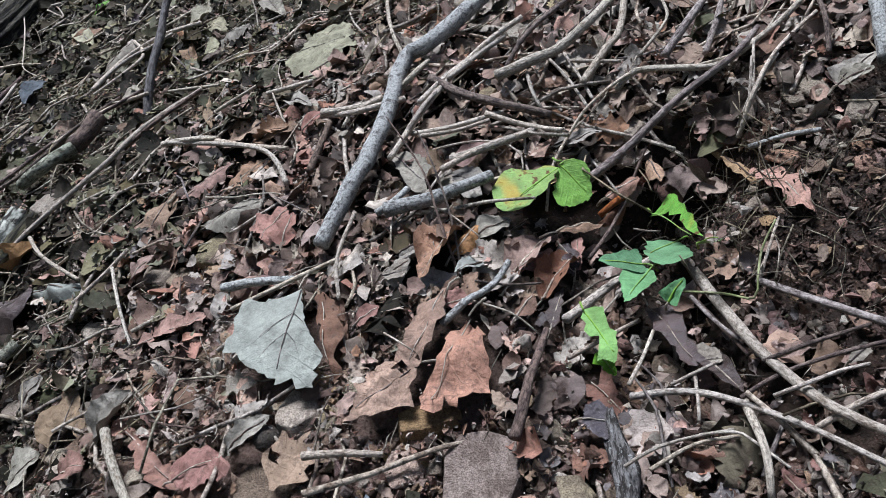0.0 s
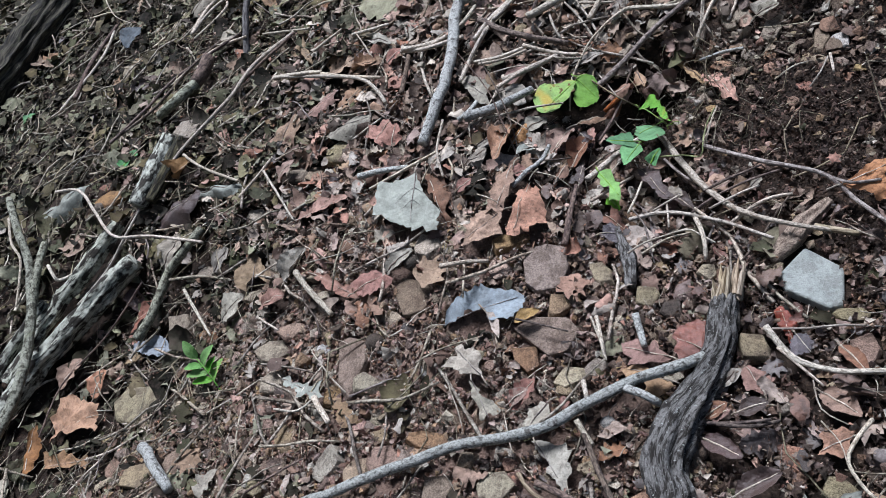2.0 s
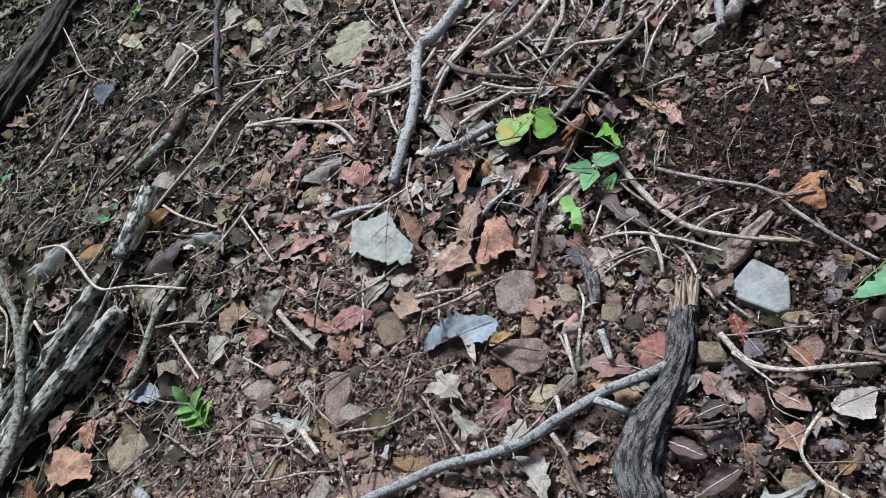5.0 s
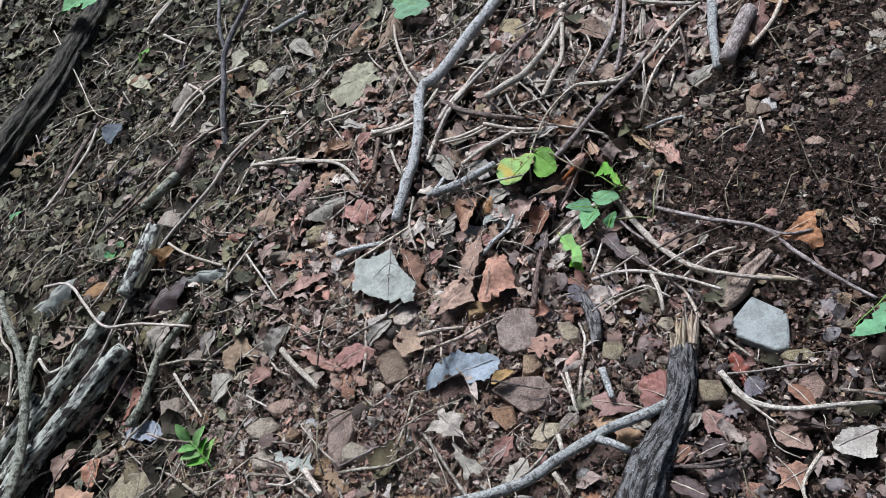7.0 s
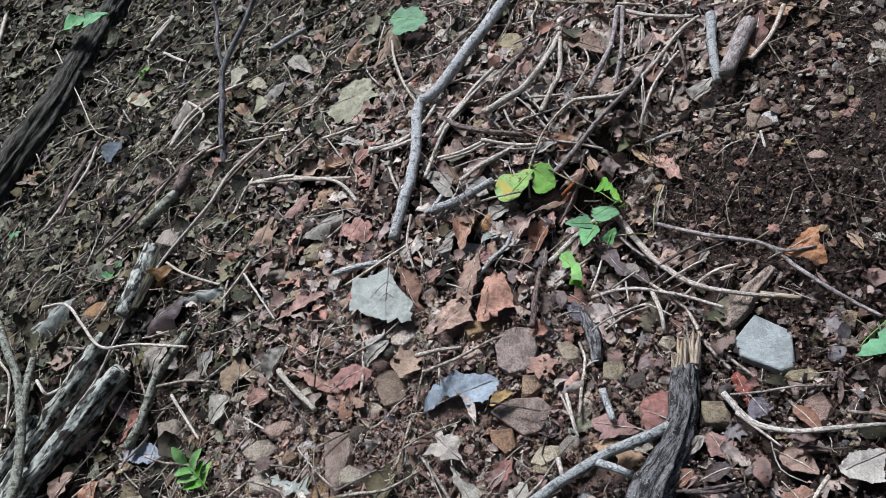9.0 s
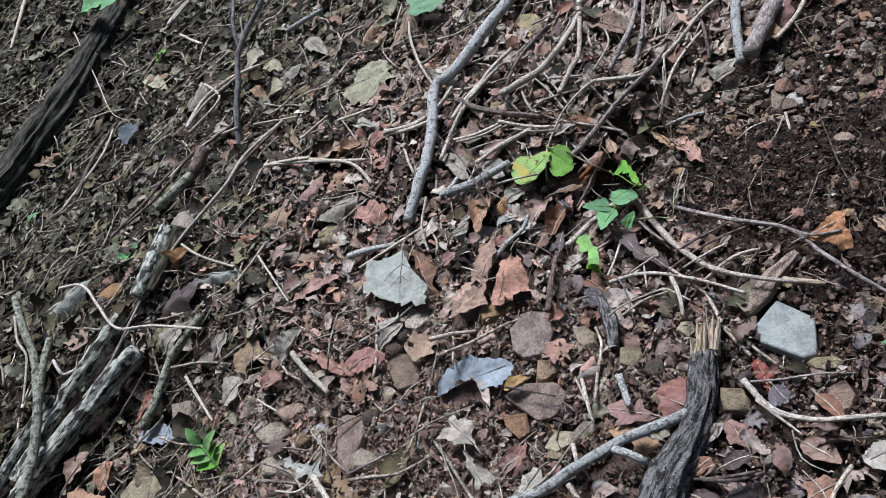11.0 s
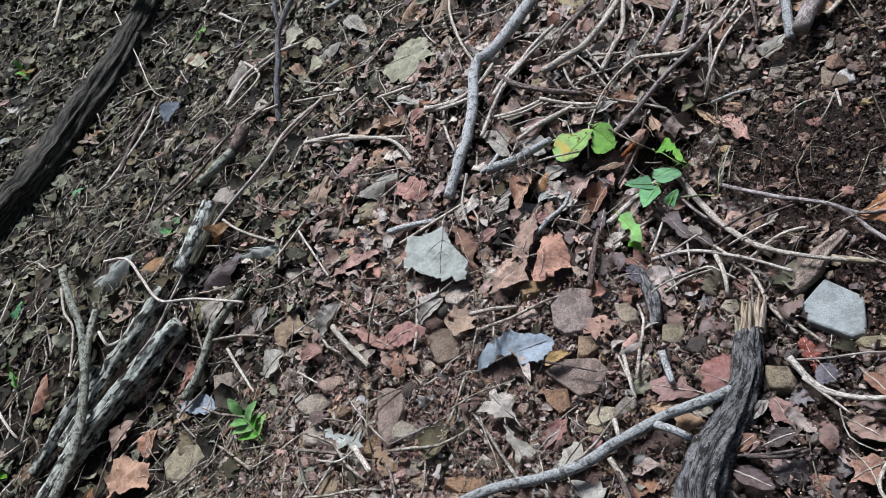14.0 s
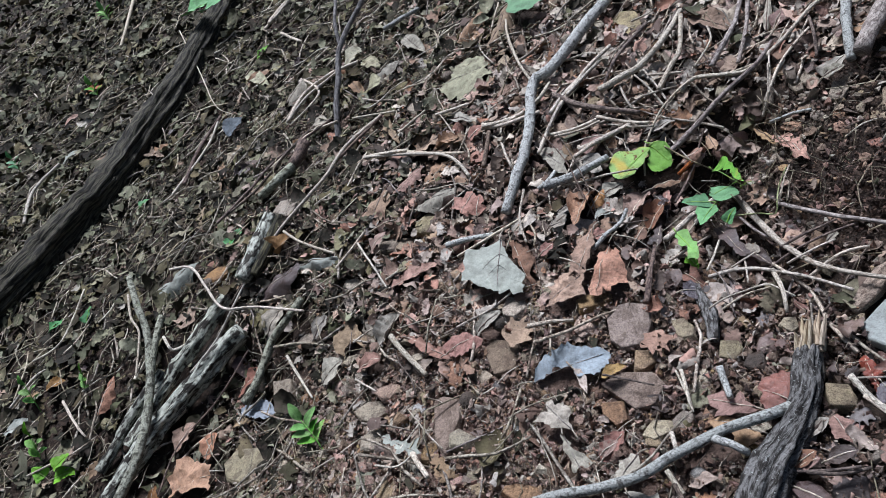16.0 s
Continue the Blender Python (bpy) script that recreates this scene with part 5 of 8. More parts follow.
stick("twig", "pale twig on leaf litter", [("tan", [(-0.506, 0.762, 0.030), (-0.461, 0.802, 0.039), (-0.399, 0.859, 0.032)], [0.0029, 0.0027, 0.0024])])
stick("twig", "brown long twig on leaf litter", [("brown", [(-0.649, 0.542, 0.022), (-0.577, 0.596, 0.026), (-0.525, 0.648, 0.027), (-0.389, 0.672, 0.041)], [0.0026, 0.0025, 0.0024, 0.0022])])
stick("twig", "tan twig on leaf litter", [("tan", [(-0.474, 0.905, 0.029), (-0.427, 0.797, 0.038), (-0.495, 0.740, 0.033)], [0.0031, 0.0024, 0.0017])])
stick("twig", "tan twig on leaf litter", [("tan", [(-0.805, 0.733, 0.016), (-0.730, 0.848, 0.022), (-0.710, 0.936, 0.028)], [0.0028, 0.0027, 0.0025])])
stick("stick", "weathered piece of wood", [("grey", [(-0.187, 0.198, 0.045), (-0.155, 0.186, 0.051), (-0.120, 0.179, 0.047)], [0.0047, 0.0038, 0.0029])])
stick("stick", "bleached bark piece on leaf litter", [("grey", [(-0.037, 0.214, 0.058), (0.004, 0.213, 0.056), (0.051, 0.234, 0.044)], [0.0062, 0.0058, 0.0045])])
stick("stick", "grey splinter of wood", [("brown", [(0.030, -0.005, 0.031), (0.045, 0.029, 0.033), (0.062, 0.087, 0.011)], [0.0043, 0.0033, 0.0023])])
stick("stick", "grey broken stub on leaf litter", [("grey", [(0.401, 0.335, 0.058), (0.371, 0.267, 0.057), (0.352, 0.217, 0.047)], [0.0062, 0.0060, 0.0057])])
stick("stick", "short thick tan stub of wood", [("purple", [(0.363, 0.213, 0.057), (0.389, 0.245, 0.056), (0.427, 0.287, 0.055)], [0.0097, 0.0101, 0.0106])])
stick("stick", "tan stick on leaf litter", [("tan", [(0.398, 0.222, 0.053), (0.439, 0.251, 0.051), (0.476, 0.289, 0.054)], [0.0028, 0.0028, 0.0029])])
stick("twig", "brown twig on leaf litter", [("tan", [(0.116, 0.443, 0.065), (0.071, 0.416, 0.063), (0.010, 0.356, 0.058), (-0.031, 0.283, 0.059)], [0.0029, 0.0029, 0.0028, 0.0027])])
stick("twig", "brown twig on leaf litter", [("brown", [(0.176, 0.463, 0.061), (0.116, 0.411, 0.063), (0.084, 0.376, 0.051)], [0.0029, 0.0025, 0.0021])])
stick("twig", "pale twig on leaf litter", [("tan", [(-0.103, 0.401, 0.057), (-0.066, 0.376, 0.063), (-0.012, 0.368, 0.063)], [0.0029, 0.0029, 0.0028])])
stick("twig", "pale twig on leaf litter", [("tan", [(-0.137, 0.314, 0.050), (-0.173, 0.385, 0.055), (-0.303, 0.479, 0.049)], [0.0028, 0.0025, 0.0023])])
acorn_cap(-0.138, 0.046, 0.0184, 0.004, 40, 20, "dark scaly acorn on leaf litter", False, "dark")
acorn_cap(-0.257, 0.370, 0.0202, 0.004, 60, 10, "greenish-grey scaly acorn on leaf litter", False, "dark")
acorn_cap(-0.366, 0.684, 0.0173, 0.004, 30, 10, "dark small acorn on leaf litter", False, "dark")
acorn_cap(-0.199, -0.029, 0.0209, 0.004, 30, 30, "black scaly acorn cup", False, "dark")
acorn_cap(-0.253, 0.057, 0.0215, 0.004, -40, -20, "dark open acorn cup", True, "dark")
acorn_cap(-0.074, -0.075, 0.0171, 0.004, 20, 0, "dark open acorn cup", True, "dark")
acorn_cap(0.074, -0.254, 0.0173, 0.004, 35, 0, "grey-brown open acorn cup", True, "grey")
acorn_cap(0.083, -0.243, 0.0162, 0.004, 60, 0, "brown acorn cup on leaf litter", False, "brown")
acorn_cap(0.018, -0.197, 0.0141, 0.004, 60, 0, "pale weathered acorn on leaf litter", False, "white")
acorn_cap(-0.432, 0.440, 0.0176, 0.004, 60, 0, "brown acorn on leaf litter", False, "brown")
acorn_cap(-0.308, 0.262, 0.0213, 0.004, 0, 0, "dark open acorn cup", True, "dark")
acorn_cap(-0.525, 0.422, 0.0197, 0.004, 60, 0, "brown acorn on leaf litter", False, "brown")
acorn_cap(-0.669, 0.421, 0.0172, 0.004, 60, 0, "brown acorn on leaf litter", False, "brown")
acorn_cap(-0.138, 0.045, 0.0162, 0.004, 60, 0, "grey scaly acorn on leaf litter", False, "dark")
acorn_cap(-0.110, 0.028, 0.0115, 0.004, 60, 0, "pale round nut on leaf litter", False, "white")
acorn_cap(-0.146, 0.609, 0.0190, 0.004, 60, 0, "brown acorn on leaf litter", False, "brown")
acorn_cap(-0.079, 0.516, 0.0155, 0.004, 0, 0, "brown acorn cup on leaf litter", True, "dark")
leaf("heart", "grey", (-0.044, 0.152, 0.050), (-0.022, 0.157, 0.057), 0.025, cup=-0.3, torn=0.05, label="pale grey-tan curled leaf")
leaf("plain", "pale", (0.029, 0.155, 0.034), (0.011, 0.139, 0.049), 0.017, torn=0.1, label="pale grey leaf piece")
leaf("plain", "orange", (0.008, 0.164, 0.043), (0.031, 0.187, 0.044), 0.019, cup=-0.4, torn=0.1, label="orange-tan folded leaf on leaf litter")
leaf("plain", "grey", (-0.034, 0.174, 0.050), (-0.006, 0.177, 0.055), 0.017, cup=-0.4, torn=0.2, label="grey-tan folded leaf strip")
leaf("maple", "pink", (-0.141, 0.238, 0.046), (-0.128, 0.266, 0.056), 0.040, cup=0.2, torn=0.1, label="pinkish lobed leaf on leaf litter")
leaf("oak", "rust", (-0.078, 0.095, 0.038), (-0.089, 0.163, 0.040), 0.017, torn=0.5, crinkle=0.09, label="rust-brown broken leaf on leaf litter")
leaf("plain", "pink", (-0.068, 0.113, 0.050), (-0.047, 0.116, 0.057), 0.021, torn=0.3, label="pinkish leaf piece on leaf litter")
leaf("plain", "pink", (-0.195, 0.215, 0.038), (-0.146, 0.194, 0.053), 0.024, cup=-0.8, label="pinkish rolled leaf on leaf litter")
leaf("plain", "rust", (0.044, 0.102, 0.023), (0.059, 0.120, 0.021), 0.018, torn=0.3, cup=-0.3, label="reddish-brown leaf on leaf litter")
leaf("plain", "pink", (0.135, 0.223, 0.003), (0.166, 0.235, 0.001), 0.017, cup=-0.4, label="pinkish folded leaf at the hollow")
leaf("plain", "tan", (0.179, 0.256, 0.002), (0.177, 0.204, 0.018), 0.014, cup=-0.5, label="tan folded leaf at the hollow")
leaf("plain", "pink", (0.216, 0.270, -0.034), (0.206, 0.193, 0.000), 0.013, cup=-0.4, torn=0.2, label="pinkish-tan curled leaf above the hollow")
leaf("oak", "tan", (0.230, 0.229, 0.007), (0.243, 0.171, 0.012), 0.018, torn=0.6, cup=-0.2, label="tan torn leaf above the hollow")
leaf("plain", "brown", (0.089, 0.190, 0.013), (0.129, 0.210, -0.012), 0.015, cup=-0.3, label="brown leaf under the green leaf")
leaf("plain", "dark", (0.087, 0.184, 0.001), (0.096, 0.158, -0.003), 0.020, cup=-0.3, label="dark purplish leaf on leaf litter")
leaf("plain", "pink", (0.047, 0.147, 0.023), (0.081, 0.173, 0.011), 0.016, cup=-0.4, torn=0.2, label="brown-pink folded leaf on leaf litter")
leaf("heart", "mint", (0.147, 0.096, -0.000), (0.162, 0.104, 0.011), 0.016, torn=0.0, fresh=True, label="green vine leaf in the hollow")
leaf("maple", "rust", (0.419, 0.254, 0.049), (0.455, 0.310, 0.059), 0.033, torn=0.1, label="reddish-brown leaf beside the stub")
leaf("plain", "orange", (0.385, 0.283, 0.049), (0.408, 0.230, 0.056), 0.039, torn=0.3, label="orange-brown leaf under the stub")
leaf("heart", "grey", (0.319, 0.218, 0.045), (0.351, 0.229, 0.054), 0.024, torn=0.1, label="pale grey leaf on the soil")
leaf("plain", "grey", (0.302, 0.347, 0.050), (0.330, 0.404, 0.060), 0.012, cup=-0.5, label="grey narrow leaf on leaf litter")
leaf("plain", "tan", (0.233, 0.449, 0.055), (0.267, 0.373, 0.059), 0.037, torn=0.4, label="tan torn leaf on leaf litter")
leaf("plain", "pink", (0.312, 0.346, 0.050), (0.331, 0.362, 0.059), 0.022, torn=0.2, label="pinkish leaf on leaf litter")
leaf("plain", "tan", (-0.061, 0.625, 0.061), (-0.001, 0.743, 0.063), 0.041, cup=-0.7, label="grey-tan rolled leaf on leaf litter")
leaf("plain", "brown", (-0.125, 0.713, 0.053), (-0.056, 0.768, 0.061), 0.050, cup=-0.7, label="grey-brown rolled leaf on leaf litter")
leaf("oak", "tan", (-0.190, 0.423, 0.052), (-0.133, 0.405, 0.064), 0.045, torn=0.3, label="tan leaf piece on leaf litter")
leaf("plain", "grey", (-0.159, 0.487, 0.058), (-0.116, 0.429, 0.067), 0.021, torn=0.3, label="grey leaf piece on leaf litter")
leaf("plain", "pink", (0.020, 0.271, 0.047), (0.061, 0.286, 0.048), 0.027, torn=0.2, label="pinkish leaf piece on leaf litter")
leaf("plain", "grey", (0.106, 0.279, 0.027), (0.149, 0.273, 0.030), 0.016, torn=0.3, label="grey-tan leaf piece on leaf litter")
leaf("plain", "olive", (-0.665, 1.114, 0.027), (-0.582, 0.988, 0.035), 0.036, torn=0.2, label="olive-tan leaf on leaf litter")
leaf("plain", "grey", (-0.528, 0.862, 0.027), (-0.474, 0.905, 0.038), 0.075, cup=-0.4, label="grey folded leaf on leaf litter")
leaf("plain", "olive", (-0.333, 0.861, 0.036), (-0.286, 0.791, 0.048), 0.031, torn=0.1, label="pale grey leaf on leaf litter")
leaf("plain", "grey", (-0.295, 0.774, 0.040), (-0.241, 0.753, 0.052), 0.060, cup=-0.3, label="grey leaf on leaf litter")
leaf("plain", "grey", (-0.230, 0.859, 0.042), (-0.185, 0.732, 0.057), 0.035, torn=0.2, label="grey leaf on leaf litter")
leaf("plain", "olive", (-0.316, 0.725, 0.040), (-0.282, 0.719, 0.051), 0.060, torn=0.1, label="olive-tan leaf on leaf litter")
leaf("plain", "olive", (-0.376, 0.888, 0.034), (-0.328, 0.893, 0.045), 0.068, torn=0.2, label="tan leaf on leaf litter")
leaf("plain", "tan", (-0.359, 0.809, 0.035), (-0.321, 0.702, 0.048), 0.026, torn=0.3, label="tan leaf on leaf litter")
leaf("maple", "tan", (-0.279, 0.579, 0.047), (-0.248, 0.482, 0.057), 0.024, torn=0.2, label="tan-brown leaf on leaf litter")
leaf("maple", "tan", (-0.963, 1.015, 0.015), (-0.876, 0.925, 0.024), 0.036, torn=0.2, label="tan leaf by the fallen log")
leaf("plain", "grey", (-0.452, 0.706, 0.030), (-0.407, 0.685, 0.041), 0.050, torn=0.2, label="grey-brown leaf on leaf litter")
leaf("oak", "pink", (-0.065, -0.158, 0.024), (-0.034, -0.142, 0.034), 0.027, torn=0.2, label="pinkish lobed leaf on leaf litter")
leaf("plain", "dark", (0.123, -0.225, 0.027), (0.147, -0.227, 0.036), 0.017, torn=0.2, label="dark bluish wet leaf")
leaf("plain", "pink", (0.100, -0.223, 0.027), (0.117, -0.224, 0.035), 0.015, torn=0.3, label="pinkish leaf piece on leaf litter")
leaf("plain", "grey", (0.121, -0.200, 0.027), (0.134, -0.193, 0.036), 0.010, torn=0.2, label="pale leaf piece on leaf litter")
stone("yellow", 0.326, 0.196, -0.61, 0.022, 0.033, 0.009, 9178, "yellowish-tan stone on the soil")
stone("pink", 0.459, 0.112, 0.01, 0.018, 0.019, 0.003, 8989, "pinkish-tan stone chip on leaf litter")
stone("pink", 0.445, 0.100, -0.34, 0.019, 0.017, 0.003, 63841, "pinkish-brown stone chip on leaf litter")
stone("yellow", 0.435, 0.105, -0.22, 0.013, 0.017, 0.003, 51208, "tan stone chip on leaf litter")
stone("brown", 0.424, 0.114, -0.07, 0.014, 0.019, 0.003, 7825, "brown stone chip on leaf litter")
stone("brown", 0.448, 0.134, 0.02, 0.013, 0.021, 0.003, 56177, "brown stone chip on leaf litter")
stone("grey", 0.458, 0.174, 0.21, 0.016, 0.023, 0.004, 50106, "grey-tan stone chip on leaf litter")
stone("grey", 0.528, 0.174, 0.17, 0.021, 0.024, 0.004, 49825, "grey flat stone chip")
stone("orange", 0.500, 0.217, -0.44, 0.015, 0.020, 0.004, 33480, "orange stone chip on leaf litter")
stone("yellow", 0.545, 0.197, -0.12, 0.016, 0.031, 0.007, 30729, "yellowish stone on leaf litter")
stone("orange", 0.313, 0.165, -0.33, 0.017, 0.016, 0.003, 64928, "red-orange stone chip on leaf litter")
stone("yellow", 0.334, 0.161, -0.31, 0.010, 0.020, 0.003, 8115, "ochre stone chip on leaf litter")
stone("yellow", 0.340, 0.141, -0.13, 0.013, 0.017, 0.003, 1162, "ochre stone chip on leaf litter")
stone("yellow", 0.349, 0.129, -0.06, 0.016, 0.017, 0.003, 6666, "ochre stone chip on leaf litter")
stone("brown", 0.292, 0.177, -0.32, 0.017, 0.017, 0.003, 13961, "brown stone chip on leaf litter")
stone("pink", 0.302, 0.144, 0.02, 0.016, 0.016, 0.003, 12, "pinkish stone chip on leaf litter")
stone("pink", 0.264, 0.185, -0.78, 0.024, 0.017, 0.003, 11255, "pinkish stone chip on leaf litter")
stone("pink", 0.322, 0.102, 0.21, 0.014, 0.017, 0.003, 7940, "pinkish stone chip on leaf litter")
stone("pink", 0.364, 0.095, 0.12, 0.013, 0.015, 0.003, 24505, "pinkish stone chip on leaf litter")
stone("pink", 0.303, 0.088, 0.19, 0.012, 0.014, 0.003, 19528, "pinkish stone chip on leaf litter")
stone("orange", 0.388, 0.064, 0.41, 0.018, 0.019, 0.007, 46436, "red-brown stone chip on leaf litter")
stone("brown", 0.367, 0.116, -0.12, 0.013, 0.016, 0.003, 33463, "brown stone chip on leaf litter")
stone("pink", 0.315, 0.145, 0.01, 0.014, 0.014, 0.003, 50460, "pinkish stone chip on leaf litter")
stone("grey", 0.309, 0.239, 0.28, 0.024, 0.030, 0.007, 41908, "grey flat stone on leaf litter")
stone("yellow", 0.257, 0.249, 0.08, 0.026, 0.028, 0.007, 41789, "tan flat stone on leaf litter")
stone("yellow", 0.221, 0.292, -0.24, 0.026, 0.028, 0.007, 47867, "yellowish stone on leaf litter")
stone("yellow", 0.293, 0.238, -0.10, 0.016, 0.026, 0.006, 40363, "ochre stone on leaf litter")
stone("grey", 0.107, 0.458, 0.18, 0.031, 0.051, 0.018, 16713, "greenish-grey stone on leaf litter")
stone("yellow", 0.168, 0.447, 0.01, 0.019, 0.030, 0.008, 15457, "yellowish pebble on leaf litter")
stone("yellow", 0.062, 0.365, -0.49, 0.022, 0.026, 0.015, 11185, "tan rounded stone on leaf litter")
stone("grey", 0.177, 0.394, -0.36, 0.024, 0.041, 0.010, 64274, "grey stone on leaf litter")
stone("grey", 0.173, 0.283, -0.33, 0.030, 0.029, 0.010, 55385, "grey flat stone on leaf litter")
stone("yellow", -0.044, 0.569, -0.15, 0.027, 0.052, 0.013, 38469, "ochre stone on leaf litter")
stone("orange", -0.055, 0.484, -0.40, 0.029, 0.040, 0.012, 48351, "tan-orange stone on leaf litter")
stone("pink", -0.083, 0.466, -0.20, 0.023, 0.033, 0.011, 6181, "pinkish stone on leaf litter")
stone("grey", 0.118, 0.550, -0.19, 0.021, 0.027, 0.012, 22827, "grey flat stone on leaf litter")
stone("grey", 0.095, 0.615, -0.24, 0.027, 0.032, 0.012, 11621, "grey flat stone on leaf litter")
stone("yellow", 0.056, -0.039, -0.06, 0.021, 0.032, 0.015, 56604, "yellow-tan stone on leaf litter")
stone("yellow", 0.090, -0.080, -0.33, 0.024, 0.025, 0.013, 32904, "tan layered stone on leaf litter")
stone("yellow", 0.158, -0.171, -0.31, 0.027, 0.026, 0.017, 47018, "yellow-grey stone on leaf litter")
stone("dark", 0.107, -0.102, -0.13, 0.022, 0.020, 0.012, 50631, "dark slate-grey stone on leaf litter")
stone("orange", 0.006, -0.062, -0.28, 0.025, 0.027, 0.012, 36167, "orange-tan flat stone on leaf litter")
stone("pink", -0.076, -0.103, -0.24, 0.016, 0.015, 0.011, 57638, "orange-pink stone on leaf litter")
stone("yellow", -0.011, -0.156, -0.29, 0.017, 0.012, 0.012, 10946, "tan stone on leaf litter")
stone("brown", 0.021, -0.141, 0.14, 0.027, 0.018, 0.015, 13259, "dark brown crumbly wood or stone")
stick("branch", "broken reddish-orange root in the hollow", [("rust", [(0.125, 0.211, -0.012), (0.137, 0.214, -0.007), (0.150, 0.226, -0.012)], [0.0029, 0.0030, 0.0031]), ("rust", [(0.164, 0.234, -0.012), (0.181, 0.257, -0.021), (0.200, 0.273, -0.024)], [0.0031, 0.0029, 0.0027])])
stick("twig", "hanging fine root over the hollow", [("tan", [(0.181, 0.212, -0.042), (0.189, 0.196, -0.013), (0.197, 0.193, -0.006)], [0.0006, 0.0004, 0.0003])])
stick("twig", "pale bent root on the bank", [("tan", [(0.203, 0.074, 0.014), (0.211, 0.084, 0.021), (0.221, 0.096, 0.029), (0.235, 0.122, 0.017)], [0.0011, 0.0011, 0.0010, 0.0009])])
stick("twig", "fine root on the bank", [("tan", [(0.211, 0.066, 0.023), (0.222, 0.089, 0.023), (0.224, 0.104, 0.023)], [0.0004, 0.0004, 0.0003])])
stick("twig", "fine root on the bank", [("tan", [(0.197, 0.083, 0.007), (0.205, 0.077, 0.023), (0.210, 0.087, 0.018)], [0.0004, 0.0004, 0.0003])])
stick("twig", "dark slender twig in front of the hollow", [("brown", [(0.106, 0.168, -0.014), (0.130, 0.195, -0.015), (0.152, 0.227, -0.013), (0.167, 0.241, 0.000), (0.179, 0.251, 0.011)], [0.0017, 0.0016, 0.0014, 0.0013, 0.0011])])
stick("twig", "fine root in the hollow", [("tan", [(0.146, 0.184, -0.043), (0.135, 0.187, -0.025), (0.132, 0.198, -0.019)], [0.0007, 0.0007, 0.0006])])
stick("twig", "fine root in the hollow", [("tan", [(0.148, 0.204, -0.031), (0.160, 0.202, -0.037), (0.170, 0.209, -0.047)], [0.0008, 0.0007, 0.0006])])
stick("twig", "pale green vine tendril", [("tan", [(0.154, 0.126, -0.027), (0.173, 0.164, -0.055), (0.197, 0.191, -0.062), (0.212, 0.170, -0.042)], [0.0007, 0.0007, 0.0006, 0.0005])])
stick("stick", "pale weathered bent stick", [("grey", [(-0.004, 0.090, 0.042), (0.015, 0.100, 0.047), (0.024, 0.111, 0.039), (0.036, 0.126, 0.031), (0.048, 0.146, 0.028)], [0.0028, 0.0027, 0.0026, 0.0025, 0.0025])])
stick("twig", "thin tan twig on leaf litter", [("tan", [(0.017, 0.111, 0.036), (0.043, 0.092, 0.032), (0.057, 0.082, 0.014)], [0.0008, 0.0007, 0.0006])])
stick("twig", "pale thin stalk on leaf litter", [("tan", [(-0.044, 0.092, 0.048), (-0.030, 0.073, 0.054), (-0.022, 0.069, 0.043)], [0.0008, 0.0006, 0.0005])])
stick("twig", "brown thin twig on leaf litter", [("brown", [(0.023, 0.125, 0.039), (0.044, 0.127, 0.024), (0.066, 0.132, 0.011)], [0.0010, 0.0009, 0.0009])])
stick("twig", "pale long twig on leaf litter", [("tan", [(0.172, 0.305, 0.038), (0.192, 0.311, 0.046), (0.225, 0.285, 0.051), (0.256, 0.278, 0.048), (0.311, 0.304, 0.052), (0.354, 0.329, 0.059), (0.391, 0.353, 0.051)], [0.0029, 0.0028, 0.0027, 0.0026, 0.0026, 0.0025, 0.0025])])
stick("stick", "grey-brown stick on leaf litter", [("purple", [(0.219, 0.316, 0.048), (0.249, 0.341, 0.060), (0.279, 0.386, 0.055), (0.315, 0.456, 0.056)], [0.0038, 0.0037, 0.0035, 0.0034])])
stick("stick", "brown-grey stick on leaf litter", [("purple", [(0.248, 0.299, 0.048), (0.280, 0.354, 0.054), (0.319, 0.443, 0.060)], [0.0028, 0.0029, 0.0031])])
stick("stick", "pale tan stick on leaf litter", [("tan", [(0.321, 0.439, 0.054), (0.335, 0.397, 0.062), (0.359, 0.379, 0.055), (0.386, 0.359, 0.051)], [0.0030, 0.0028, 0.0027, 0.0025])])
stick("twig", "pale thin stick on leaf litter", [("tan", [(0.243, 0.219, 0.016), (0.266, 0.235, 0.048), (0.296, 0.270, 0.050), (0.341, 0.305, 0.049)], [0.0021, 0.0019, 0.0017, 0.0015])])
stick("twig", "brown stick on leaf litter", [("brown", [(0.326, 0.249, 0.045), (0.339, 0.286, 0.057), (0.350, 0.330, 0.052)], [0.0023, 0.0021, 0.0018])])
stick("twig", "thin tan twig on leaf litter", [("tan", [(0.202, 0.334, 0.046), (0.235, 0.362, 0.055), (0.241, 0.392, 0.058)], [0.0016, 0.0015, 0.0013])])
stick("twig", "thin pale twig on leaf litter", [("tan", [(0.266, 0.245, 0.039), (0.285, 0.291, 0.052)], [0.0015, 0.0012])])
stick("twig", "pale thin twig on the soil", [("tan", [(0.315, 0.075, 0.043), (0.330, 0.085, 0.049), (0.349, 0.110, 0.041)], [0.0010, 0.0009, 0.0008])])
stick("twig", "pale stub of twig", [("tan", [(0.350, 0.108, 0.046), (0.341, 0.080, 0.047)], [0.0015, 0.0012])])
stick("twig", "grey dry stick on the soil", [("grey", [(0.246, 0.204, 0.016), (0.268, 0.185, 0.032), (0.283, 0.167, 0.043)], [0.0023, 0.0020, 0.0017])])
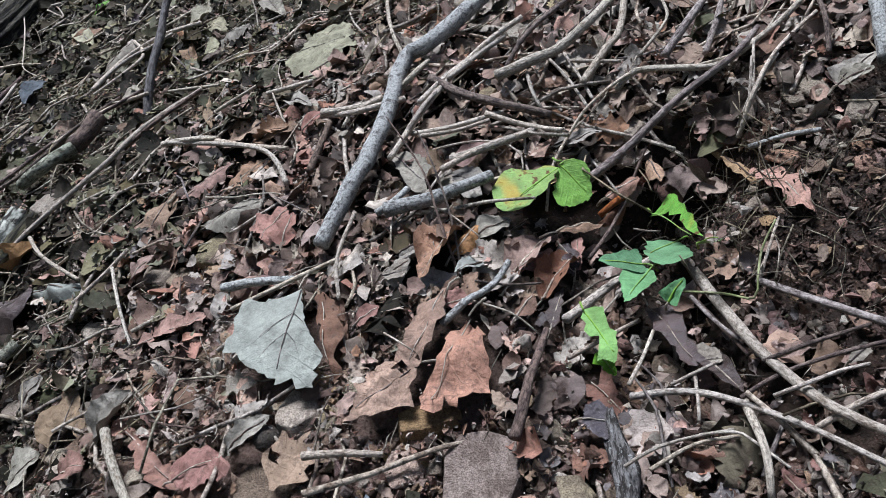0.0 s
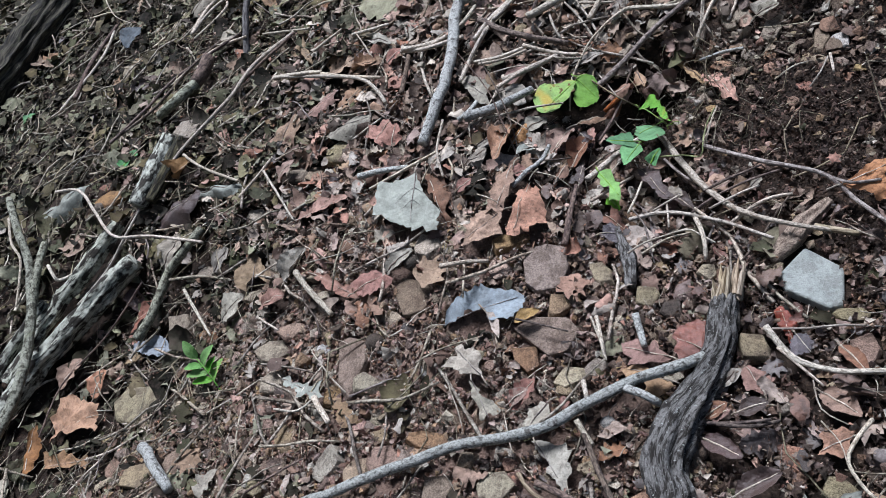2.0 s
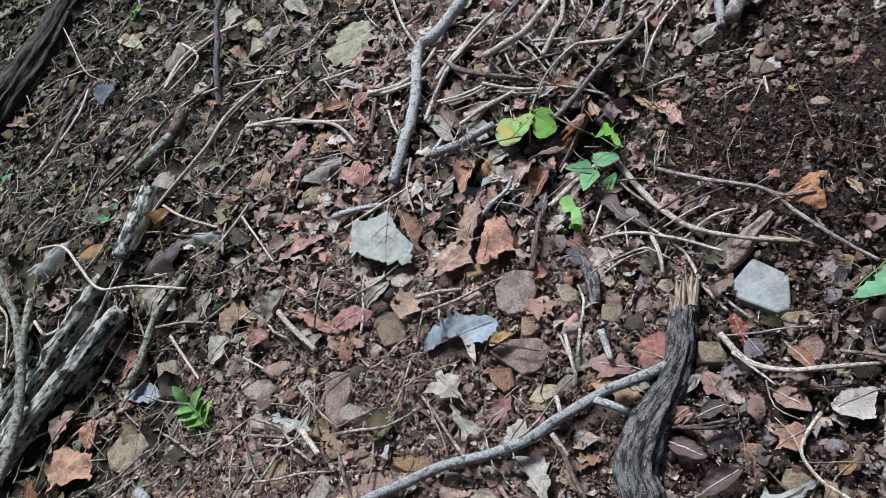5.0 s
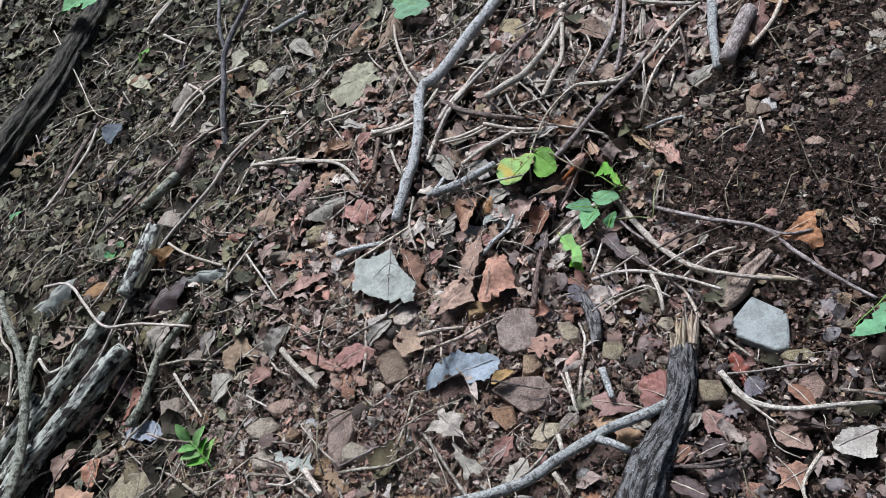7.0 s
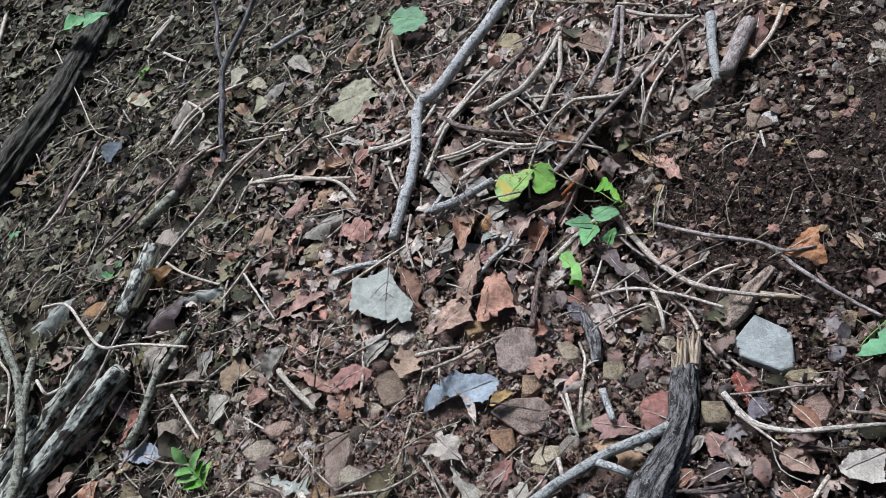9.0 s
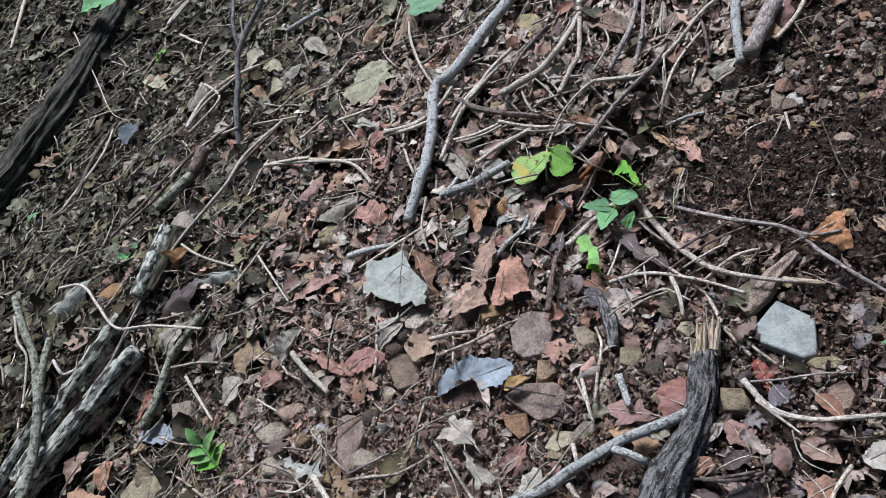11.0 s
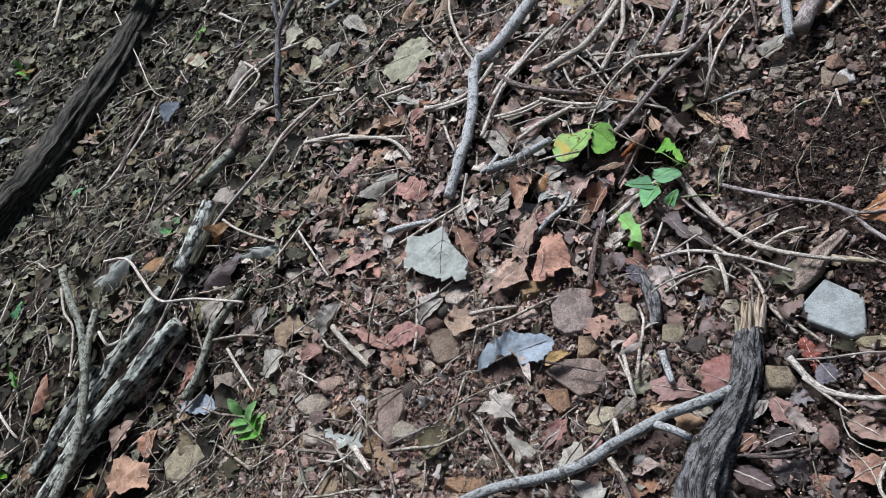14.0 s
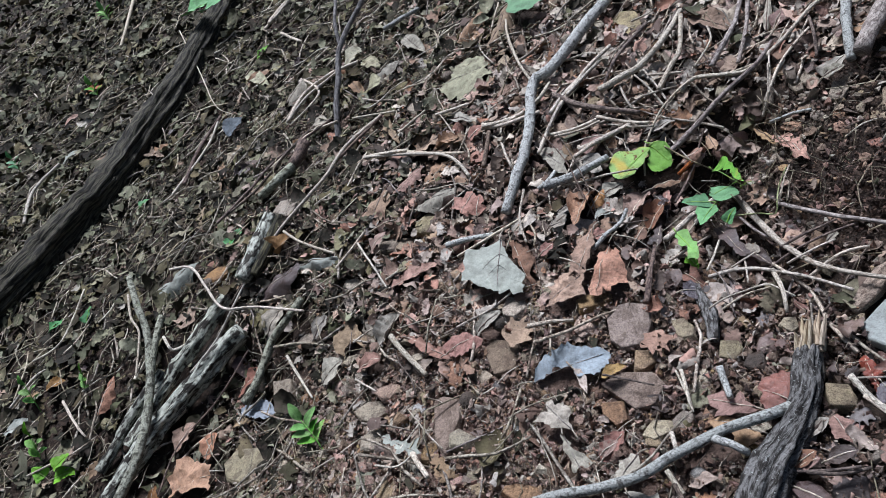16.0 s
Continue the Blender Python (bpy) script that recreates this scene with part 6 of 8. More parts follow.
stick("twig", "long fine root on the soil", [("brown", [(0.402, 0.045, 0.048), (0.411, 0.041, 0.047), (0.435, 0.050, 0.046), (0.458, 0.047, 0.050)], [0.0009, 0.0008, 0.0007, 0.0007])])
stick("twig", "fine root on the soil", [("tan", [(0.293, 0.107, 0.039), (0.310, 0.105, 0.050), (0.329, 0.111, 0.043)], [0.0008, 0.0008, 0.0008])])
stick("stick", "grey-tan stick on leaf litter", [("tan", [(0.076, 0.359, 0.059), (0.112, 0.369, 0.057), (0.137, 0.377, 0.054), (0.166, 0.388, 0.062), (0.193, 0.416, 0.061), (0.226, 0.463, 0.055)], [0.0054, 0.0051, 0.0048, 0.0045, 0.0043, 0.0040])])
stick("stick", "pale tan stick on leaf litter", [("tan", [(0.147, 0.320, 0.046), (0.176, 0.352, 0.052), (0.195, 0.374, 0.054), (0.221, 0.441, 0.062)], [0.0038, 0.0036, 0.0035, 0.0034])])
stick("stick", "tan dry stick on leaf litter", [("tan", [(0.032, 0.377, 0.063), (0.065, 0.406, 0.061), (0.094, 0.428, 0.059)], [0.0028, 0.0026, 0.0025])])
stick("stick", "tan dry stick on leaf litter", [("tan", [(-0.100, 0.402, 0.060), (-0.068, 0.383, 0.061), (-0.034, 0.381, 0.065)], [0.0035, 0.0031, 0.0028])])
stick("stick", "tan dry stick on leaf litter", [("tan", [(-0.027, 0.305, 0.052), (-0.001, 0.332, 0.063), (0.019, 0.370, 0.059)], [0.0026, 0.0025, 0.0024])])
stick("stick", "tan dry stick on leaf litter", [("tan", [(-0.012, 0.322, 0.052), (0.014, 0.304, 0.058), (0.038, 0.303, 0.056), (0.072, 0.320, 0.044)], [0.0024, 0.0023, 0.0023, 0.0023])])
stick("stick", "grey-tan stick on leaf litter", [("tan", [(0.020, 0.266, 0.049), (0.056, 0.269, 0.048), (0.094, 0.291, 0.034)], [0.0040, 0.0037, 0.0035])])
stick("stick", "dark rotten stick on leaf litter", [("brown", [(0.015, 0.396, 0.059), (0.043, 0.348, 0.059), (0.075, 0.317, 0.054), (0.113, 0.305, 0.035)], [0.0046, 0.0042, 0.0038, 0.0035])])
stick("stick", "pale stick on leaf litter", [("tan", [(0.058, 0.313, 0.053), (0.081, 0.300, 0.042), (0.104, 0.286, 0.035), (0.119, 0.280, 0.032)], [0.0026, 0.0025, 0.0024, 0.0023])])
stick("twig", "thin pale twig on leaf litter", [("tan", [(0.127, 0.364, 0.054), (0.137, 0.337, 0.044), (0.144, 0.299, 0.035)], [0.0015, 0.0015, 0.0014])])
stick("twig", "thin pale twig on leaf litter", [("tan", [(0.141, 0.368, 0.053), (0.147, 0.336, 0.044), (0.150, 0.302, 0.039)], [0.0015, 0.0015, 0.0014])])
stick("twig", "tan twig on leaf litter", [("tan", [(0.104, 0.365, 0.048), (0.103, 0.329, 0.051), (0.106, 0.311, 0.040)], [0.0018, 0.0018, 0.0017])])
stick("twig", "pale twig on leaf litter", [("tan", [(0.144, 0.353, 0.052), (0.166, 0.340, 0.050), (0.185, 0.337, 0.044)], [0.0018, 0.0018, 0.0017])])
stick("twig", "tan stub of twig", [("tan", [(-0.018, 0.394, 0.060), (-0.001, 0.396, 0.069), (0.015, 0.427, 0.062)], [0.0031, 0.0028, 0.0025])])
stick("twig", "thin brown twig on leaf litter", [("brown", [(-0.025, 0.660, 0.058), (-0.023, 0.535, 0.071), (-0.008, 0.470, 0.068)], [0.0018, 0.0015, 0.0013])])
stick("twig", "green-brown vine over the fallen log", [("tan", [(-0.983, 1.644, 0.027), (-0.865, 1.353, 0.034), (-0.810, 1.208, 0.026), (-0.760, 1.072, 0.023)], [0.0016, 0.0014, 0.0013, 0.0013]), ("tan", [(-0.760, 1.072, 0.023), (-0.715, 0.980, 0.031), (-0.678, 0.940, 0.022)], [0.0012, 0.0010, 0.0009])])
stick("stick", "pale bent twig on leaf litter", [("tan", [(-0.503, 0.760, 0.033), (-0.471, 0.836, 0.032), (-0.401, 0.848, 0.041), (-0.334, 0.840, 0.041)], [0.0035, 0.0034, 0.0033, 0.0032])])
stick("stick", "tan twig on leaf litter", [("tan", [(-0.521, 0.625, 0.032), (-0.464, 0.662, 0.034), (-0.422, 0.669, 0.035), (-0.376, 0.650, 0.043)], [0.0028, 0.0027, 0.0026, 0.0025])])
stick("stick", "pale twig on leaf litter", [("tan", [(-0.619, 1.279, 0.034), (-0.577, 1.322, 0.038), (-0.540, 1.359, 0.043)], [0.0038, 0.0036, 0.0034])])
stick("stick", "grey stick piece on leaf litter", [("grey", [(-0.267, 0.915, 0.043), (-0.217, 0.903, 0.052), (-0.186, 0.926, 0.043)], [0.0056, 0.0049, 0.0042])])
stick("stick", "pale twig on leaf litter", [("tan", [(-0.556, 1.186, 0.038), (-0.495, 1.100, 0.031)], [0.0031, 0.0025])])
stick("stick", "tan twig on leaf litter", [("tan", [(-0.472, 0.821, 0.029), (-0.416, 0.834, 0.037), (-0.383, 0.844, 0.040)], [0.0022, 0.0023, 0.0023])])
stick("stick", "tan twig on leaf litter", [("tan", [(-0.306, 0.494, 0.041), (-0.254, 0.450, 0.054), (-0.230, 0.439, 0.054)], [0.0022, 0.0020, 0.0018])])
stick("stick", "tan twig on leaf litter", [("tan", [(-0.240, 0.497, 0.056), (-0.190, 0.518, 0.059)], [0.0022, 0.0019])])
stick("twig", "brown twig on leaf litter", [("brown", [(-0.391, 0.529, 0.033), (-0.332, 0.543, 0.049), (-0.277, 0.580, 0.051)], [0.0027, 0.0025, 0.0024])])
stick("stick", "grey stub of wood", [("grey", [(0.073, -0.111, 0.032), (0.072, -0.124, 0.028), (0.071, -0.145, 0.029)], [0.0037, 0.0034, 0.0030])])
stick("twig", "tan stick piece on leaf litter", [("tan", [(0.038, -0.098, 0.028), (0.036, -0.134, 0.036), (0.034, -0.145, 0.027)], [0.0020, 0.0019, 0.0017])])
stick("twig", "dark thin twig on a stone", [("brown", [(-0.037, -0.076, 0.034), (-0.013, -0.090, 0.030), (0.009, -0.107, 0.032)], [0.0012, 0.0010, 0.0009])])
stick("twig", "dark stick on leaf litter", [("brown", [(0.097, -0.229, 0.025), (0.117, -0.239, 0.033), (0.143, -0.244, 0.033)], [0.0015, 0.0014, 0.0013])])
stick("stick", "brown stick on leaf litter", [("tan", [(-0.006, -0.195, 0.030), (-0.003, -0.207, 0.026), (0.001, -0.220, 0.027)], [0.0025, 0.0025, 0.0024])])
stick("stick", "short stick under the branch", [("tan", [(0.009, -0.159, 0.026), (0.008, -0.179, 0.032)], [0.0024, 0.0021])])
cut_leaf("pale", (-0.111, 0.161, 0.059), -1.79, 0.081, 4, ((0.09, -0.13), (0.11, -0.30), (0.11, -0.61), (0.36, -0.59), (0.68, -0.60), (0.87, -0.26), (1.02, 0.04), (1.14, 0.40), (1.02, 0.47), (0.97, 0.41), (0.84, 0.46), (0.55, 0.25), (0.31, 0.12), (-0.01, -0.01)), crinkle=0.02, cup=0.05, vein=True, label="large pale grey leaf lying face down, dark midrib and side veins")
cut_leaf("blue", (-0.116, -0.042, 0.027), 0.02, 0.093, -2, ((0.07, -0.03), (0.18, 0.03), (0.32, 0.07), (0.46, 0.02), (0.53, -0.08), (0.54, -0.21), (0.67, -0.27), (0.82, -0.29), (0.92, -0.15), (1.00, 0.00), (0.79, 0.12), (0.56, 0.25), (0.31, 0.26), (0.08, 0.17), (-0.01, -0.01)), crinkle=0.02, cup=0.25, bend=0.2, rib=0.012, label="blue-grey ribbed leaf with a bitten edge")
cut_leaf("olive", (-0.161, 0.575, 0.060), -0.03, 0.091, -3, ((0.10, -0.40), (0.43, -0.72), (0.70, -0.80), (0.85, -0.37), (0.99, -0.35), (0.92, 0.32), (0.62, 0.54), (0.32, 0.52), (0.27, 0.09), (0.13, 0.06), (-0.05, 0.04)), crinkle=0.04, cup=-0.1, label="large flat grey-tan leaf beside the branch")
cut_leaf("lime", (0.106, 0.245, 0.032), -2.39, 0.067, -8, ((0.03, -0.13), (0.26, -0.18), (0.40, -0.44), (0.69, -0.38), (0.93, -0.20), (0.95, 0.01), (0.86, 0.20), (0.59, 0.22), (0.33, 0.14), (0.02, 0.02)), crinkle=0.03, cup=0.15, fresh=True, label="yellow-green leaf with brown spots and a yellow edge")
cut_leaf("green", (0.106, 0.245, 0.032), -1.02, 0.036, 33, ((0.40, -0.60), (0.73, -0.80), (0.90, -0.48), (1.00, 0.00), (0.71, 0.21), (0.46, 0.43), (0.10, 0.32), (0.00, 0.00)), crinkle=0.03, cup=0.2, fresh=True, label="bright green leaf beside a yellowing one")
cut_leaf("lime", (0.163, 0.196, -0.004), -1.36, 0.082, -23, ((0.16, 0.03), (0.22, 0.10), (0.78, 0.02), (0.95, 0.04), (0.14, 0.21), (-0.02, 0.20), (0.00, 0.12), (0.03, -0.03)), crinkle=0.04, cup=0.3, fresh=True, label="bright green vine leaf over the root hollow")
cut_leaf("mint", (0.181, 0.180, -0.026), -2.33, 0.058, -31, ((0.11, 0.06), (0.25, -0.09), (0.56, -0.18), (0.90, -0.02), (1.12, 0.23), (1.13, 0.51), (1.00, 0.60)), crinkle=0.03, cup=0.2, fresh=True, label="mint green vine leaf in the hollow")
cut_leaf("mint", (0.144, 0.131, 0.006), 2.88, 0.034, -16, ((-0.01, 0.27), (0.15, -0.32), (0.55, -0.24), (0.99, -0.06), (0.72, 0.14), (0.38, 0.28)), crinkle=0.03, cup=0.2, fresh=True, label="mint green vine leaf in the hollow")
cut_leaf("mint", (0.146, 0.128, 0.006), -2.28, 0.038, -11, ((0.04, 0.03), (0.11, -0.25), (0.49, -0.37), (0.82, -0.15), (1.04, 0.07), (0.65, 0.21), (0.35, 0.27)), crinkle=0.03, cup=0.2, fresh=True, label="mint green vine leaf in the hollow")
cut_leaf("green", (0.177, 0.112, 0.032), -0.91, 0.023, -38, ((0.00, 0.00), (0.72, -0.50), (1.28, -0.72), (0.99, 0.06), (1.04, -0.31), (0.52, -0.18)), crinkle=0.03, cup=0.3, fresh=True, label="small green vine leaf over the root hollow")
cut_leaf("green", (0.090, 0.095, 0.018), -1.32, 0.049, -1, ((0.43, -0.15), (0.52, -0.03), (0.85, -0.24), (0.84, -0.11), (0.98, -0.06), (0.62, 0.18), (0.45, 0.16), (0.16, 0.21), (0.04, 0.14), (-0.05, -0.01)), crinkle=0.05, cup=0.2, fresh=True, rough=0.06, label="bright green toothed leaf among twigs")
cut_leaf("mint", (0.324, -0.168, 0.064), -2.73, 0.048, 2, ((0.10, 0.07), (0.24, 0.03), (0.49, 0.08), (0.62, 0.03), (0.80, 0.02), (1.00, -0.00), (0.88, 0.19), (0.78, 0.34), (0.65, 0.45)), crinkle=0.03, cup=0.2, fresh=True, rough=0.1, label="fresh green toothed leaf on bare soil")
cut_leaf("mint", (-0.005, 0.725, 0.084), -0.99, 0.092, -3, ((0.22, -0.20), (0.42, -0.27), (0.63, -0.49), (0.88, -0.52), (0.84, -0.35), (1.03, -0.28), (0.92, -0.09), (0.99, 0.03), (0.68, 0.19), (0.39, 0.30), (0.27, 0.21), (-0.03, 0.25), (-0.14, 0.09)), crinkle=0.03, cup=0.15, fresh=True, label="fresh green lobed leaf")
cut_leaf("orange", (0.285, -0.054, 0.049), 0.07, 0.045, -2, ((0.12, -0.14), (0.33, -0.31), (0.45, -0.52), (0.67, -0.64), (0.79, -0.43), (0.86, -0.08), (1.01, 0.11), (0.81, 0.19), (0.56, 0.14), (0.29, 0.05), (0.00, 0.04)), crinkle=0.06, cup=-0.25, bend=-0.2, tx=12, label="orange-tan folded leaf propped on bare soil")
cut_leaf("tan", (-0.383, 0.140, -0.018), 1.36, 0.057, -11, ((0.38, 0.08), (0.40, -0.11), (0.16, -0.41), (0.07, -0.68), (0.33, -0.54), (0.72, -0.19), (1.02, -0.01), (1.02, 0.22), (0.79, 0.24), (0.69, 0.47), (0.47, 0.48), (0.19, 0.43), (0.05, 0.19)), crinkle=0.05, cup=0.2, label="tan three-lobed leaf on gravel")
cut_leaf("blue", (-0.515, 0.122, -0.054), 2.76, 0.101, 3, ((0.00, -0.00), (0.24, -0.03), (0.33, -0.08), (0.48, -0.21), (0.69, -0.09), (0.86, -0.09), (1.01, -0.03), (0.89, 0.09), (0.62, 0.12), (0.30, 0.14), (0.15, 0.06)), crinkle=0.02, cup=0.25, rib=0.012, label="pale blue-grey ribbed leaf")
cut_leaf("brown", (0.002, 0.116, 0.055), -2.07, 0.067, -2, ((-0.01, -0.14), (0.19, -0.25), (0.41, -0.35), (0.67, -0.23), (1.01, -0.21), (0.94, -0.08), (1.00, 0.03), (0.96, 0.13), (0.75, 0.12), (0.50, 0.14), (0.18, 0.11), (-0.06, -0.02)), crinkle=0.08, cup=-0.35, holes=0.3, label="brown crumpled leaf eaten into holes, propped on the litter")
cut_leaf("brown", (0.016, 0.094, 0.047), -2.03, 0.079, -2, ((0.29, -0.10), (0.55, -0.11), (0.82, -0.15), (0.97, -0.07), (1.00, 0.03), (0.85, 0.07), (0.89, 0.23), (0.73, 0.29), (0.67, 0.40), (0.56, 0.33), (0.39, 0.30), (0.15, 0.16), (0.03, -0.03)), crinkle=0.08, cup=-0.25, bend=0.2, label="large brown toothed leaf hanging over the litter")
cut_leaf("tan", (-0.023, 0.060, 0.050), -2.72, 0.054, 0, ((0.17, -0.12), (0.24, -0.37), (0.47, -0.36), (0.77, -0.38), (0.81, -0.10), (1.10, 0.08), (0.90, 0.15), (0.70, 0.30), (0.53, 0.31), (0.30, 0.44), (0.22, 0.21), (-0.02, 0.05)), crinkle=0.08, cup=-0.2, holes=0.4, label="tan torn leaf eaten into holes among brown leaves")
cut_leaf("rust", (-0.101, 0.165, 0.048), -1.42, 0.087, 2, ((0.22, -0.06), (0.47, -0.05), (0.70, -0.01), (0.86, -0.01), (1.04, -0.02), (0.99, 0.06), (0.80, 0.07), (0.64, 0.16), (0.40, 0.17), (0.15, 0.13), (0.00, 0.00)), crinkle=0.07, cup=-0.2, label="rust-orange torn leaf under the pale grey leaf")
cut_leaf("pink", (-0.295, 0.202, 0.018), -0.11, 0.085, -12, ((0.18, -0.04), (0.41, -0.10), (0.59, -0.11), (0.84, -0.11), (0.99, -0.11), (1.02, 0.01), (0.72, 0.11), (0.48, 0.18), (0.29, 0.11), (0.08, 0.11), (-0.03, -0.02)), crinkle=0.05, cup=0.25, label="pinkish-brown curled oak leaf on the litter")
cut_leaf("pink", (-0.285, 0.113, 0.013), -0.82, 0.104, -7, ((0.36, -0.04), (0.59, -0.10), (0.75, -0.10), (0.95, -0.07), (1.04, 0.00), (0.86, 0.04), (0.69, 0.04), (0.51, 0.05), (0.23, 0.05), (-0.01, -0.00)), crinkle=0.05, cup=0.4, bend=0.2, label="pinkish-red long curled leaf")
cut_leaf("pink", (-0.215, 0.038, 0.029), 0.10, 0.050, -12, ((0.10, -0.15), (0.41, -0.34), (0.65, -0.30), (0.96, -0.42), (1.07, -0.27), (0.86, 0.03), (0.54, 0.39), (0.22, 0.38), (-0.09, 0.35)), crinkle=0.06, cup=-0.15, label="pinkish-orange broad leaf on leaf litter")
cut_leaf("rust", (0.123, -0.170, 0.033), 2.30, 0.038, 2, ((0.00, -0.04), (0.30, -0.30), (0.48, -0.78), (0.74, -0.73), (0.90, -0.59), (1.01, -0.26), (1.04, 0.00), (0.84, 0.10), (0.81, 0.31), (0.58, 0.45), (0.32, 0.40), (0.12, 0.18)), crinkle=0.06, cup=-0.2, gloss=True, label="wet reddish-brown lobed leaf leaning on the broken branch")
cut_leaf("pink", (0.089, -0.158, 0.028), 2.59, 0.046, -0, ((-0.05, 0.04), (0.17, -0.10), (0.38, -0.28), (0.47, -0.10), (0.63, -0.28), (0.83, -0.18), (1.00, -0.08), (0.89, 0.14), (0.71, 0.18), (0.73, 0.40), (0.48, 0.30), (0.24, 0.20)), crinkle=0.05, label="dull pink lobed leaf beside the broken branch")
cut_leaf("orange", (0.084, -0.180, 0.025), 2.52, 0.047, 0, ((-0.08, 0.08), (0.14, 0.02), (0.35, -0.09), (0.61, -0.15), (0.84, -0.11), (1.02, 0.04), (0.86, 0.16), (0.62, 0.13), (0.45, 0.22), (0.46, 0.38), (0.27, 0.40), (0.08, 0.26)), crinkle=0.06, cup=-0.2, label="orange-pink torn leaf under the branch")
cut_leaf("grey", (-0.085, -0.117, 0.028), 2.09, 0.048, -3, ((-0.03, -0.01), (0.17, -0.07), (0.29, -0.28), (0.59, -0.29), (0.66, -0.14), (0.89, -0.20), (0.92, -0.02), (0.73, 0.06), (0.82, 0.27), (0.69, 0.46), (0.56, 0.32), (0.30, 0.28), (0.18, 0.11)), crinkle=0.05, cup=0.2, label="pale grey oak leaf")
cut_leaf("grey", (-0.095, -0.120, 0.029), -1.35, 0.049, 3, ((0.35, -0.12), (0.63, -0.08), (0.81, -0.21), (0.89, -0.10), (0.81, 0.00), (0.91, 0.15), (0.81, 0.27), (0.59, 0.22), (0.47, 0.04), (0.20, 0.04), (-0.03, -0.04)), crinkle=0.06, cup=-0.4, label="grey curled leaf on leaf litter")
cut_leaf("grey", (-0.028, -0.164, 0.025), -2.50, 0.035, 3, ((0.03, 0.05), (0.10, -0.15), (0.33, -0.14), (0.45, -0.30), (0.66, -0.17), (0.81, -0.21), (0.98, 0.02), (0.83, 0.20), (0.76, 0.39), (0.47, 0.29), (0.26, 0.30)), crinkle=0.04, label="greyish-pink oak leaf on leaf litter")
cut_leaf("grey", (-0.049, -0.197, 0.021), -1.24, 0.052, 1, ((0.22, -0.06), (0.44, 0.03), (0.58, -0.10), (0.76, -0.06), (0.97, -0.07), (1.06, 0.04), (0.87, 0.11), (0.81, 0.29), (0.63, 0.29), (0.54, 0.44), (0.35, 0.43), (0.28, 0.27), (0.08, 0.16), (-0.06, -0.04)), crinkle=0.05, holes=0.2, label="grey-tan lobed leaf beneath the branch")
cut_leaf("pale", (-0.323, -0.024, 0.001), -0.71, 0.071, -9, ((0.19, -0.08), (0.41, -0.06), (0.58, -0.14), (0.72, -0.07), (0.93, -0.11), (1.07, 0.00), (0.91, 0.06), (0.88, 0.19), (0.68, 0.08), (0.45, 0.08), (0.27, 0.03), (0.14, 0.08), (-0.04, 0.02)), crinkle=0.05, label="pale grey torn oak leaf")
cut_leaf("orange", (-0.645, 0.067, -0.060), -3.01, 0.076, -4, ((0.32, -0.36), (0.51, -0.56), (0.75, -0.55), (0.84, -0.37), (1.03, -0.31), (0.97, -0.06), (1.01, 0.19), (0.88, 0.20), (0.72, 0.13), (0.62, 0.25), (0.42, 0.24), (0.23, 0.29), (0.01, 0.39), (0.12, 0.04), (0.03, -0.16)), crinkle=0.06, cup=0.2, bend=0.2, label="large orange-brown lobed leaf")
cut_leaf("brown", (-0.656, 0.004, -0.069), 3.04, 0.072, -4, ((0.02, -0.05), (0.23, -0.03), (0.55, -0.22), (0.75, -0.18), (1.03, -0.26), (0.98, 0.09), (0.79, 0.05), (0.46, 0.10), (0.21, 0.09), (-0.03, 0.21)), crinkle=0.05, cup=0.3, label="pinkish-brown leaf on leaf litter")
cut_leaf("rust", (-0.566, 0.213, -0.042), -2.63, 0.053, 12, ((-0.01, -0.10), (0.25, -0.29), (0.50, -0.15), (0.76, 0.00), (1.13, 0.04), (0.91, 0.27), (0.59, 0.39), (0.32, 0.34), (0.09, 0.19)), crinkle=0.05, cup=0.4, label="rust-brown folded leaf on leaf litter")
cut_leaf("grey", (0.258, -0.261, 0.034), -3.09, 0.036, 2, ((-0.06, -0.08), (0.24, -0.18), (0.60, -0.28), (0.91, -0.19), (1.02, -0.06), (0.96, 0.20), (0.74, 0.38), (0.64, 0.55), (0.40, 0.62)), crinkle=0.02, cup=0.15, rib=0.012, label="grey ribbed toothed leaf on leaf litter")
cut_leaf("pale", (0.119, -0.322, 0.028), 0.18, 0.061, -2, ((0.14, -0.06), (0.35, -0.01), (0.53, -0.03), (0.75, -0.09), (0.99, -0.06), (1.05, 0.02), (0.84, 0.03), (0.63, 0.07), (0.46, 0.15), (0.49, 0.31), (0.35, 0.19), (0.14, 0.12), (-0.03, 0.02)), crinkle=0.06, cup=-0.4, label="pale greenish-grey folded leaf")
cut_leaf("tan", (0.193, -0.314, 0.024), -2.41, 0.040, 2, ((0.37, -0.03), (0.63, -0.04), (0.81, -0.10), (0.96, 0.03), (0.90, 0.22), (0.64, 0.26), (0.41, 0.16), (0.18, 0.17), (-0.00, 0.07), (0.01, -0.14)), crinkle=0.07, cup=0.4, label="tan-brown curled leaf on leaf litter")
cut_leaf("pink", (0.149, -0.214, 0.026), 1.74, 0.029, 0, ((0.19, -0.48), (0.41, -0.42), (0.69, -0.22), (0.92, -0.09), (0.93, 0.18), (0.57, 0.32), (0.21, 0.41), (0.17, 0.21), (-0.06, 0.05), (0.04, -0.15)), crinkle=0.06, label="pinkish-brown broad leaf on leaf litter")
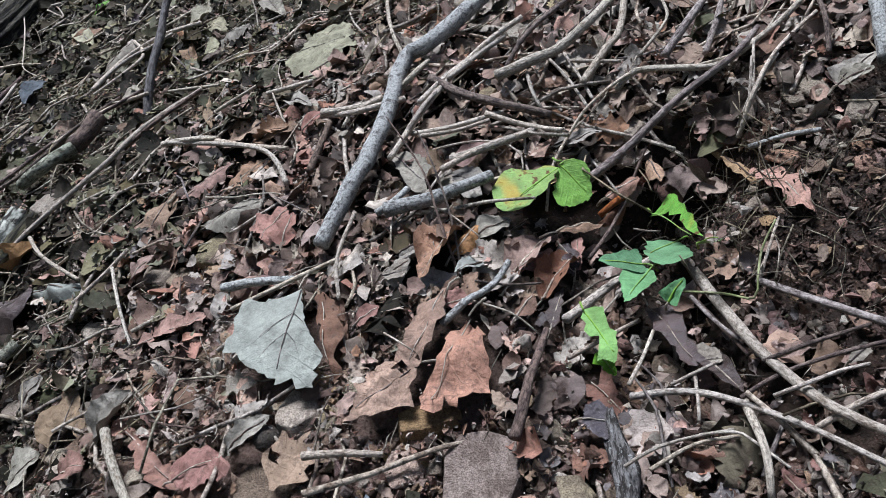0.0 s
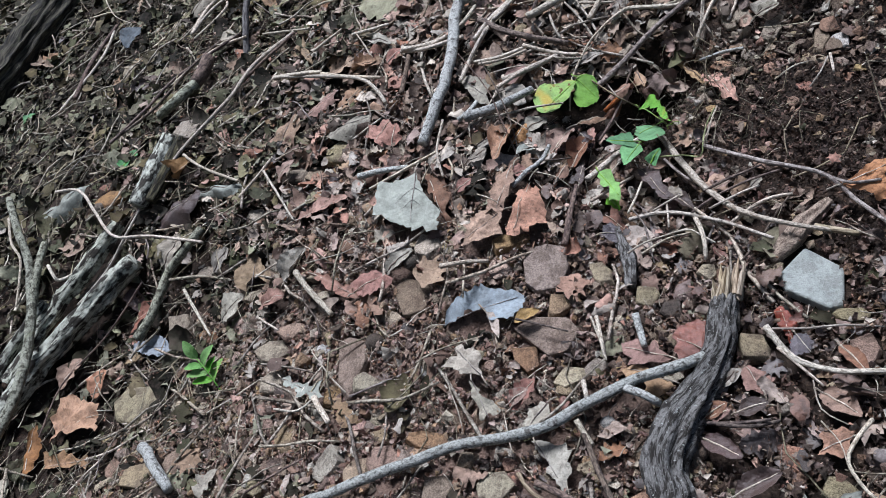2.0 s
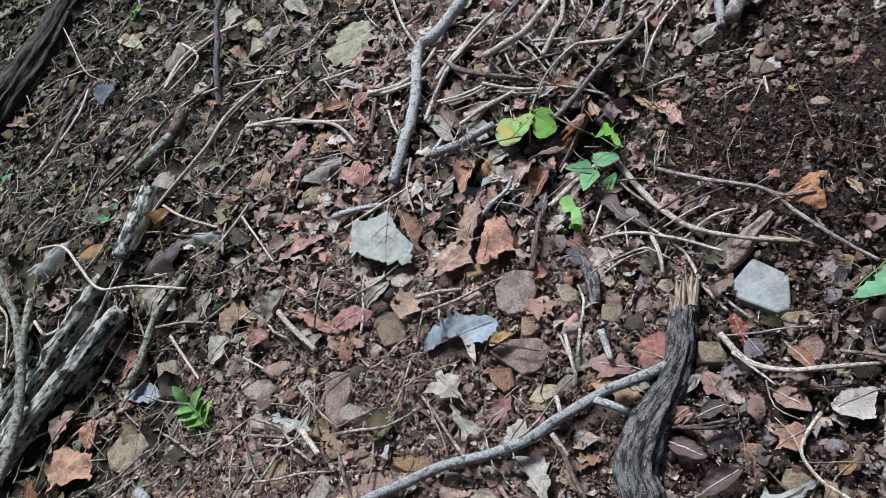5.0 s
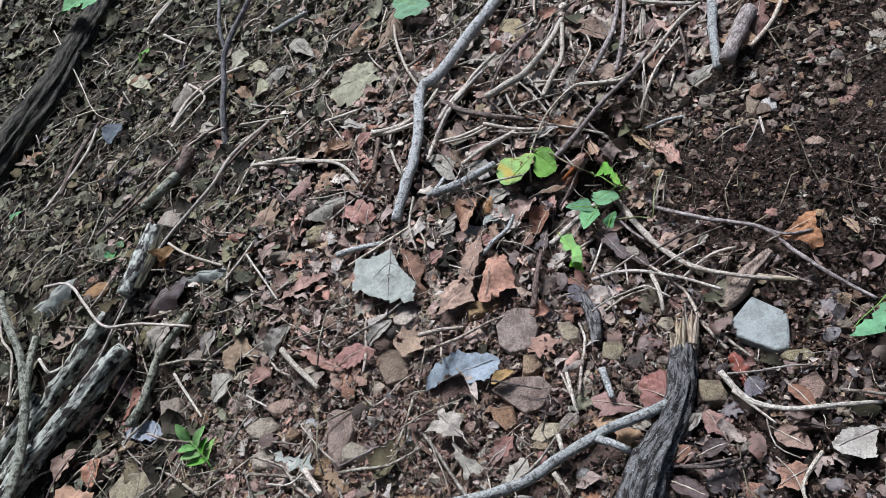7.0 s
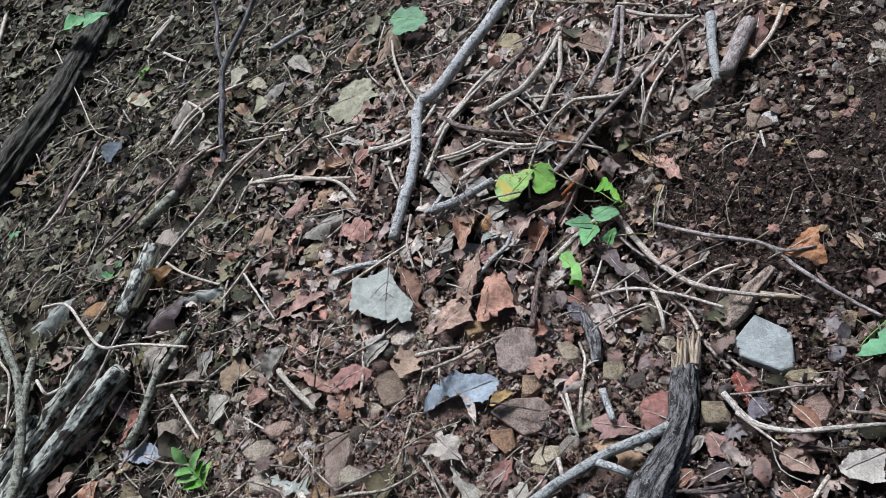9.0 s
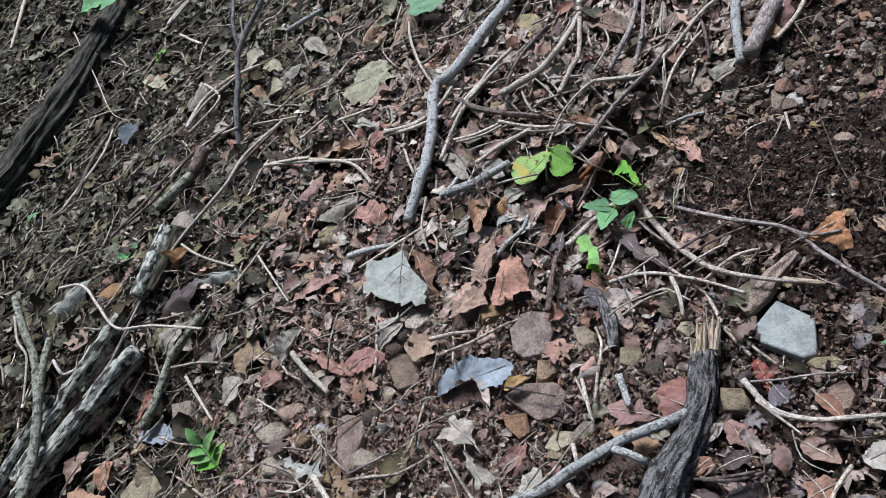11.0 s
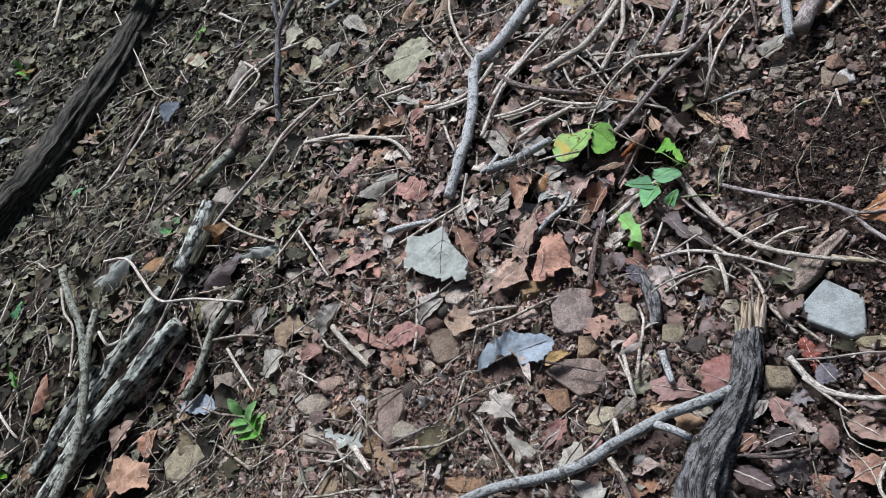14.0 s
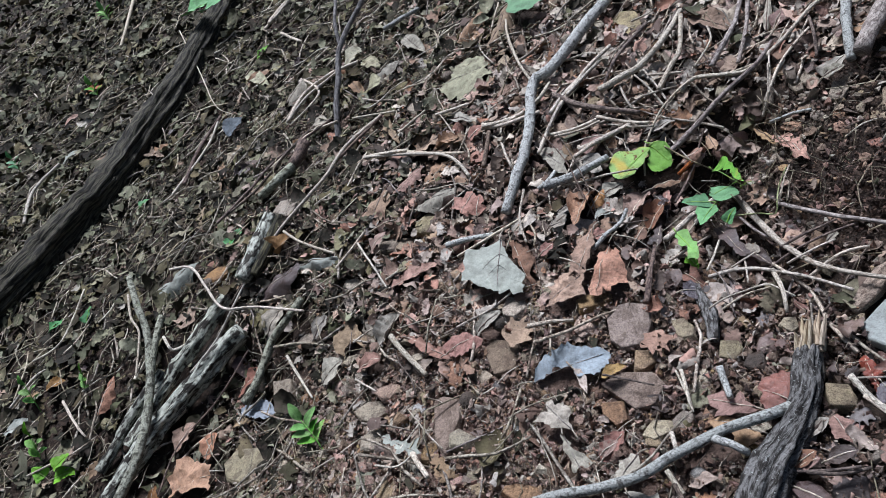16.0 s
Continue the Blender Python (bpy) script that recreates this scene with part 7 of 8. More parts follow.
cut_leaf("rust", (0.189, -0.179, 0.024), 1.49, 0.038, 0, ((0.01, -0.10), (0.24, -0.06), (0.39, -0.23), (0.65, -0.24), (0.88, -0.09), (1.03, -0.02), (0.88, 0.15), (0.57, 0.18), (0.23, 0.10), (-0.08, 0.05)), crinkle=0.07, gloss=True, label="wet rust-brown leaf below the pale slab")
cut_leaf("dark", (0.192, -0.173, 0.030), -1.36, 0.024, -0, ((0.76, -0.69), (0.79, -0.39), (0.87, -0.01), (0.63, 0.30), (0.24, 0.30), (0.04, -0.01), (0.26, -0.40)), crinkle=0.06, gloss=True, label="dark bluish wet leaf")
cut_leaf("pink", (0.195, -0.269, 0.027), -2.98, 0.030, 2, ((-0.11, -0.08), (0.11, -0.32), (0.41, -0.34), (0.70, -0.38), (0.75, -0.09), (1.04, 0.03), (0.76, 0.14), (0.59, 0.37), (0.26, 0.36), (0.18, 0.10)), crinkle=0.06, label="pinkish-grey broken leaf on leaf litter")
cut_leaf("dark", (0.135, 0.115, -0.016), -1.39, 0.081, -15, ((0.27, -0.08), (0.54, -0.10), (0.77, -0.08), (0.99, -0.07), (0.97, 0.06), (0.71, 0.10), (0.41, 0.16), (0.16, 0.12), (0.05, -0.02)), crinkle=0.05, cup=0.2, label="dark purplish-brown leaf by the hollow")
cut_leaf("rust", (0.098, 0.021, -0.009), 2.07, 0.040, -4, ((-0.03, -0.01), (0.34, -0.10), (0.72, -0.31), (0.96, -0.29), (0.77, -0.05), (0.94, 0.09), (0.61, 0.33), (0.51, 0.52), (0.28, 0.42), (0.11, 0.20)), crinkle=0.06, label="reddish-brown lobed leaf on leaf litter")
cut_leaf("grey", (-0.234, 0.314, 0.043), -0.08, 0.074, -7, ((0.16, -0.16), (0.43, -0.26), (0.66, -0.26), (0.90, -0.14), (1.00, 0.03), (0.68, 0.12), (0.40, 0.11), (0.12, 0.16), (-0.08, 0.01)), crinkle=0.04, cup=-0.5, label="grey-tan rolled dry leaf")
cut_leaf("pink", (-0.269, 0.372, 0.043), 0.38, 0.062, -8, ((0.21, -0.13), (0.47, -0.20), (0.82, -0.20), (1.02, -0.03), (0.95, 0.18), (0.58, 0.20), (0.26, 0.19), (-0.02, 0.03)), crinkle=0.03, cup=-0.5, label="pinkish long dry leaf, edges rolled up")
cut_leaf("pink", (-0.138, 0.286, 0.050), -2.20, 0.044, 5, ((0.18, -0.21), (0.32, -0.33), (0.40, -0.52), (0.78, -0.46), (0.71, -0.32), (0.88, -0.03), (1.00, 0.31), (0.70, 0.34), (0.53, 0.49), (0.23, 0.30), (-0.05, -0.09)), crinkle=0.06, label="pinkish-brown lobed leaf on the litter")
cut_leaf("tan", (-0.289, 0.405, 0.036), -2.16, 0.055, 9, ((0.32, -0.05), (0.46, -0.23), (0.72, -0.23), (0.97, -0.31), (1.04, 0.23), (0.98, 0.55), (0.70, 0.47), (0.51, 0.60), (0.22, 0.39), (0.02, 0.06)), crinkle=0.05, holes=0.2, label="tan ragged oak leaf")
cut_leaf("tan", (-0.207, 0.361, 0.044), 0.38, 0.046, -7, ((-0.04, -0.33), (0.26, -0.34), (0.56, -0.36), (0.82, -0.21), (1.11, -0.07), (0.86, 0.17), (0.51, 0.47), (0.20, 0.27), (-0.19, 0.24)), crinkle=0.07, holes=0.6, label="tan leaf eaten into holes")
stone("brown", 0.005, -0.016, 0.0, 0.052, 0.064, 0.016, 4100, "flat brown mud-coated stone", shape=((-0.50, -0.17), (-0.31, -0.44), (0.19, -0.50), (0.46, -0.09), (0.50, 0.27), (0.13, 0.45), (-0.19, 0.50), (-0.44, 0.30)), slab=True)
stone("pale", 0.230, -0.124, 0.0, 0.054, 0.070, 0.014, 4137, "pale grey angular stone slab", shape=((-0.48, -0.04), (-0.04, -0.47), (0.19, -0.50), (0.50, 0.00), (0.13, 0.50), (-0.50, 0.21)), slab=True)
stone("grey", -0.117, 0.062, 0.0, 0.035, 0.042, 0.018, 4174, "pale grey-tan angular stone", shape=((-0.44, -0.24), (-0.07, -0.50), (0.50, -0.24), (0.47, 0.21), (-0.13, 0.50), (-0.50, 0.17)))
stone("yellow", -0.589, 0.067, 0.0, 0.091, 0.062, 0.022, 4211, "large yellowish-grey angular stone", shape=((-0.41, -0.23), (-0.14, -0.50), (0.28, -0.37), (0.50, 0.00), (0.27, 0.31), (-0.27, 0.50), (-0.50, 0.23)))
stone("brown", -0.144, 0.010, 0.0, 0.047, 0.058, 0.012, 4248, "brown mud-coated flat stone", shape=((-0.33, -0.43), (0.18, -0.50), (0.50, -0.24), (0.41, 0.17), (-0.24, 0.50), (-0.50, 0.24)), slab=True)
stone("brown", -0.013, -0.092, 0.0, 0.065, 0.051, 0.012, 4285, "grey-brown crusted slab on leaf litter", shape=((-0.28, -0.07), (-0.07, -0.46), (0.24, -0.50), (0.50, -0.15), (0.39, 0.23), (-0.13, 0.50), (-0.50, 0.38)), slab=True)
stone("grey", -0.004, -0.143, 0.0, 0.033, 0.026, 0.018, 4322, "grey flat-faced stone on leaf litter", shape=((-0.20, -0.50), (0.44, -0.38), (0.50, 0.23), (-0.02, 0.50), (-0.50, -0.08)))
stone("orange", -0.039, -0.111, 0.0, 0.024, 0.032, 0.017, 4359, "orange-brown faceted stone on leaf litter", shape=((-0.50, 0.09), (-0.08, -0.50), (0.50, -0.47), (0.50, 0.34), (-0.50, 0.50)))
stone("brown", -0.230, -0.044, 0.0, 0.042, 0.085, 0.015, 4396, "dark brown elongated stone", shape=((-0.50, -0.19), (-0.26, -0.50), (0.05, -0.36), (0.43, -0.01), (0.50, 0.31), (-0.10, 0.50), (-0.36, 0.42)))
stone("orange", -0.024, 0.030, 0.0, 0.043, 0.025, 0.015, 4433, "rust-brown flat stone on leaf litter", shape=((-0.48, -0.46), (-0.01, -0.50), (0.45, -0.34), (0.50, 0.10), (-0.10, 0.50), (-0.50, 0.26)))
stone("yellow", 0.157, 0.523, 0.0, 0.050, 0.082, 0.011, 4470, "rusty yellow angular stone near the branch", shape=((-0.50, -0.32), (0.02, -0.50), (0.50, -0.30), (0.36, 0.23), (-0.10, 0.50), (-0.48, 0.27)))
stone("grey", -0.212, -0.072, 0.0, 0.038, 0.031, 0.015, 4507, "grey-tan angular stone on leaf litter", shape=((-0.50, -0.18), (0.13, -0.50), (0.50, -0.24), (-0.11, 0.50), (-0.50, 0.37)))
stone("yellow", -0.517, 0.155, 0.0, 0.044, 0.048, 0.022, 4544, "block of yellow-banded stone", shape=((-0.41, -0.17), (0.50, -0.50), (0.45, 0.19), (-0.50, 0.50)))
cut_leaf("grey", (-0.031, 0.302, 0.057), -1.10, 0.066, 4, ((0.28, -0.11), (0.63, -0.19), (0.95, -0.20), (1.05, -0.04), (0.84, -0.01), (0.74, 0.20), (0.43, 0.21), (0.08, 0.15), (-0.06, -0.02)), crinkle=0.05, cup=0.2, label="pale grey-olive leaf beside the branch")
cut_leaf("grey", (0.018, 0.252, 0.050), -0.49, 0.030, 17, ((0.27, -0.43), (0.54, -0.71), (0.86, -0.73), (1.09, -0.45), (0.85, -0.08), (0.93, 0.27), (0.67, 0.47), (0.26, 0.45), (-0.02, 0.11)), crinkle=0.06, label="pale grey-tan torn leaf on leaf litter")
cut_leaf("grey", (-0.037, 0.158, 0.054), 0.50, 0.040, 6, ((0.20, -0.11), (0.43, -0.00), (0.62, -0.08), (0.89, -0.14), (1.04, 0.07), (0.61, 0.24), (0.30, 0.24), (0.00, 0.00)), crinkle=0.05, cup=-0.4, label="pale grey curled leaf strip")
cut_leaf("grey", (-0.045, 0.150, 0.054), 0.09, 0.023, 5, ((0.23, -0.41), (0.71, -0.37), (1.00, 0.04), (0.51, 0.39), (0.01, 0.09)), crinkle=0.05, cup=0.2, label="pale grey leaf scrap on leaf litter")
cut_leaf("pink", (-0.001, 0.109, 0.047), 0.31, 0.020, 17, ((0.39, -0.44), (0.88, -0.38), (1.00, 0.16), (0.80, 0.70), (0.34, 0.58), (-0.05, 0.02)), crinkle=0.06, label="pinkish-tan leaf scrap among brown leaves")
cut_leaf("rust", (0.046, 0.133, 0.026), 0.99, 0.051, 16, ((-0.02, -0.01), (0.33, -0.04), (0.72, -0.04), (1.05, -0.01), (0.97, 0.12), (0.63, 0.20), (0.27, 0.15)), crinkle=0.08, cup=-0.3, label="red-brown crumpled leaf on leaf litter")
cut_leaf("pink", (0.093, 0.157, -0.005), 1.30, 0.033, -4, ((0.47, 0.10), (0.00, 0.00), (0.03, -0.12), (0.58, -0.18), (1.06, -0.11), (0.86, 0.15)), crinkle=0.06, cup=0.3, label="dull pink narrow leaf by the hollow")
cut_leaf("dark", (0.083, 0.167, 0.004), -0.94, 0.019, 30, ((0.63, -0.33), (1.02, -0.15), (0.87, 0.36), (0.16, 0.49), (-0.03, -0.04)), crinkle=0.05, label="dark purplish leaf on leaf litter")
cut_leaf("dark", (0.065, 0.093, 0.012), 1.24, 0.046, 12, ((-0.02, -0.01), (0.13, -0.11), (0.62, -0.08), (1.05, -0.01), (0.86, 0.07), (0.58, 0.15), (0.19, 0.11)), crinkle=0.03, cup=0.2, label="dark oval ribbed leaf on leaf litter")
cut_leaf("grey", (0.220, -0.009, 0.033), 0.40, 0.015, -11, ((0.28, -0.34), (0.81, -0.28), (0.99, 0.15), (0.48, 0.29), (-0.06, 0.03)), crinkle=0.04, cup=0.3, label="pale grey leaf lying on twigs")
cut_leaf("grey", (0.144, 0.049, -0.008), -0.53, 0.026, -26, ((0.42, -0.16), (0.74, -0.25), (1.04, -0.07), (0.91, 0.22), (0.41, 0.47), (0.04, 0.48), (0.00, 0.00)), crinkle=0.05, label="grey-brown leaf below the hollow")
cut_leaf("pink", (0.192, 0.014, 0.021), -0.17, 0.017, -23, ((0.27, -0.19), (0.69, -0.23), (1.01, -0.06), (0.77, 0.31), (0.29, 0.35), (-0.06, -0.01)), crinkle=0.05, label="pinkish leaf under a brown twig")
cut_leaf("dark", (0.070, 0.010, 0.017), -0.10, 0.019, 23, ((0.32, -0.55), (0.71, -0.77), (0.99, -0.37), (0.96, 0.36), (0.66, 0.75), (0.21, 0.55), (0.01, -0.10)), crinkle=0.06, gloss=True, label="dark slate-coloured wet leaf")
stick("stick", "pale dry stick among twigs", [("tan", [(0.104, 0.034, -0.001), (0.119, 0.058, -0.008), (0.132, 0.083, -0.016)], [0.0015, 0.0014, 0.0013])])
stick("twig", "pale thin twig on leaf litter", [("tan", [(0.129, 0.027, -0.003), (0.144, 0.027, 0.003), (0.160, 0.029, 0.005)], [0.0013, 0.0011, 0.0010])])
stick("twig", "pale stub of twig", [("tan", [(0.144, 0.027, -0.000), (0.139, 0.003, 0.009), (0.135, -0.011, 0.010)], [0.0012, 0.0011, 0.0010])])
stick("twig", "pale branching twig on leaf litter", [("tan", [(0.087, -0.034, 0.021), (0.105, -0.026, 0.018), (0.126, -0.021, 0.012), (0.150, -0.027, 0.019)], [0.0011, 0.0011, 0.0010, 0.0009])])
stick("twig", "grey-brown twig below the hollow", [("purple", [(0.164, 0.098, -0.010), (0.169, 0.058, 0.006), (0.176, 0.037, 0.011)], [0.0016, 0.0013, 0.0012])])
stick("twig", "long brown twig crossing the branch", [("brown", [(0.181, 0.012, 0.018), (0.201, 0.006, 0.031), (0.219, 0.005, 0.034), (0.236, 0.001, 0.041)], [0.0015, 0.0014, 0.0012, 0.0011])])
stick("twig", "tan twig beside the branch", [("tan", [(0.177, -0.014, 0.021), (0.194, -0.018, 0.031), (0.212, -0.017, 0.033), (0.224, -0.022, 0.040)], [0.0013, 0.0012, 0.0011, 0.0010])])
stick("twig", "thin pale twig on leaf litter", [("tan", [(0.132, -0.021, 0.012), (0.149, -0.029, 0.020), (0.156, -0.036, 0.020), (0.166, -0.062, 0.030)], [0.0010, 0.0009, 0.0008, 0.0007])])
stick("vine", "thin pale green vine stem by the hollow", [("vine", [(0.155, 0.118, -0.021), (0.180, 0.077, 0.009), (0.194, 0.059, 0.018), (0.201, 0.070, 0.024), (0.213, 0.094, 0.022), (0.228, 0.109, 0.029)], [0.0010, 0.0009, 0.0008, 0.0008, 0.0008, 0.0007])])
stick("twig", "tan twig across leaf litter", [("tan", [(-0.003, 0.304, 0.058), (0.030, 0.295, 0.057), (0.060, 0.305, 0.050)], [0.0020, 0.0018, 0.0017])])
stick("stick", "grey-tan stick across leaf litter", [("tan", [(0.012, 0.251, 0.053), (0.045, 0.266, 0.050), (0.088, 0.284, 0.039)], [0.0028, 0.0026, 0.0025])])
stick("stick", "pale weathered stick on leaf litter", [("grey", [(-0.045, 0.215, 0.057), (-0.030, 0.219, 0.059), (-0.018, 0.236, 0.056)], [0.0032, 0.0029, 0.0027])])
stick("twig", "thin arching twig on leaf litter", [("tan", [(0.007, 0.279, 0.056), (0.037, 0.277, 0.054), (0.065, 0.276, 0.043), (0.078, 0.257, 0.037), (0.075, 0.242, 0.031)], [0.0010, 0.0009, 0.0009, 0.0008, 0.0008])])
stick("dead_stalk", "dark upright dead stalks rising from brown leaves", [("brown", [(0.010, 0.143, 0.030), (0.005, 0.192, 0.054), (0.000, 0.235, 0.072), (-0.020, 0.291, 0.094)], [0.0012, 0.0010, 0.0009, 0.0006]), ("brown", [(0.012, 0.146, 0.030), (0.015, 0.189, 0.056), (0.010, 0.234, 0.080), (0.004, 0.262, 0.092)], [0.0010, 0.0009, 0.0008, 0.0005])], category="stalk")


# ---- fallen log, old rotten logs, stump, bark, sapling, seedlings ----
def log(name, label, tint, points, radii, flutes=0, depth=0.15, seed=3, sides=28, step=0.012, peel=0.0, along=1.0):
    """A fallen log with furrowed bark, ragged ends and plates of bark missing."""
    v, f, u = tube_arrays(points, radii, sides, 0.06, seed, step)
    n = len(v) // sides
    for i in range(n):
        c = v[i * sides:(i + 1) * sides].mean(axis=0)
        for j in range(sides):
            k = i * sides + j
            an = 2 * math.pi * j / sides
            run = float(u[k][0]) * along
            g = depth * 0.5 * math.sin(an * flutes + 3 * noise.noise(Vector((run * 6, an, seed)))) if flutes else 0
            g += depth * noise.noise(Vector((run * 12, math.cos(an) * 3, math.sin(an) * 3 + seed))) + 0.6 * depth * noise.noise(Vector((run * 45, math.cos(an) * 7, math.sin(an) * 7 + seed))) + 0.5 * depth * noise.noise(Vector((run * 30, math.cos(an) * 16, math.sin(an) * 16 + seed)))
            if peel:
                g -= peel * (noise.noise(Vector((run * 16, math.cos(an) * 2.2, math.sin(an) * 2.2 + seed * 2))) > 0.12)
            if i < 2 or i > n - 3:
                g -= 0.35 * abs(noise.noise(Vector((j * 0.9, seed, i))))
            v[k] = c + (v[k] - c) * (1 + g)
    c = Vector(points[0])
    for p, q, r in zip(points, points[1:], radii):
        take((p[0] + q[0]) / 2, (p[1] + q[1]) / 2, math.atan2(q[1] - p[1], q[0] - p[0]), math.dist(p, q) * 1.15, 1.9 * r)
    me = mesh_of(name, (v - np.array(c[:])).tolist(), f, BARK[tint], True, u)
    return me, c


def place_log(name, label, *args, category="log", **kw):
    me, c = log(name, label, *args, **kw)
    ob = new(name, me)
    ob.matrix_world = SLOPE @ Matrix.Translation(c)
    return tagged(ob, label, category)


place_log("fallen_log", "dark rotten furrowed log lying on the slope", "dark",
          [(-1.444, 0.54, -0.005), (-1.276, 0.685, 0.008), (-1.114, 0.832, 0.02), (-1.028, 0.92, 0.026), (-0.968, 1.059, 0.03), (-0.902, 1.211, 0.034), (-0.854, 1.403, 0.038), (-0.791, 1.63, 0.044), (-0.684, 1.9, 0.05)],
          [0.046, 0.045, 0.043, 0.041, 0.039, 0.037, 0.034, 0.032, 0.03], flutes=0, depth=0.24, seed=5, sides=72, along=0.25)
place_log("rotten_log", "decayed log with flaking lichen-pale bark in the gully", "flaky",
          [(-0.84, 0.06, -0.05), (-0.765, 0.15, -0.035), (-0.676, 0.217, -0.025), (-0.58, 0.27, -0.005)], [0.014, 0.017, 0.018, 0.017], depth=0.16, seed=9, peel=0.3, sides=30, step=0.007)
place_log("rotten_log", "thin decayed log with flaking pale bark beside another", "flaky",
          [(-0.80, 0.15, -0.035), (-0.728, 0.248, -0.018), (-0.67, 0.292, -0.005), (-0.612, 0.352, 0.008)], [0.012, 0.013, 0.0135, 0.012], depth=0.16, seed=14, peel=0.3, sides=26, step=0.007)
place_log("rotten_log", "short piece of decayed pale-barked log", "flaky",
          [(-0.86, 0.13, -0.04), (-0.80, 0.2, -0.025), (-0.74, 0.26, -0.01)], [0.010, 0.012, 0.010], depth=0.16, seed=21, peel=0.3, sides=22, step=0.007)
place_log("bark_piece", "slab of lichen-grey bark with a dark rotten edge", "flaky",
          [(-0.575, 0.368, 0.014), (-0.546, 0.428, 0.022), (-0.522, 0.486, 0.03)], [0.013, 0.016, 0.012], depth=0.2, seed=31, category="bark", step=0.006)
place_log("bark_piece", "dark rotten strip of bark beside the pale slab", "dark",
          [(-0.553, 0.368, 0.012), (-0.524, 0.425, 0.018), (-0.503, 0.478, 0.024)], [0.008, 0.011, 0.008], depth=0.25, seed=33, category="bark", step=0.006)

place_log("rotten_wood", "crumbling tan piece of rotten wood beside the pale slab", "crumbly",
          [(0.206, -0.092, 0.022), (0.228, -0.080, 0.026), (0.249, -0.068, 0.028), (0.276, -0.052, 0.028)], [0.005, 0.009, 0.009, 0.004], depth=0.45, seed=51, category="wood", step=0.004)
place_log("rotten_wood", "dark wet piece of rotten wood among leaves", "stump",
          [(0.086, 0.018, 0.006), (0.086, -0.031, 0.012), (0.08, -0.066, 0.018)], [0.004, 0.007, 0.005], depth=0.5, seed=53, category="wood", step=0.004)


def stump():
    """Broken branch with rough bark and a pale splintered end."""
    ob = new("broken_branch")
    me, c = log("bark", "", "stump", [(0.152, -0.124, 0.034), (0.146, -0.139, 0.034), (0.128, -0.171, 0.033), (0.107, -0.193, 0.03), (0.085, -0.214, 0.028), (0.065, -0.236, 0.026), (0.052, -0.258, 0.024), (0.045, -0.286, 0.02), (0.038, -0.32, 0.016), (0.03, -0.36, 0.012)],
                [0.0115, 0.012, 0.0125, 0.0145, 0.0165, 0.0175, 0.0175, 0.018, 0.018, 0.018], flutes=0, depth=0.36, seed=41, sides=44, step=0.0035, peel=0.16)
    ob.matrix_world = SLOPE @ Matrix.Translation(c)
    part("bark", me, ob)
    r = random.Random(4)
    for i in range(30):
        p = Vector((r.uniform(-0.012, 0.011), r.uniform(-0.006, 0.004), r.uniform(-0.006, 0.006)))
        q = p * 1.1 + Vector((0.014, 0.03, 0.004)) * r.uniform(0.1, 1.25) + Vector((r.uniform(-0.006, 0.006), 0, r.uniform(-0.003, 0.006)))
        v, f, u = tube_arrays([p, p * 0.4 + q * 0.6, q], [0.0026, 0.0021, 0.0005], 5, 0.3, i, 0.006)
        part("splinter", mesh_of("splinter", v.tolist(), f, BARK["splint"], False, u), ob, "pale tan splinter of broken wood")
    return tagged(ob, "broken branch with rough grey bark and a splintered end", "branch")


stump()
stick("sapling", "thin dark bare sapling rising from the litter",
      [("sapling", [(-0.392, 0.605, 0.0), (-0.377, 0.665, 0.044), (-0.352, 0.73, 0.08), (-0.33, 0.788, 0.11), (-0.252, 0.860, 0.148), (-0.173, 0.880, 0.206)], [0.0066, 0.006, 0.0056, 0.0052, 0.0048, 0.0042]),
       ("sapling", [(-0.33, 0.788, 0.11), (-0.326, 0.83, 0.138), (-0.314, 0.900, 0.160), (-0.304, 0.950, 0.220)], [0.004, 0.0037, 0.0033, 0.003])], category="sapling")
seedling(-0.44, 0.018, (-0.02, 0.045), 0.035, 7, 0.026, "green", "small green seedling with paired leaflets in gravel", 5)
seedling(-0.99, 0.175, (0.01, 0.03), 0.05, 5, 0.028, "green", "small light green seedling beside the old logs", 8)
seedling(-0.93, 0.29, (0.02, 0.02), 0.04, 5, 0.02, "green", "small light green seedling beside the old logs", 9)
seedling(-1.04, 0.30, (0.0, 0.03), 0.05, 5, 0.022, "green", "small light green seedling among dead leaves", 12)
seedling(-1.30, 1.55, (0.0, 0.02), 0.05, 5, 0.03, "green", "small green plant beyond the fallen log", 13)
seedling(-1.55, 1.35, (0.0, 0.02), 0.05, 5, 0.03, "mint", "small green plant beyond the fallen log", 15)
seedling(-1.75, 1.1, (0.0, 0.02), 0.05, 5, 0.03, "mint", "small green plant beyond the fallen log", 16)
seedling(-1.45, 2.2, (0.0, 0.02), 0.06, 7, 0.035, "green", "small green plant beyond the fallen log", 17)


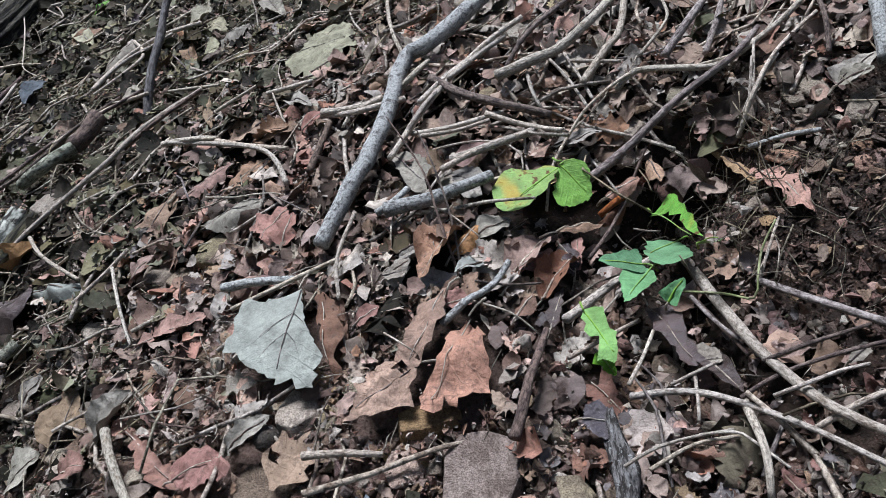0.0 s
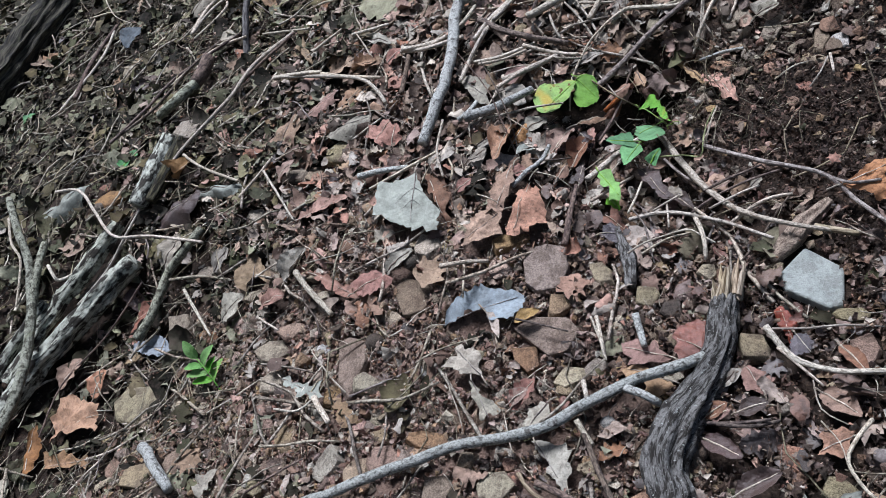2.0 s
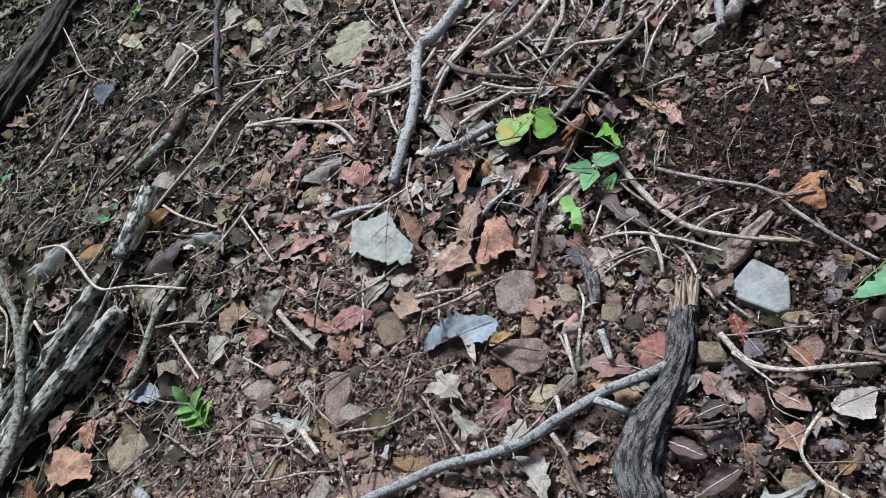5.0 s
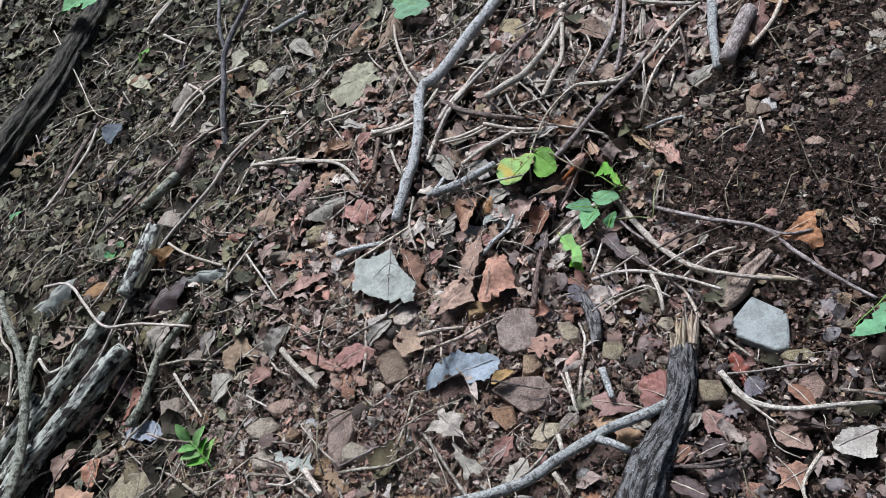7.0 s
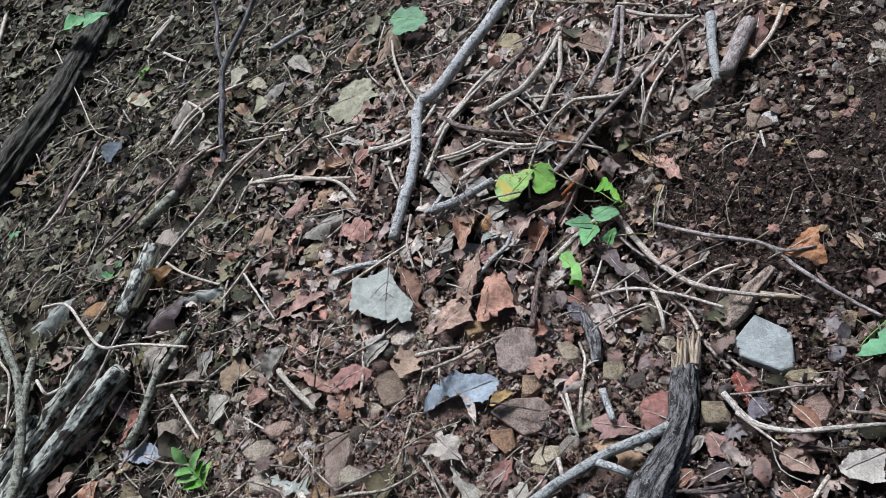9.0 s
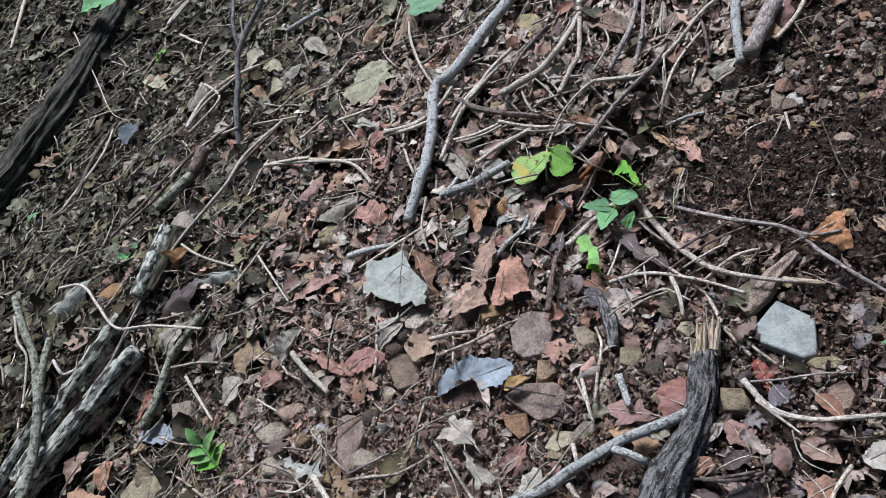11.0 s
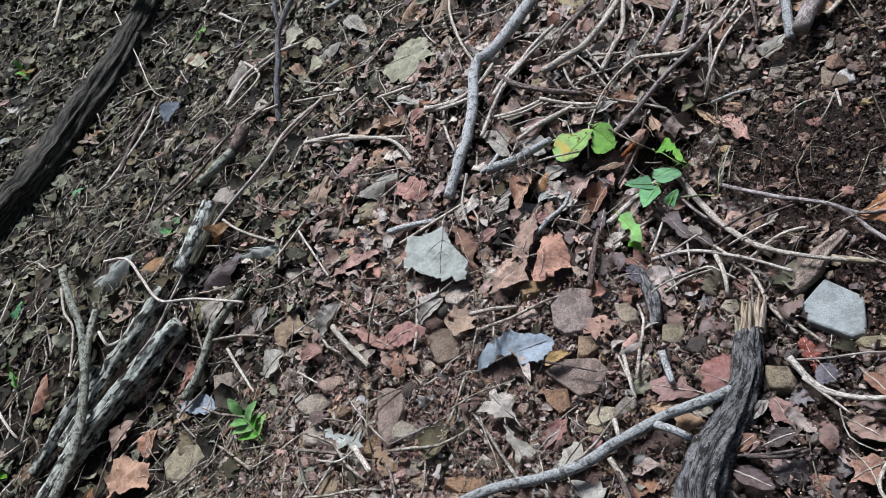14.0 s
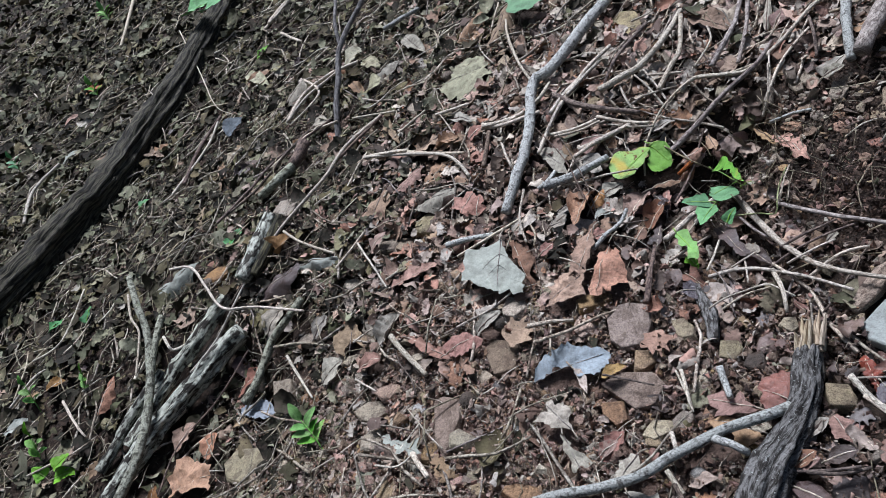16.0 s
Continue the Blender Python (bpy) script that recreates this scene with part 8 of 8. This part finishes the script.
# ---- loose stuff of the forest floor ----
def scatter(name, label, category, templates, material, places, smooth=True, uv=False):
    """One object of many small pieces. places: x, y, lift, size, tilt x, tilt y, turn, template."""
    rows = np.array(places, dtype=float)
    vs, fs, us, at = [], [], [], 0
    for k, template in enumerate(templates):
        sub = rows[rows[:, 7].astype(int) == k]
        if not len(sub):
            continue
        tv, tf = np.asarray(template[0]), template[1]
        (cx, cy, cz), (sx, sy, sz) = np.cos(sub[:, 4:7]).T, np.sin(sub[:, 4:7]).T
        m = np.array([[cz * cy, cz * sy * sx - sz * cx, cz * sy * cx + sz * sx], [sz * cy, sz * sy * sx + cz * cx, sz * sy * cx - cz * sx], [-sy, cy * sx, cy * cx]])
        v = np.einsum("ijn,vj->nvi", m, tv) * sub[:, 3, None, None]
        base = np.stack([sub[:, 0], sub[:, 1], hill(sub[:, 0], sub[:, 1]) + sub[:, 2] + np.array([relief(x, y) for x, y in sub[:, :2]])], 1)
        vs.append((v + base[:, None, :]).reshape(-1, 3))
        for f in tf:
            fs.extend((np.array(f)[None, :] + at + np.arange(len(sub))[:, None] * len(tv)).tolist())
        if uv:
            us.append(np.tile(np.asarray(template[2]), (len(sub), 1)))
        at += len(sub) * len(tv)
    me = mesh_of(name, np.concatenate(vs).tolist(), fs, material, smooth, np.concatenate(us) if uv else None)
    ob = new(name, me)
    ob.matrix_world = SLOPE
    return tagged(ob, label, category, kind="stuff")


def soil_share(x, y):
    """1 on the bare scraped soil beside the root hollow, 0 in the leaf litter."""
    edge = min(x - (0.195 + 0.65 * max(0.0, 0.05 - y)), 0.215 + 0.3 * (x - 0.21) - y)
    return max(1 / (1 + math.exp(max(-60, min(60, -70 * edge)))), min(1, 1.1 * float(bell(x, y, 0.188, 0.185, 0.038, 0.04))))


def spots(rng, count, x0, x1, y0, y1, keep, clear=True):
    out = []
    while len(out) < count:
        x, y = rng.uniform(x0, x1), rng.uniform(y0, y1)
        if rng.random() < keep(x, y) and not (clear and is_taken(x, y)):
            out.append((x, y))
    return out


def gravel_share(x, y):
    """Stony patches: beside the gully, below the middle, and above the bare soil."""
    return min(1, 0.3 + 0.9 * float(bell(x, y, -0.4, 0.0, 0.2, 0.14)) + 0.75 * float(bell(x, y, -0.12, -0.12, 0.2, 0.14)) + 0.4 * float(bell(x, y, 0.38, 0.2, 0.15, 0.06)) + 0.25 * (x < -0.35))


rng = random.Random(11)


def centred(arrays):
    return (arrays[0] - np.array((0.5, 0, 0)), *arrays[1:])


rocks = [rock_arrays(rng, 9, f, 0) for f in (0.22, 0.3, 0.4, 0.55, 0.3, 0.65)]
crumbs = [rock_arrays(rng, 5, 0.8, 0) for _ in range(5)]
def litter_templates(step, count):
    """Torn scraps, lobed and plain leaves, each curled in its own way."""
    out = []
    for i in range(count):
        k = i % 8
        o = torn_outline(rng, rng.choice((5, 6, 7, 8, 9)), rng.uniform(0.35, 0.95)) if k < 4 else oak_outline(rng, rng.choice((3, 4)), rng.uniform(0.45, 0.75), rng.uniform(0.55, 0.8)) if k < 6 else plain_outline(rng, rng.uniform(0.3, 0.65), 4) if k == 6 or i < 8 else maple_outline(rng)
        out.append(centred(cut_arrays(rng, o, step, 0.09, rng.uniform(-1.1, 1.1), rng.uniform(-0.7, 0.8), 0.13)))
    return out


bits, far_bits = litter_templates(0.19, 24), litter_templates(0.42, 16)


def tilt(a):
    return rng.gauss(0, a)


def fall(x, y):
    """Thins the litter with distance from the near slope."""
    d = math.hypot(max(0, -0.75 - x, x - 0.5), max(0, -0.35 - y, y - 0.95))
    return 1 / (1 + 1.6 * d)


def far_grow(x, y):
    return 1 + 0.17 * max(0, math.hypot(x - 0.06, y + 0.52) - 1.1)


# single leaves and stones that can be told apart
def loose_blade(tint, outline, cup, bend, holes):
    v, f, u = centred(cut_arrays(rng, outline, 0.1, 0.06, cup, bend, 0.07, 0.0, holes))
    return mesh_of("leaf", (v * 0.045).tolist(), f, LEAF[tint], True, u)


blades = [loose_blade("pink", oak_outline(rng, 4, 0.6), 0.4, 0.2, 0.2), loose_blade("brown", plain_outline(rng, 0.5), 0.5, 0.2, 0.1), loose_blade("tan", maple_outline(rng), 0.2, 0.2, 0.1),
          loose_blade("grey", plain_outline(rng, 0.42), -0.6, 0.2, 0.0), loose_blade("grey", oak_outline(rng, 3, 0.7), 0.2, 0.3, 0.3), loose_blade("pink", torn_outline(rng, 8, 0.9), 0.2, 0.3, 0.1),
          loose_blade("dark", plain_outline(rng, 0.6), 0.4, 0.3, 0.2), loose_blade("rust", oak_outline(rng, 4, 0.7), 0.4, 0.3, 0.2), loose_blade("tan", torn_outline(rng, 7, 0.6), 0.3, 0.2, 0.3),
          loose_blade("brown", maple_outline(rng), 0.3, 0.4, 0.4), loose_blade("pink", plain_outline(rng, 0.35), -0.8, 0.2, 0.0), loose_blade("tan", oak_outline(rng, 5, 0.5), 0.3, 0.4, 0.5)]
LEAF_WORDS = {"pink": "pinkish-brown", "brown": "brown", "tan": "tan", "grey": "grey weathered", "dark": "dark damp", "rust": "rust-brown"}
for x, y in spots(rng, 150, -1.2, 0.6, -0.38, 1.3, lambda x, y: fall(x, y) * (1 - soil_share(x, y)) * min(1, 0.25 + 0.6 * float(bell(x, y, -0.1, 0.2, 0.25, 0.2)) + 1.3 * float(bell(x, y, -0.01, 0.11, 0.1, 0.08))) * (1 - 0.8 * float(bell(x, y, -0.3, 0.0, 0.16, 0.12)))):
    me = rng.choice([b for b in blades if b.materials[0] in (LEAF["grey"], LEAF["tan"], LEAF["dark"])] if x < -0.4 or y > 0.65 else blades)
    ob = new("fallen_leaf", me)
    s = rng.uniform(0.5, 1.15)
    ob.matrix_world = SLOPE @ Matrix.Translation((x, y, on_ground(x, y, rng.uniform(0.009, 0.018)))) @ Euler((tilt(0.3), tilt(0.25), rng.uniform(0, 6.28))).to_matrix().to_4x4() @ Matrix.Scale(s, 4)
    tint = next(k for k in LEAF if LEAF[k] == me.materials[0])
    tagged(ob, LEAF_WORDS[tint] + " curled dead leaf in the litter", "leaf", group="loose dead leaves")
blocks = []
for t, fl in (("grey", 0.4), ("yellow", 0.45), ("brown", 0.35), ("pink", 0.3), ("orange", 0.45), ("yellow", 0.3), ("brown", 0.5), ("pink", 0.25)):
    v, f = rock_arrays(rng, 18, fl, 0.03)
    blocks.append((t, mesh_of("stone", (v * 0.024).tolist(), f, STONE[t], False)))
for x, y in spots(rng, 290, -1.0, 0.62, -0.38, 1.1, lambda x, y: fall(x, y) * gravel_share(x, y) * (1 - 0.9 * soil_share(x, y))):
    t, me = rng.choice(blocks)
    ob = new("stone", me)
    ob.matrix_world = SLOPE @ Matrix.Translation((x, y, on_ground(x, y, 0.006))) @ Euler((tilt(0.3), tilt(0.3), rng.uniform(0, 6.28))).to_matrix().to_4x4() @ Matrix.Scale(rng.uniform(0.6, 1.7) if y < 0.2 and x < 0.2 else rng.uniform(0.35, 0.9), 4)
    tagged(ob, {"grey": "grey", "yellow": "yellowish", "brown": "brown", "pink": "pinkish", "orange": "orange-brown"}[t] + " angular stone chip in soil", "stone", group="loose stones")

scatter("soil_crumbs", "crumbs of dark damp soil", "soil crumbs", crumbs, CRUMB,
        [(x, y, rng.uniform(-0.001, 0.008), rng.choice((0.002, 0.003, 0.004, 0.005, 0.007, 0.011)) * far_grow(x, y), tilt(1), tilt(1), rng.uniform(0, 6), rng.randrange(5))
         for x, y in spots(rng, 26000, -1.9, 0.95, -0.5, 2.1, lambda x, y: fall(x, y) * (0.35 + 0.65 * soil_share(x, y)), False)], smooth=False)
scatter("gravel", "angular brown and tan stone chips in the soil", "gravel", rocks, GRAVEL,
        [(x, y, rng.uniform(0.003, 0.008), min(0.028, 0.0066 * math.exp(rng.gauss(0.35, 0.5))) * far_grow(x, y), tilt(0.4), tilt(0.4), rng.uniform(0, 6), rng.randrange(6))
         for x, y in spots(rng, 15000, -0.7, 0.95, -0.5, 0.7, lambda x, y: ((x > -0.4 and y < 0.65) or (x > -0.62 and y < 0.16)) * fall(x, y) * gravel_share(x, y) * (1 - 0.75 * soil_share(x, y) * (1 - float(bell(x, y, 0.38, 0.2, 0.15, 0.06)))))], smooth=False)


# chips left and uphill take the darker copy, in place of shade there
scatter("gravel", "stone chips among old leaves, darkened for shade", "gravel", rocks, GRAVEL_SHADED,
        [(x, y, rng.uniform(0.003, 0.008), min(0.026, 0.006 * math.exp(rng.gauss(0.3, 0.5))) * far_grow(x, y), tilt(0.5), tilt(0.5), rng.uniform(0, 6), rng.randrange(6))
         for x, y in spots(rng, 8500, -2.4, 0.9, -0.45, 2.6, lambda x, y: ((x < -0.36 and y > 0.12) or x < -0.6 or y > 0.6) * fall(x, y))], smooth=False)


def wet_share(x, y):
    """Damp dark litter on the low side of the broken branch."""
    return min(1.0, 1.3 * float(bell(x, y, 0.2, -0.22, 0.17, 0.16)))


def litter_place(x, y, mean, most, near=False):
    s = min(most, mean * math.exp(rng.gauss(-0.2, 0.65))) * far_grow(x, y)
    return (x, y, rng.uniform(0.001, 0.019), s, tilt(0.32), tilt(0.32), rng.uniform(0, 6.28), rng.randrange(24 if near else 16))


near_litter = spots(rng, 14000, -0.65, 0.85, -0.6, 1.05, lambda x, y: max(0.0, min(1.0, (0.85 - x) / 0.3)) * max(0.0, min(1.0, (y + 0.6) / 0.2)) * (1 - soil_share(x, y)) * (1 - 0.5 * gravel_share(x, y)) * (1 - 0.75 * float(bell(x, y, -0.33, 0.0, 0.17, 0.15))) * (1 - 0.85 * float(bell(x, y, -0.1, -0.12, 0.2, 0.14))) * (1 - 0.55 * wet_share(x, y)) * (1 if x > -0.4 else 0.2) * (1 if y < 0.55 else 0.35))
wet_litter = [p for p in near_litter if rng.random() < wet_share(*p)]
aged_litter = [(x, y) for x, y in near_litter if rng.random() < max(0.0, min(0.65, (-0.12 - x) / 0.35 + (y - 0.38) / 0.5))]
dry_litter = sorted(set(near_litter) - set(wet_litter) - set(aged_litter))
scatter("leaf_litter", "broken pinkish-brown fallen leaf pieces", "leaf litter", bits, LITTER,
        [litter_place(x, y, 0.016 if y < 0.12 else 0.021, 0.034 if y < 0.12 else 0.042, True) for x, y in dry_litter], uv=True)
scatter("leaf_litter", "dark wet broken leaf pieces", "leaf litter", bits, LITTER_WET, [litter_place(x, y, 0.0155, 0.034, True) for x, y in wet_litter], uv=True)
# older leaves left and uphill, with the slope's shade put into their colour
scatter("leaf_litter", "grey-brown weathered fallen leaf pieces, darkened for shade", "leaf litter", far_bits, LITTER_GREY_SHADED,
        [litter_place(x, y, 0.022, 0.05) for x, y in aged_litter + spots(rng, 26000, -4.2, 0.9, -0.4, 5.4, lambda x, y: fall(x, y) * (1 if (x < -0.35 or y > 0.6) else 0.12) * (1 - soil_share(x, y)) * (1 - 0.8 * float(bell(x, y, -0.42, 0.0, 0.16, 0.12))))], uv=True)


def twig_templates(count, girth, wob):
    out = []
    for i in range(count):
        p = [(t - 0.5, wob * rng.gauss(0, 1), 0.5 * wob * rng.gauss(0, 1)) for t in (0, 0.33, 0.66, 1)]
        out.append(tube_arrays(p, [girth, girth * 0.9, girth * 0.8, girth * 0.6], 4 if girth > 0.01 else 3, 0.1, i, 0.17))
    return out


def clear_heading(x, y):
    """A direction in which a loose twig lies across as few large leaves and stones as it can."""
    tries = [rng.gauss(0.9, 0.9) for i in range(8)]
    return min(tries, key=lambda h: sum(is_taken(x + d * math.cos(h), y + d * math.sin(h)) for d in (-0.07, -0.05, -0.035, -0.02, 0.02, 0.035, 0.05, 0.07)))


twigs, roots = twig_templates(8, 0.02, 0.05), twig_templates(8, 0.008, 0.12)
scatter("twig_litter", "thin dry twigs strewn over the litter", "twigs", twigs, TWIG,
        [(x, y, rng.uniform(0.008, 0.022), rng.uniform(0.03, 0.13), 0, tilt(0.12), clear_heading(x, y), rng.randrange(8))
         for x, y in spots(rng, 2600, -2.6, 0.7, -0.4, 3.2, lambda x, y: fall(x, y) * (1 - soil_share(x, y)) ** 2 * (0.25 + 0.75 * float(bell(x, y, 0.08, 0.45, 0.22, 0.2)) + 0.15 * (x < -0.35)))])
scatter("rootlets", "fine dry rootlets and fibres in the soil", "rootlets", roots, ROOT,
        [(x, y, rng.uniform(0.003, 0.012), rng.uniform(0.05, 0.16), 0, tilt(0.15), rng.gauss(1.1, 0.7), rng.randrange(8))
         for x, y in spots(rng, 4200, -2.6, 0.75, -0.4, 3.2, lambda x, y: fall(x, y) * (1 if x < -0.35 or y > 0.4 else 0.3))])

flakes = [shard_arrays(rng, n, r, 0.6) for n, r in ((5, 0.5), (6, 0.7), (5, 0.9), (6, 0.35))]
scatter("leaf_crumbs", "small crumbs of broken dead leaves", "leaf litter", flakes, LITTER,
        [(x, y, rng.uniform(0.004, 0.02), rng.uniform(0.004, 0.011) * far_grow(x, y), tilt(0.6), tilt(0.6), rng.uniform(0, 6.28), rng.randrange(4))
         for x, y in spots(rng, 11000, -0.7, 0.75, -0.45, 1.0, lambda x, y: 1 - 0.85 * soil_share(x, y))], uv=True)
scatter("leaf_crumbs", "small grey crumbs of broken dead leaves", "leaf litter", flakes, LITTER_GREY_SHADED,
        [(x, y, rng.uniform(0.004, 0.02), rng.uniform(0.004, 0.012) * far_grow(x, y), tilt(0.6), tilt(0.6), rng.uniform(0, 6.28), rng.randrange(4))
         for x, y in spots(rng, 13000, -2.2, 0.5, -0.2, 2.4, lambda x, y: fall(x, y) * (1 if x < -0.35 or y > 0.6 else 0.1))], uv=True)
scatter("soil_crumbs", "fine crumbs of bare dark soil", "soil crumbs", crumbs, CRUMB,
        [(x, y, rng.uniform(-0.001, 0.004), rng.choice((0.0018, 0.0022, 0.003, 0.004, 0.005, 0.007)), tilt(1), tilt(1), rng.uniform(0, 6), rng.randrange(5))
         for x, y in spots(rng, 34000, 0.1, 0.75, -0.2, 0.5, lambda x, y: soil_share(x, y) + 0.05, False)], smooth=False)
scatter("leaf_litter", "dead leaves strewn over the wider slope", "leaf litter", far_bits, LITTER_GREY_SHADED,
        [litter_place(x, y, 0.035, 0.07) for x, y in spots(rng, 7000, -7, 6, -5, 8, lambda x, y: (1 - soil_share(x, y)) if (x < -2.5 or x > 0.7 or y < -0.4 or y > 2.5) else 0)], uv=True)
for x, y in spots(rng, 110, -0.9, 0.5, -0.35, 0.95, lambda x, y: (1 - soil_share(x, y)) ** 2 * (0.2 + 0.8 * float(bell(x, y, 0.05, 0.4, 0.25, 0.25)))):
    v, f, u = rng.choice(twigs)
    ob = new("twig", mesh_of("twig", (v * np.array((0.075, 0.055, 0.055))).tolist(), f, BARK[rng.choice(("tan", "tan", "purple", "brown"))], True, u * 0.075))
    ob.matrix_world = SLOPE @ Matrix.Translation((x, y, on_ground(x, y, rng.uniform(0.014, 0.022)))) @ Euler((0, tilt(0.12), clear_heading(x, y))).to_matrix().to_4x4() @ Matrix.Scale(rng.uniform(0.6, 1.5), 4)
    tagged(ob, "thin dry twig lying on the litter", "twig", group="loose twigs")
scatter("hanging_rootlets", "fine pale roots hanging in the eroded hollow", "rootlets", roots, ROOT,
        [(x, y, rng.uniform(0.0, 0.02), rng.uniform(0.03, 0.075), tilt(0.5), rng.uniform(0.5, 1.3), rng.uniform(0, 6.28), rng.randrange(8))
         for x, y in spots(rng, 110, 0.12, 0.32, 0.05, 0.28, lambda x, y: float(bell(x, y, 0.225, 0.17, 0.04, 0.06)), False)])
scatter("soil_crumbs", "dry pinkish-brown crumbs of earth", "soil crumbs", crumbs, CRUMB_DRY,
        [(x, y, rng.uniform(0.0, 0.008), rng.choice((0.003, 0.004, 0.005, 0.007, 0.01, 0.014)), tilt(1), tilt(1), rng.uniform(0, 6), rng.randrange(5))
         for x, y in spots(rng, 17000, -0.6, 0.3, -0.45, 0.25, lambda x, y: float(bell(x, y, -0.14, -0.1, 0.2, 0.13)))], smooth=False)


def chip_arrays(count):
    """A speck of leaf, bark or grit: a small bent fan."""
    a = sorted(rng.uniform(0, 6.28) for _ in range(count))
    return np.array([(0, 0, 0.16)] + [(0.5 * rng.uniform(0.6, 1) * math.cos(t), 0.5 * rng.uniform(0.5, 1) * math.sin(t), rng.uniform(-0.2, 0.2)) for t in a]), [(0, 1 + i, 1 + (i + 1) % count) for i in range(count)], np.zeros((count + 1, 2))


def speck_places(points, most):
    return [(x, y, rng.uniform(0.004, 0.024), min(most, 0.0021 * math.exp(rng.gauss(0.1, 0.5))) * far_grow(x, y), tilt(0.7), tilt(0.7), rng.uniform(0, 6.28), rng.randrange(6)) for x, y in points]


chips = [chip_arrays(n) for n in (4, 5, 5, 6, 4, 5)]
scatter("leaf_crumbs", "specks of dry leaf and bark over the litter", "leaf litter", chips, LITTER,
        speck_places(spots(rng, 30000, -0.6, 0.75, -0.45, 0.9, lambda x, y: 1 - 0.8 * soil_share(x, y)), 0.006), smooth=False, uv=True)
scatter("leaf_crumbs", "specks of old leaf over the slope, darkened for shade", "leaf litter", chips, LITTER_GREY_SHADED,
        speck_places(spots(rng, 26000, -2.2, 0.5, -0.2, 2.4, lambda x, y: fall(x, y) * (1 if x < -0.35 or y > 0.6 else 0.1)), 0.008), smooth=False, uv=True)
scatter("leaf_litter", "weathered leaf pieces on both sides of the fallen log, darkened for shade", "leaf litter", far_bits, LITTER_GREY_SHADED,
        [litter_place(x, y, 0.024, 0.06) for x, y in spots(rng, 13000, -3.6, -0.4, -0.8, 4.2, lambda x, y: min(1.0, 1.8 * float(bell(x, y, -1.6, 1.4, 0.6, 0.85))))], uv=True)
scatter("soil_crumbs", "damp dark crumbs of earth between the leaves", "soil crumbs", crumbs, CRUMB,
        [(x, y, rng.uniform(0.0, 0.014), rng.choice((0.002, 0.003, 0.004, 0.006, 0.009, 0.013)), tilt(1), tilt(1), rng.uniform(0, 6), rng.randrange(5))
         for x, y in spots(rng, 14000, -0.1, 0.5, -0.45, 0.1, lambda x, y: wet_share(x, y))], smooth=False)
scatter("twig_litter", "short broken bits of wood and stalk", "twigs", twigs, TWIG,
        [(x, y, rng.uniform(0.006, 0.02), rng.uniform(0.008, 0.03), tilt(0.3), tilt(0.3), rng.uniform(0, 6.28), rng.randrange(8))
         for x, y in spots(rng, 2600, -0.9, 0.6, -0.45, 0.9, lambda x, y: 1 - 0.9 * soil_share(x, y))])
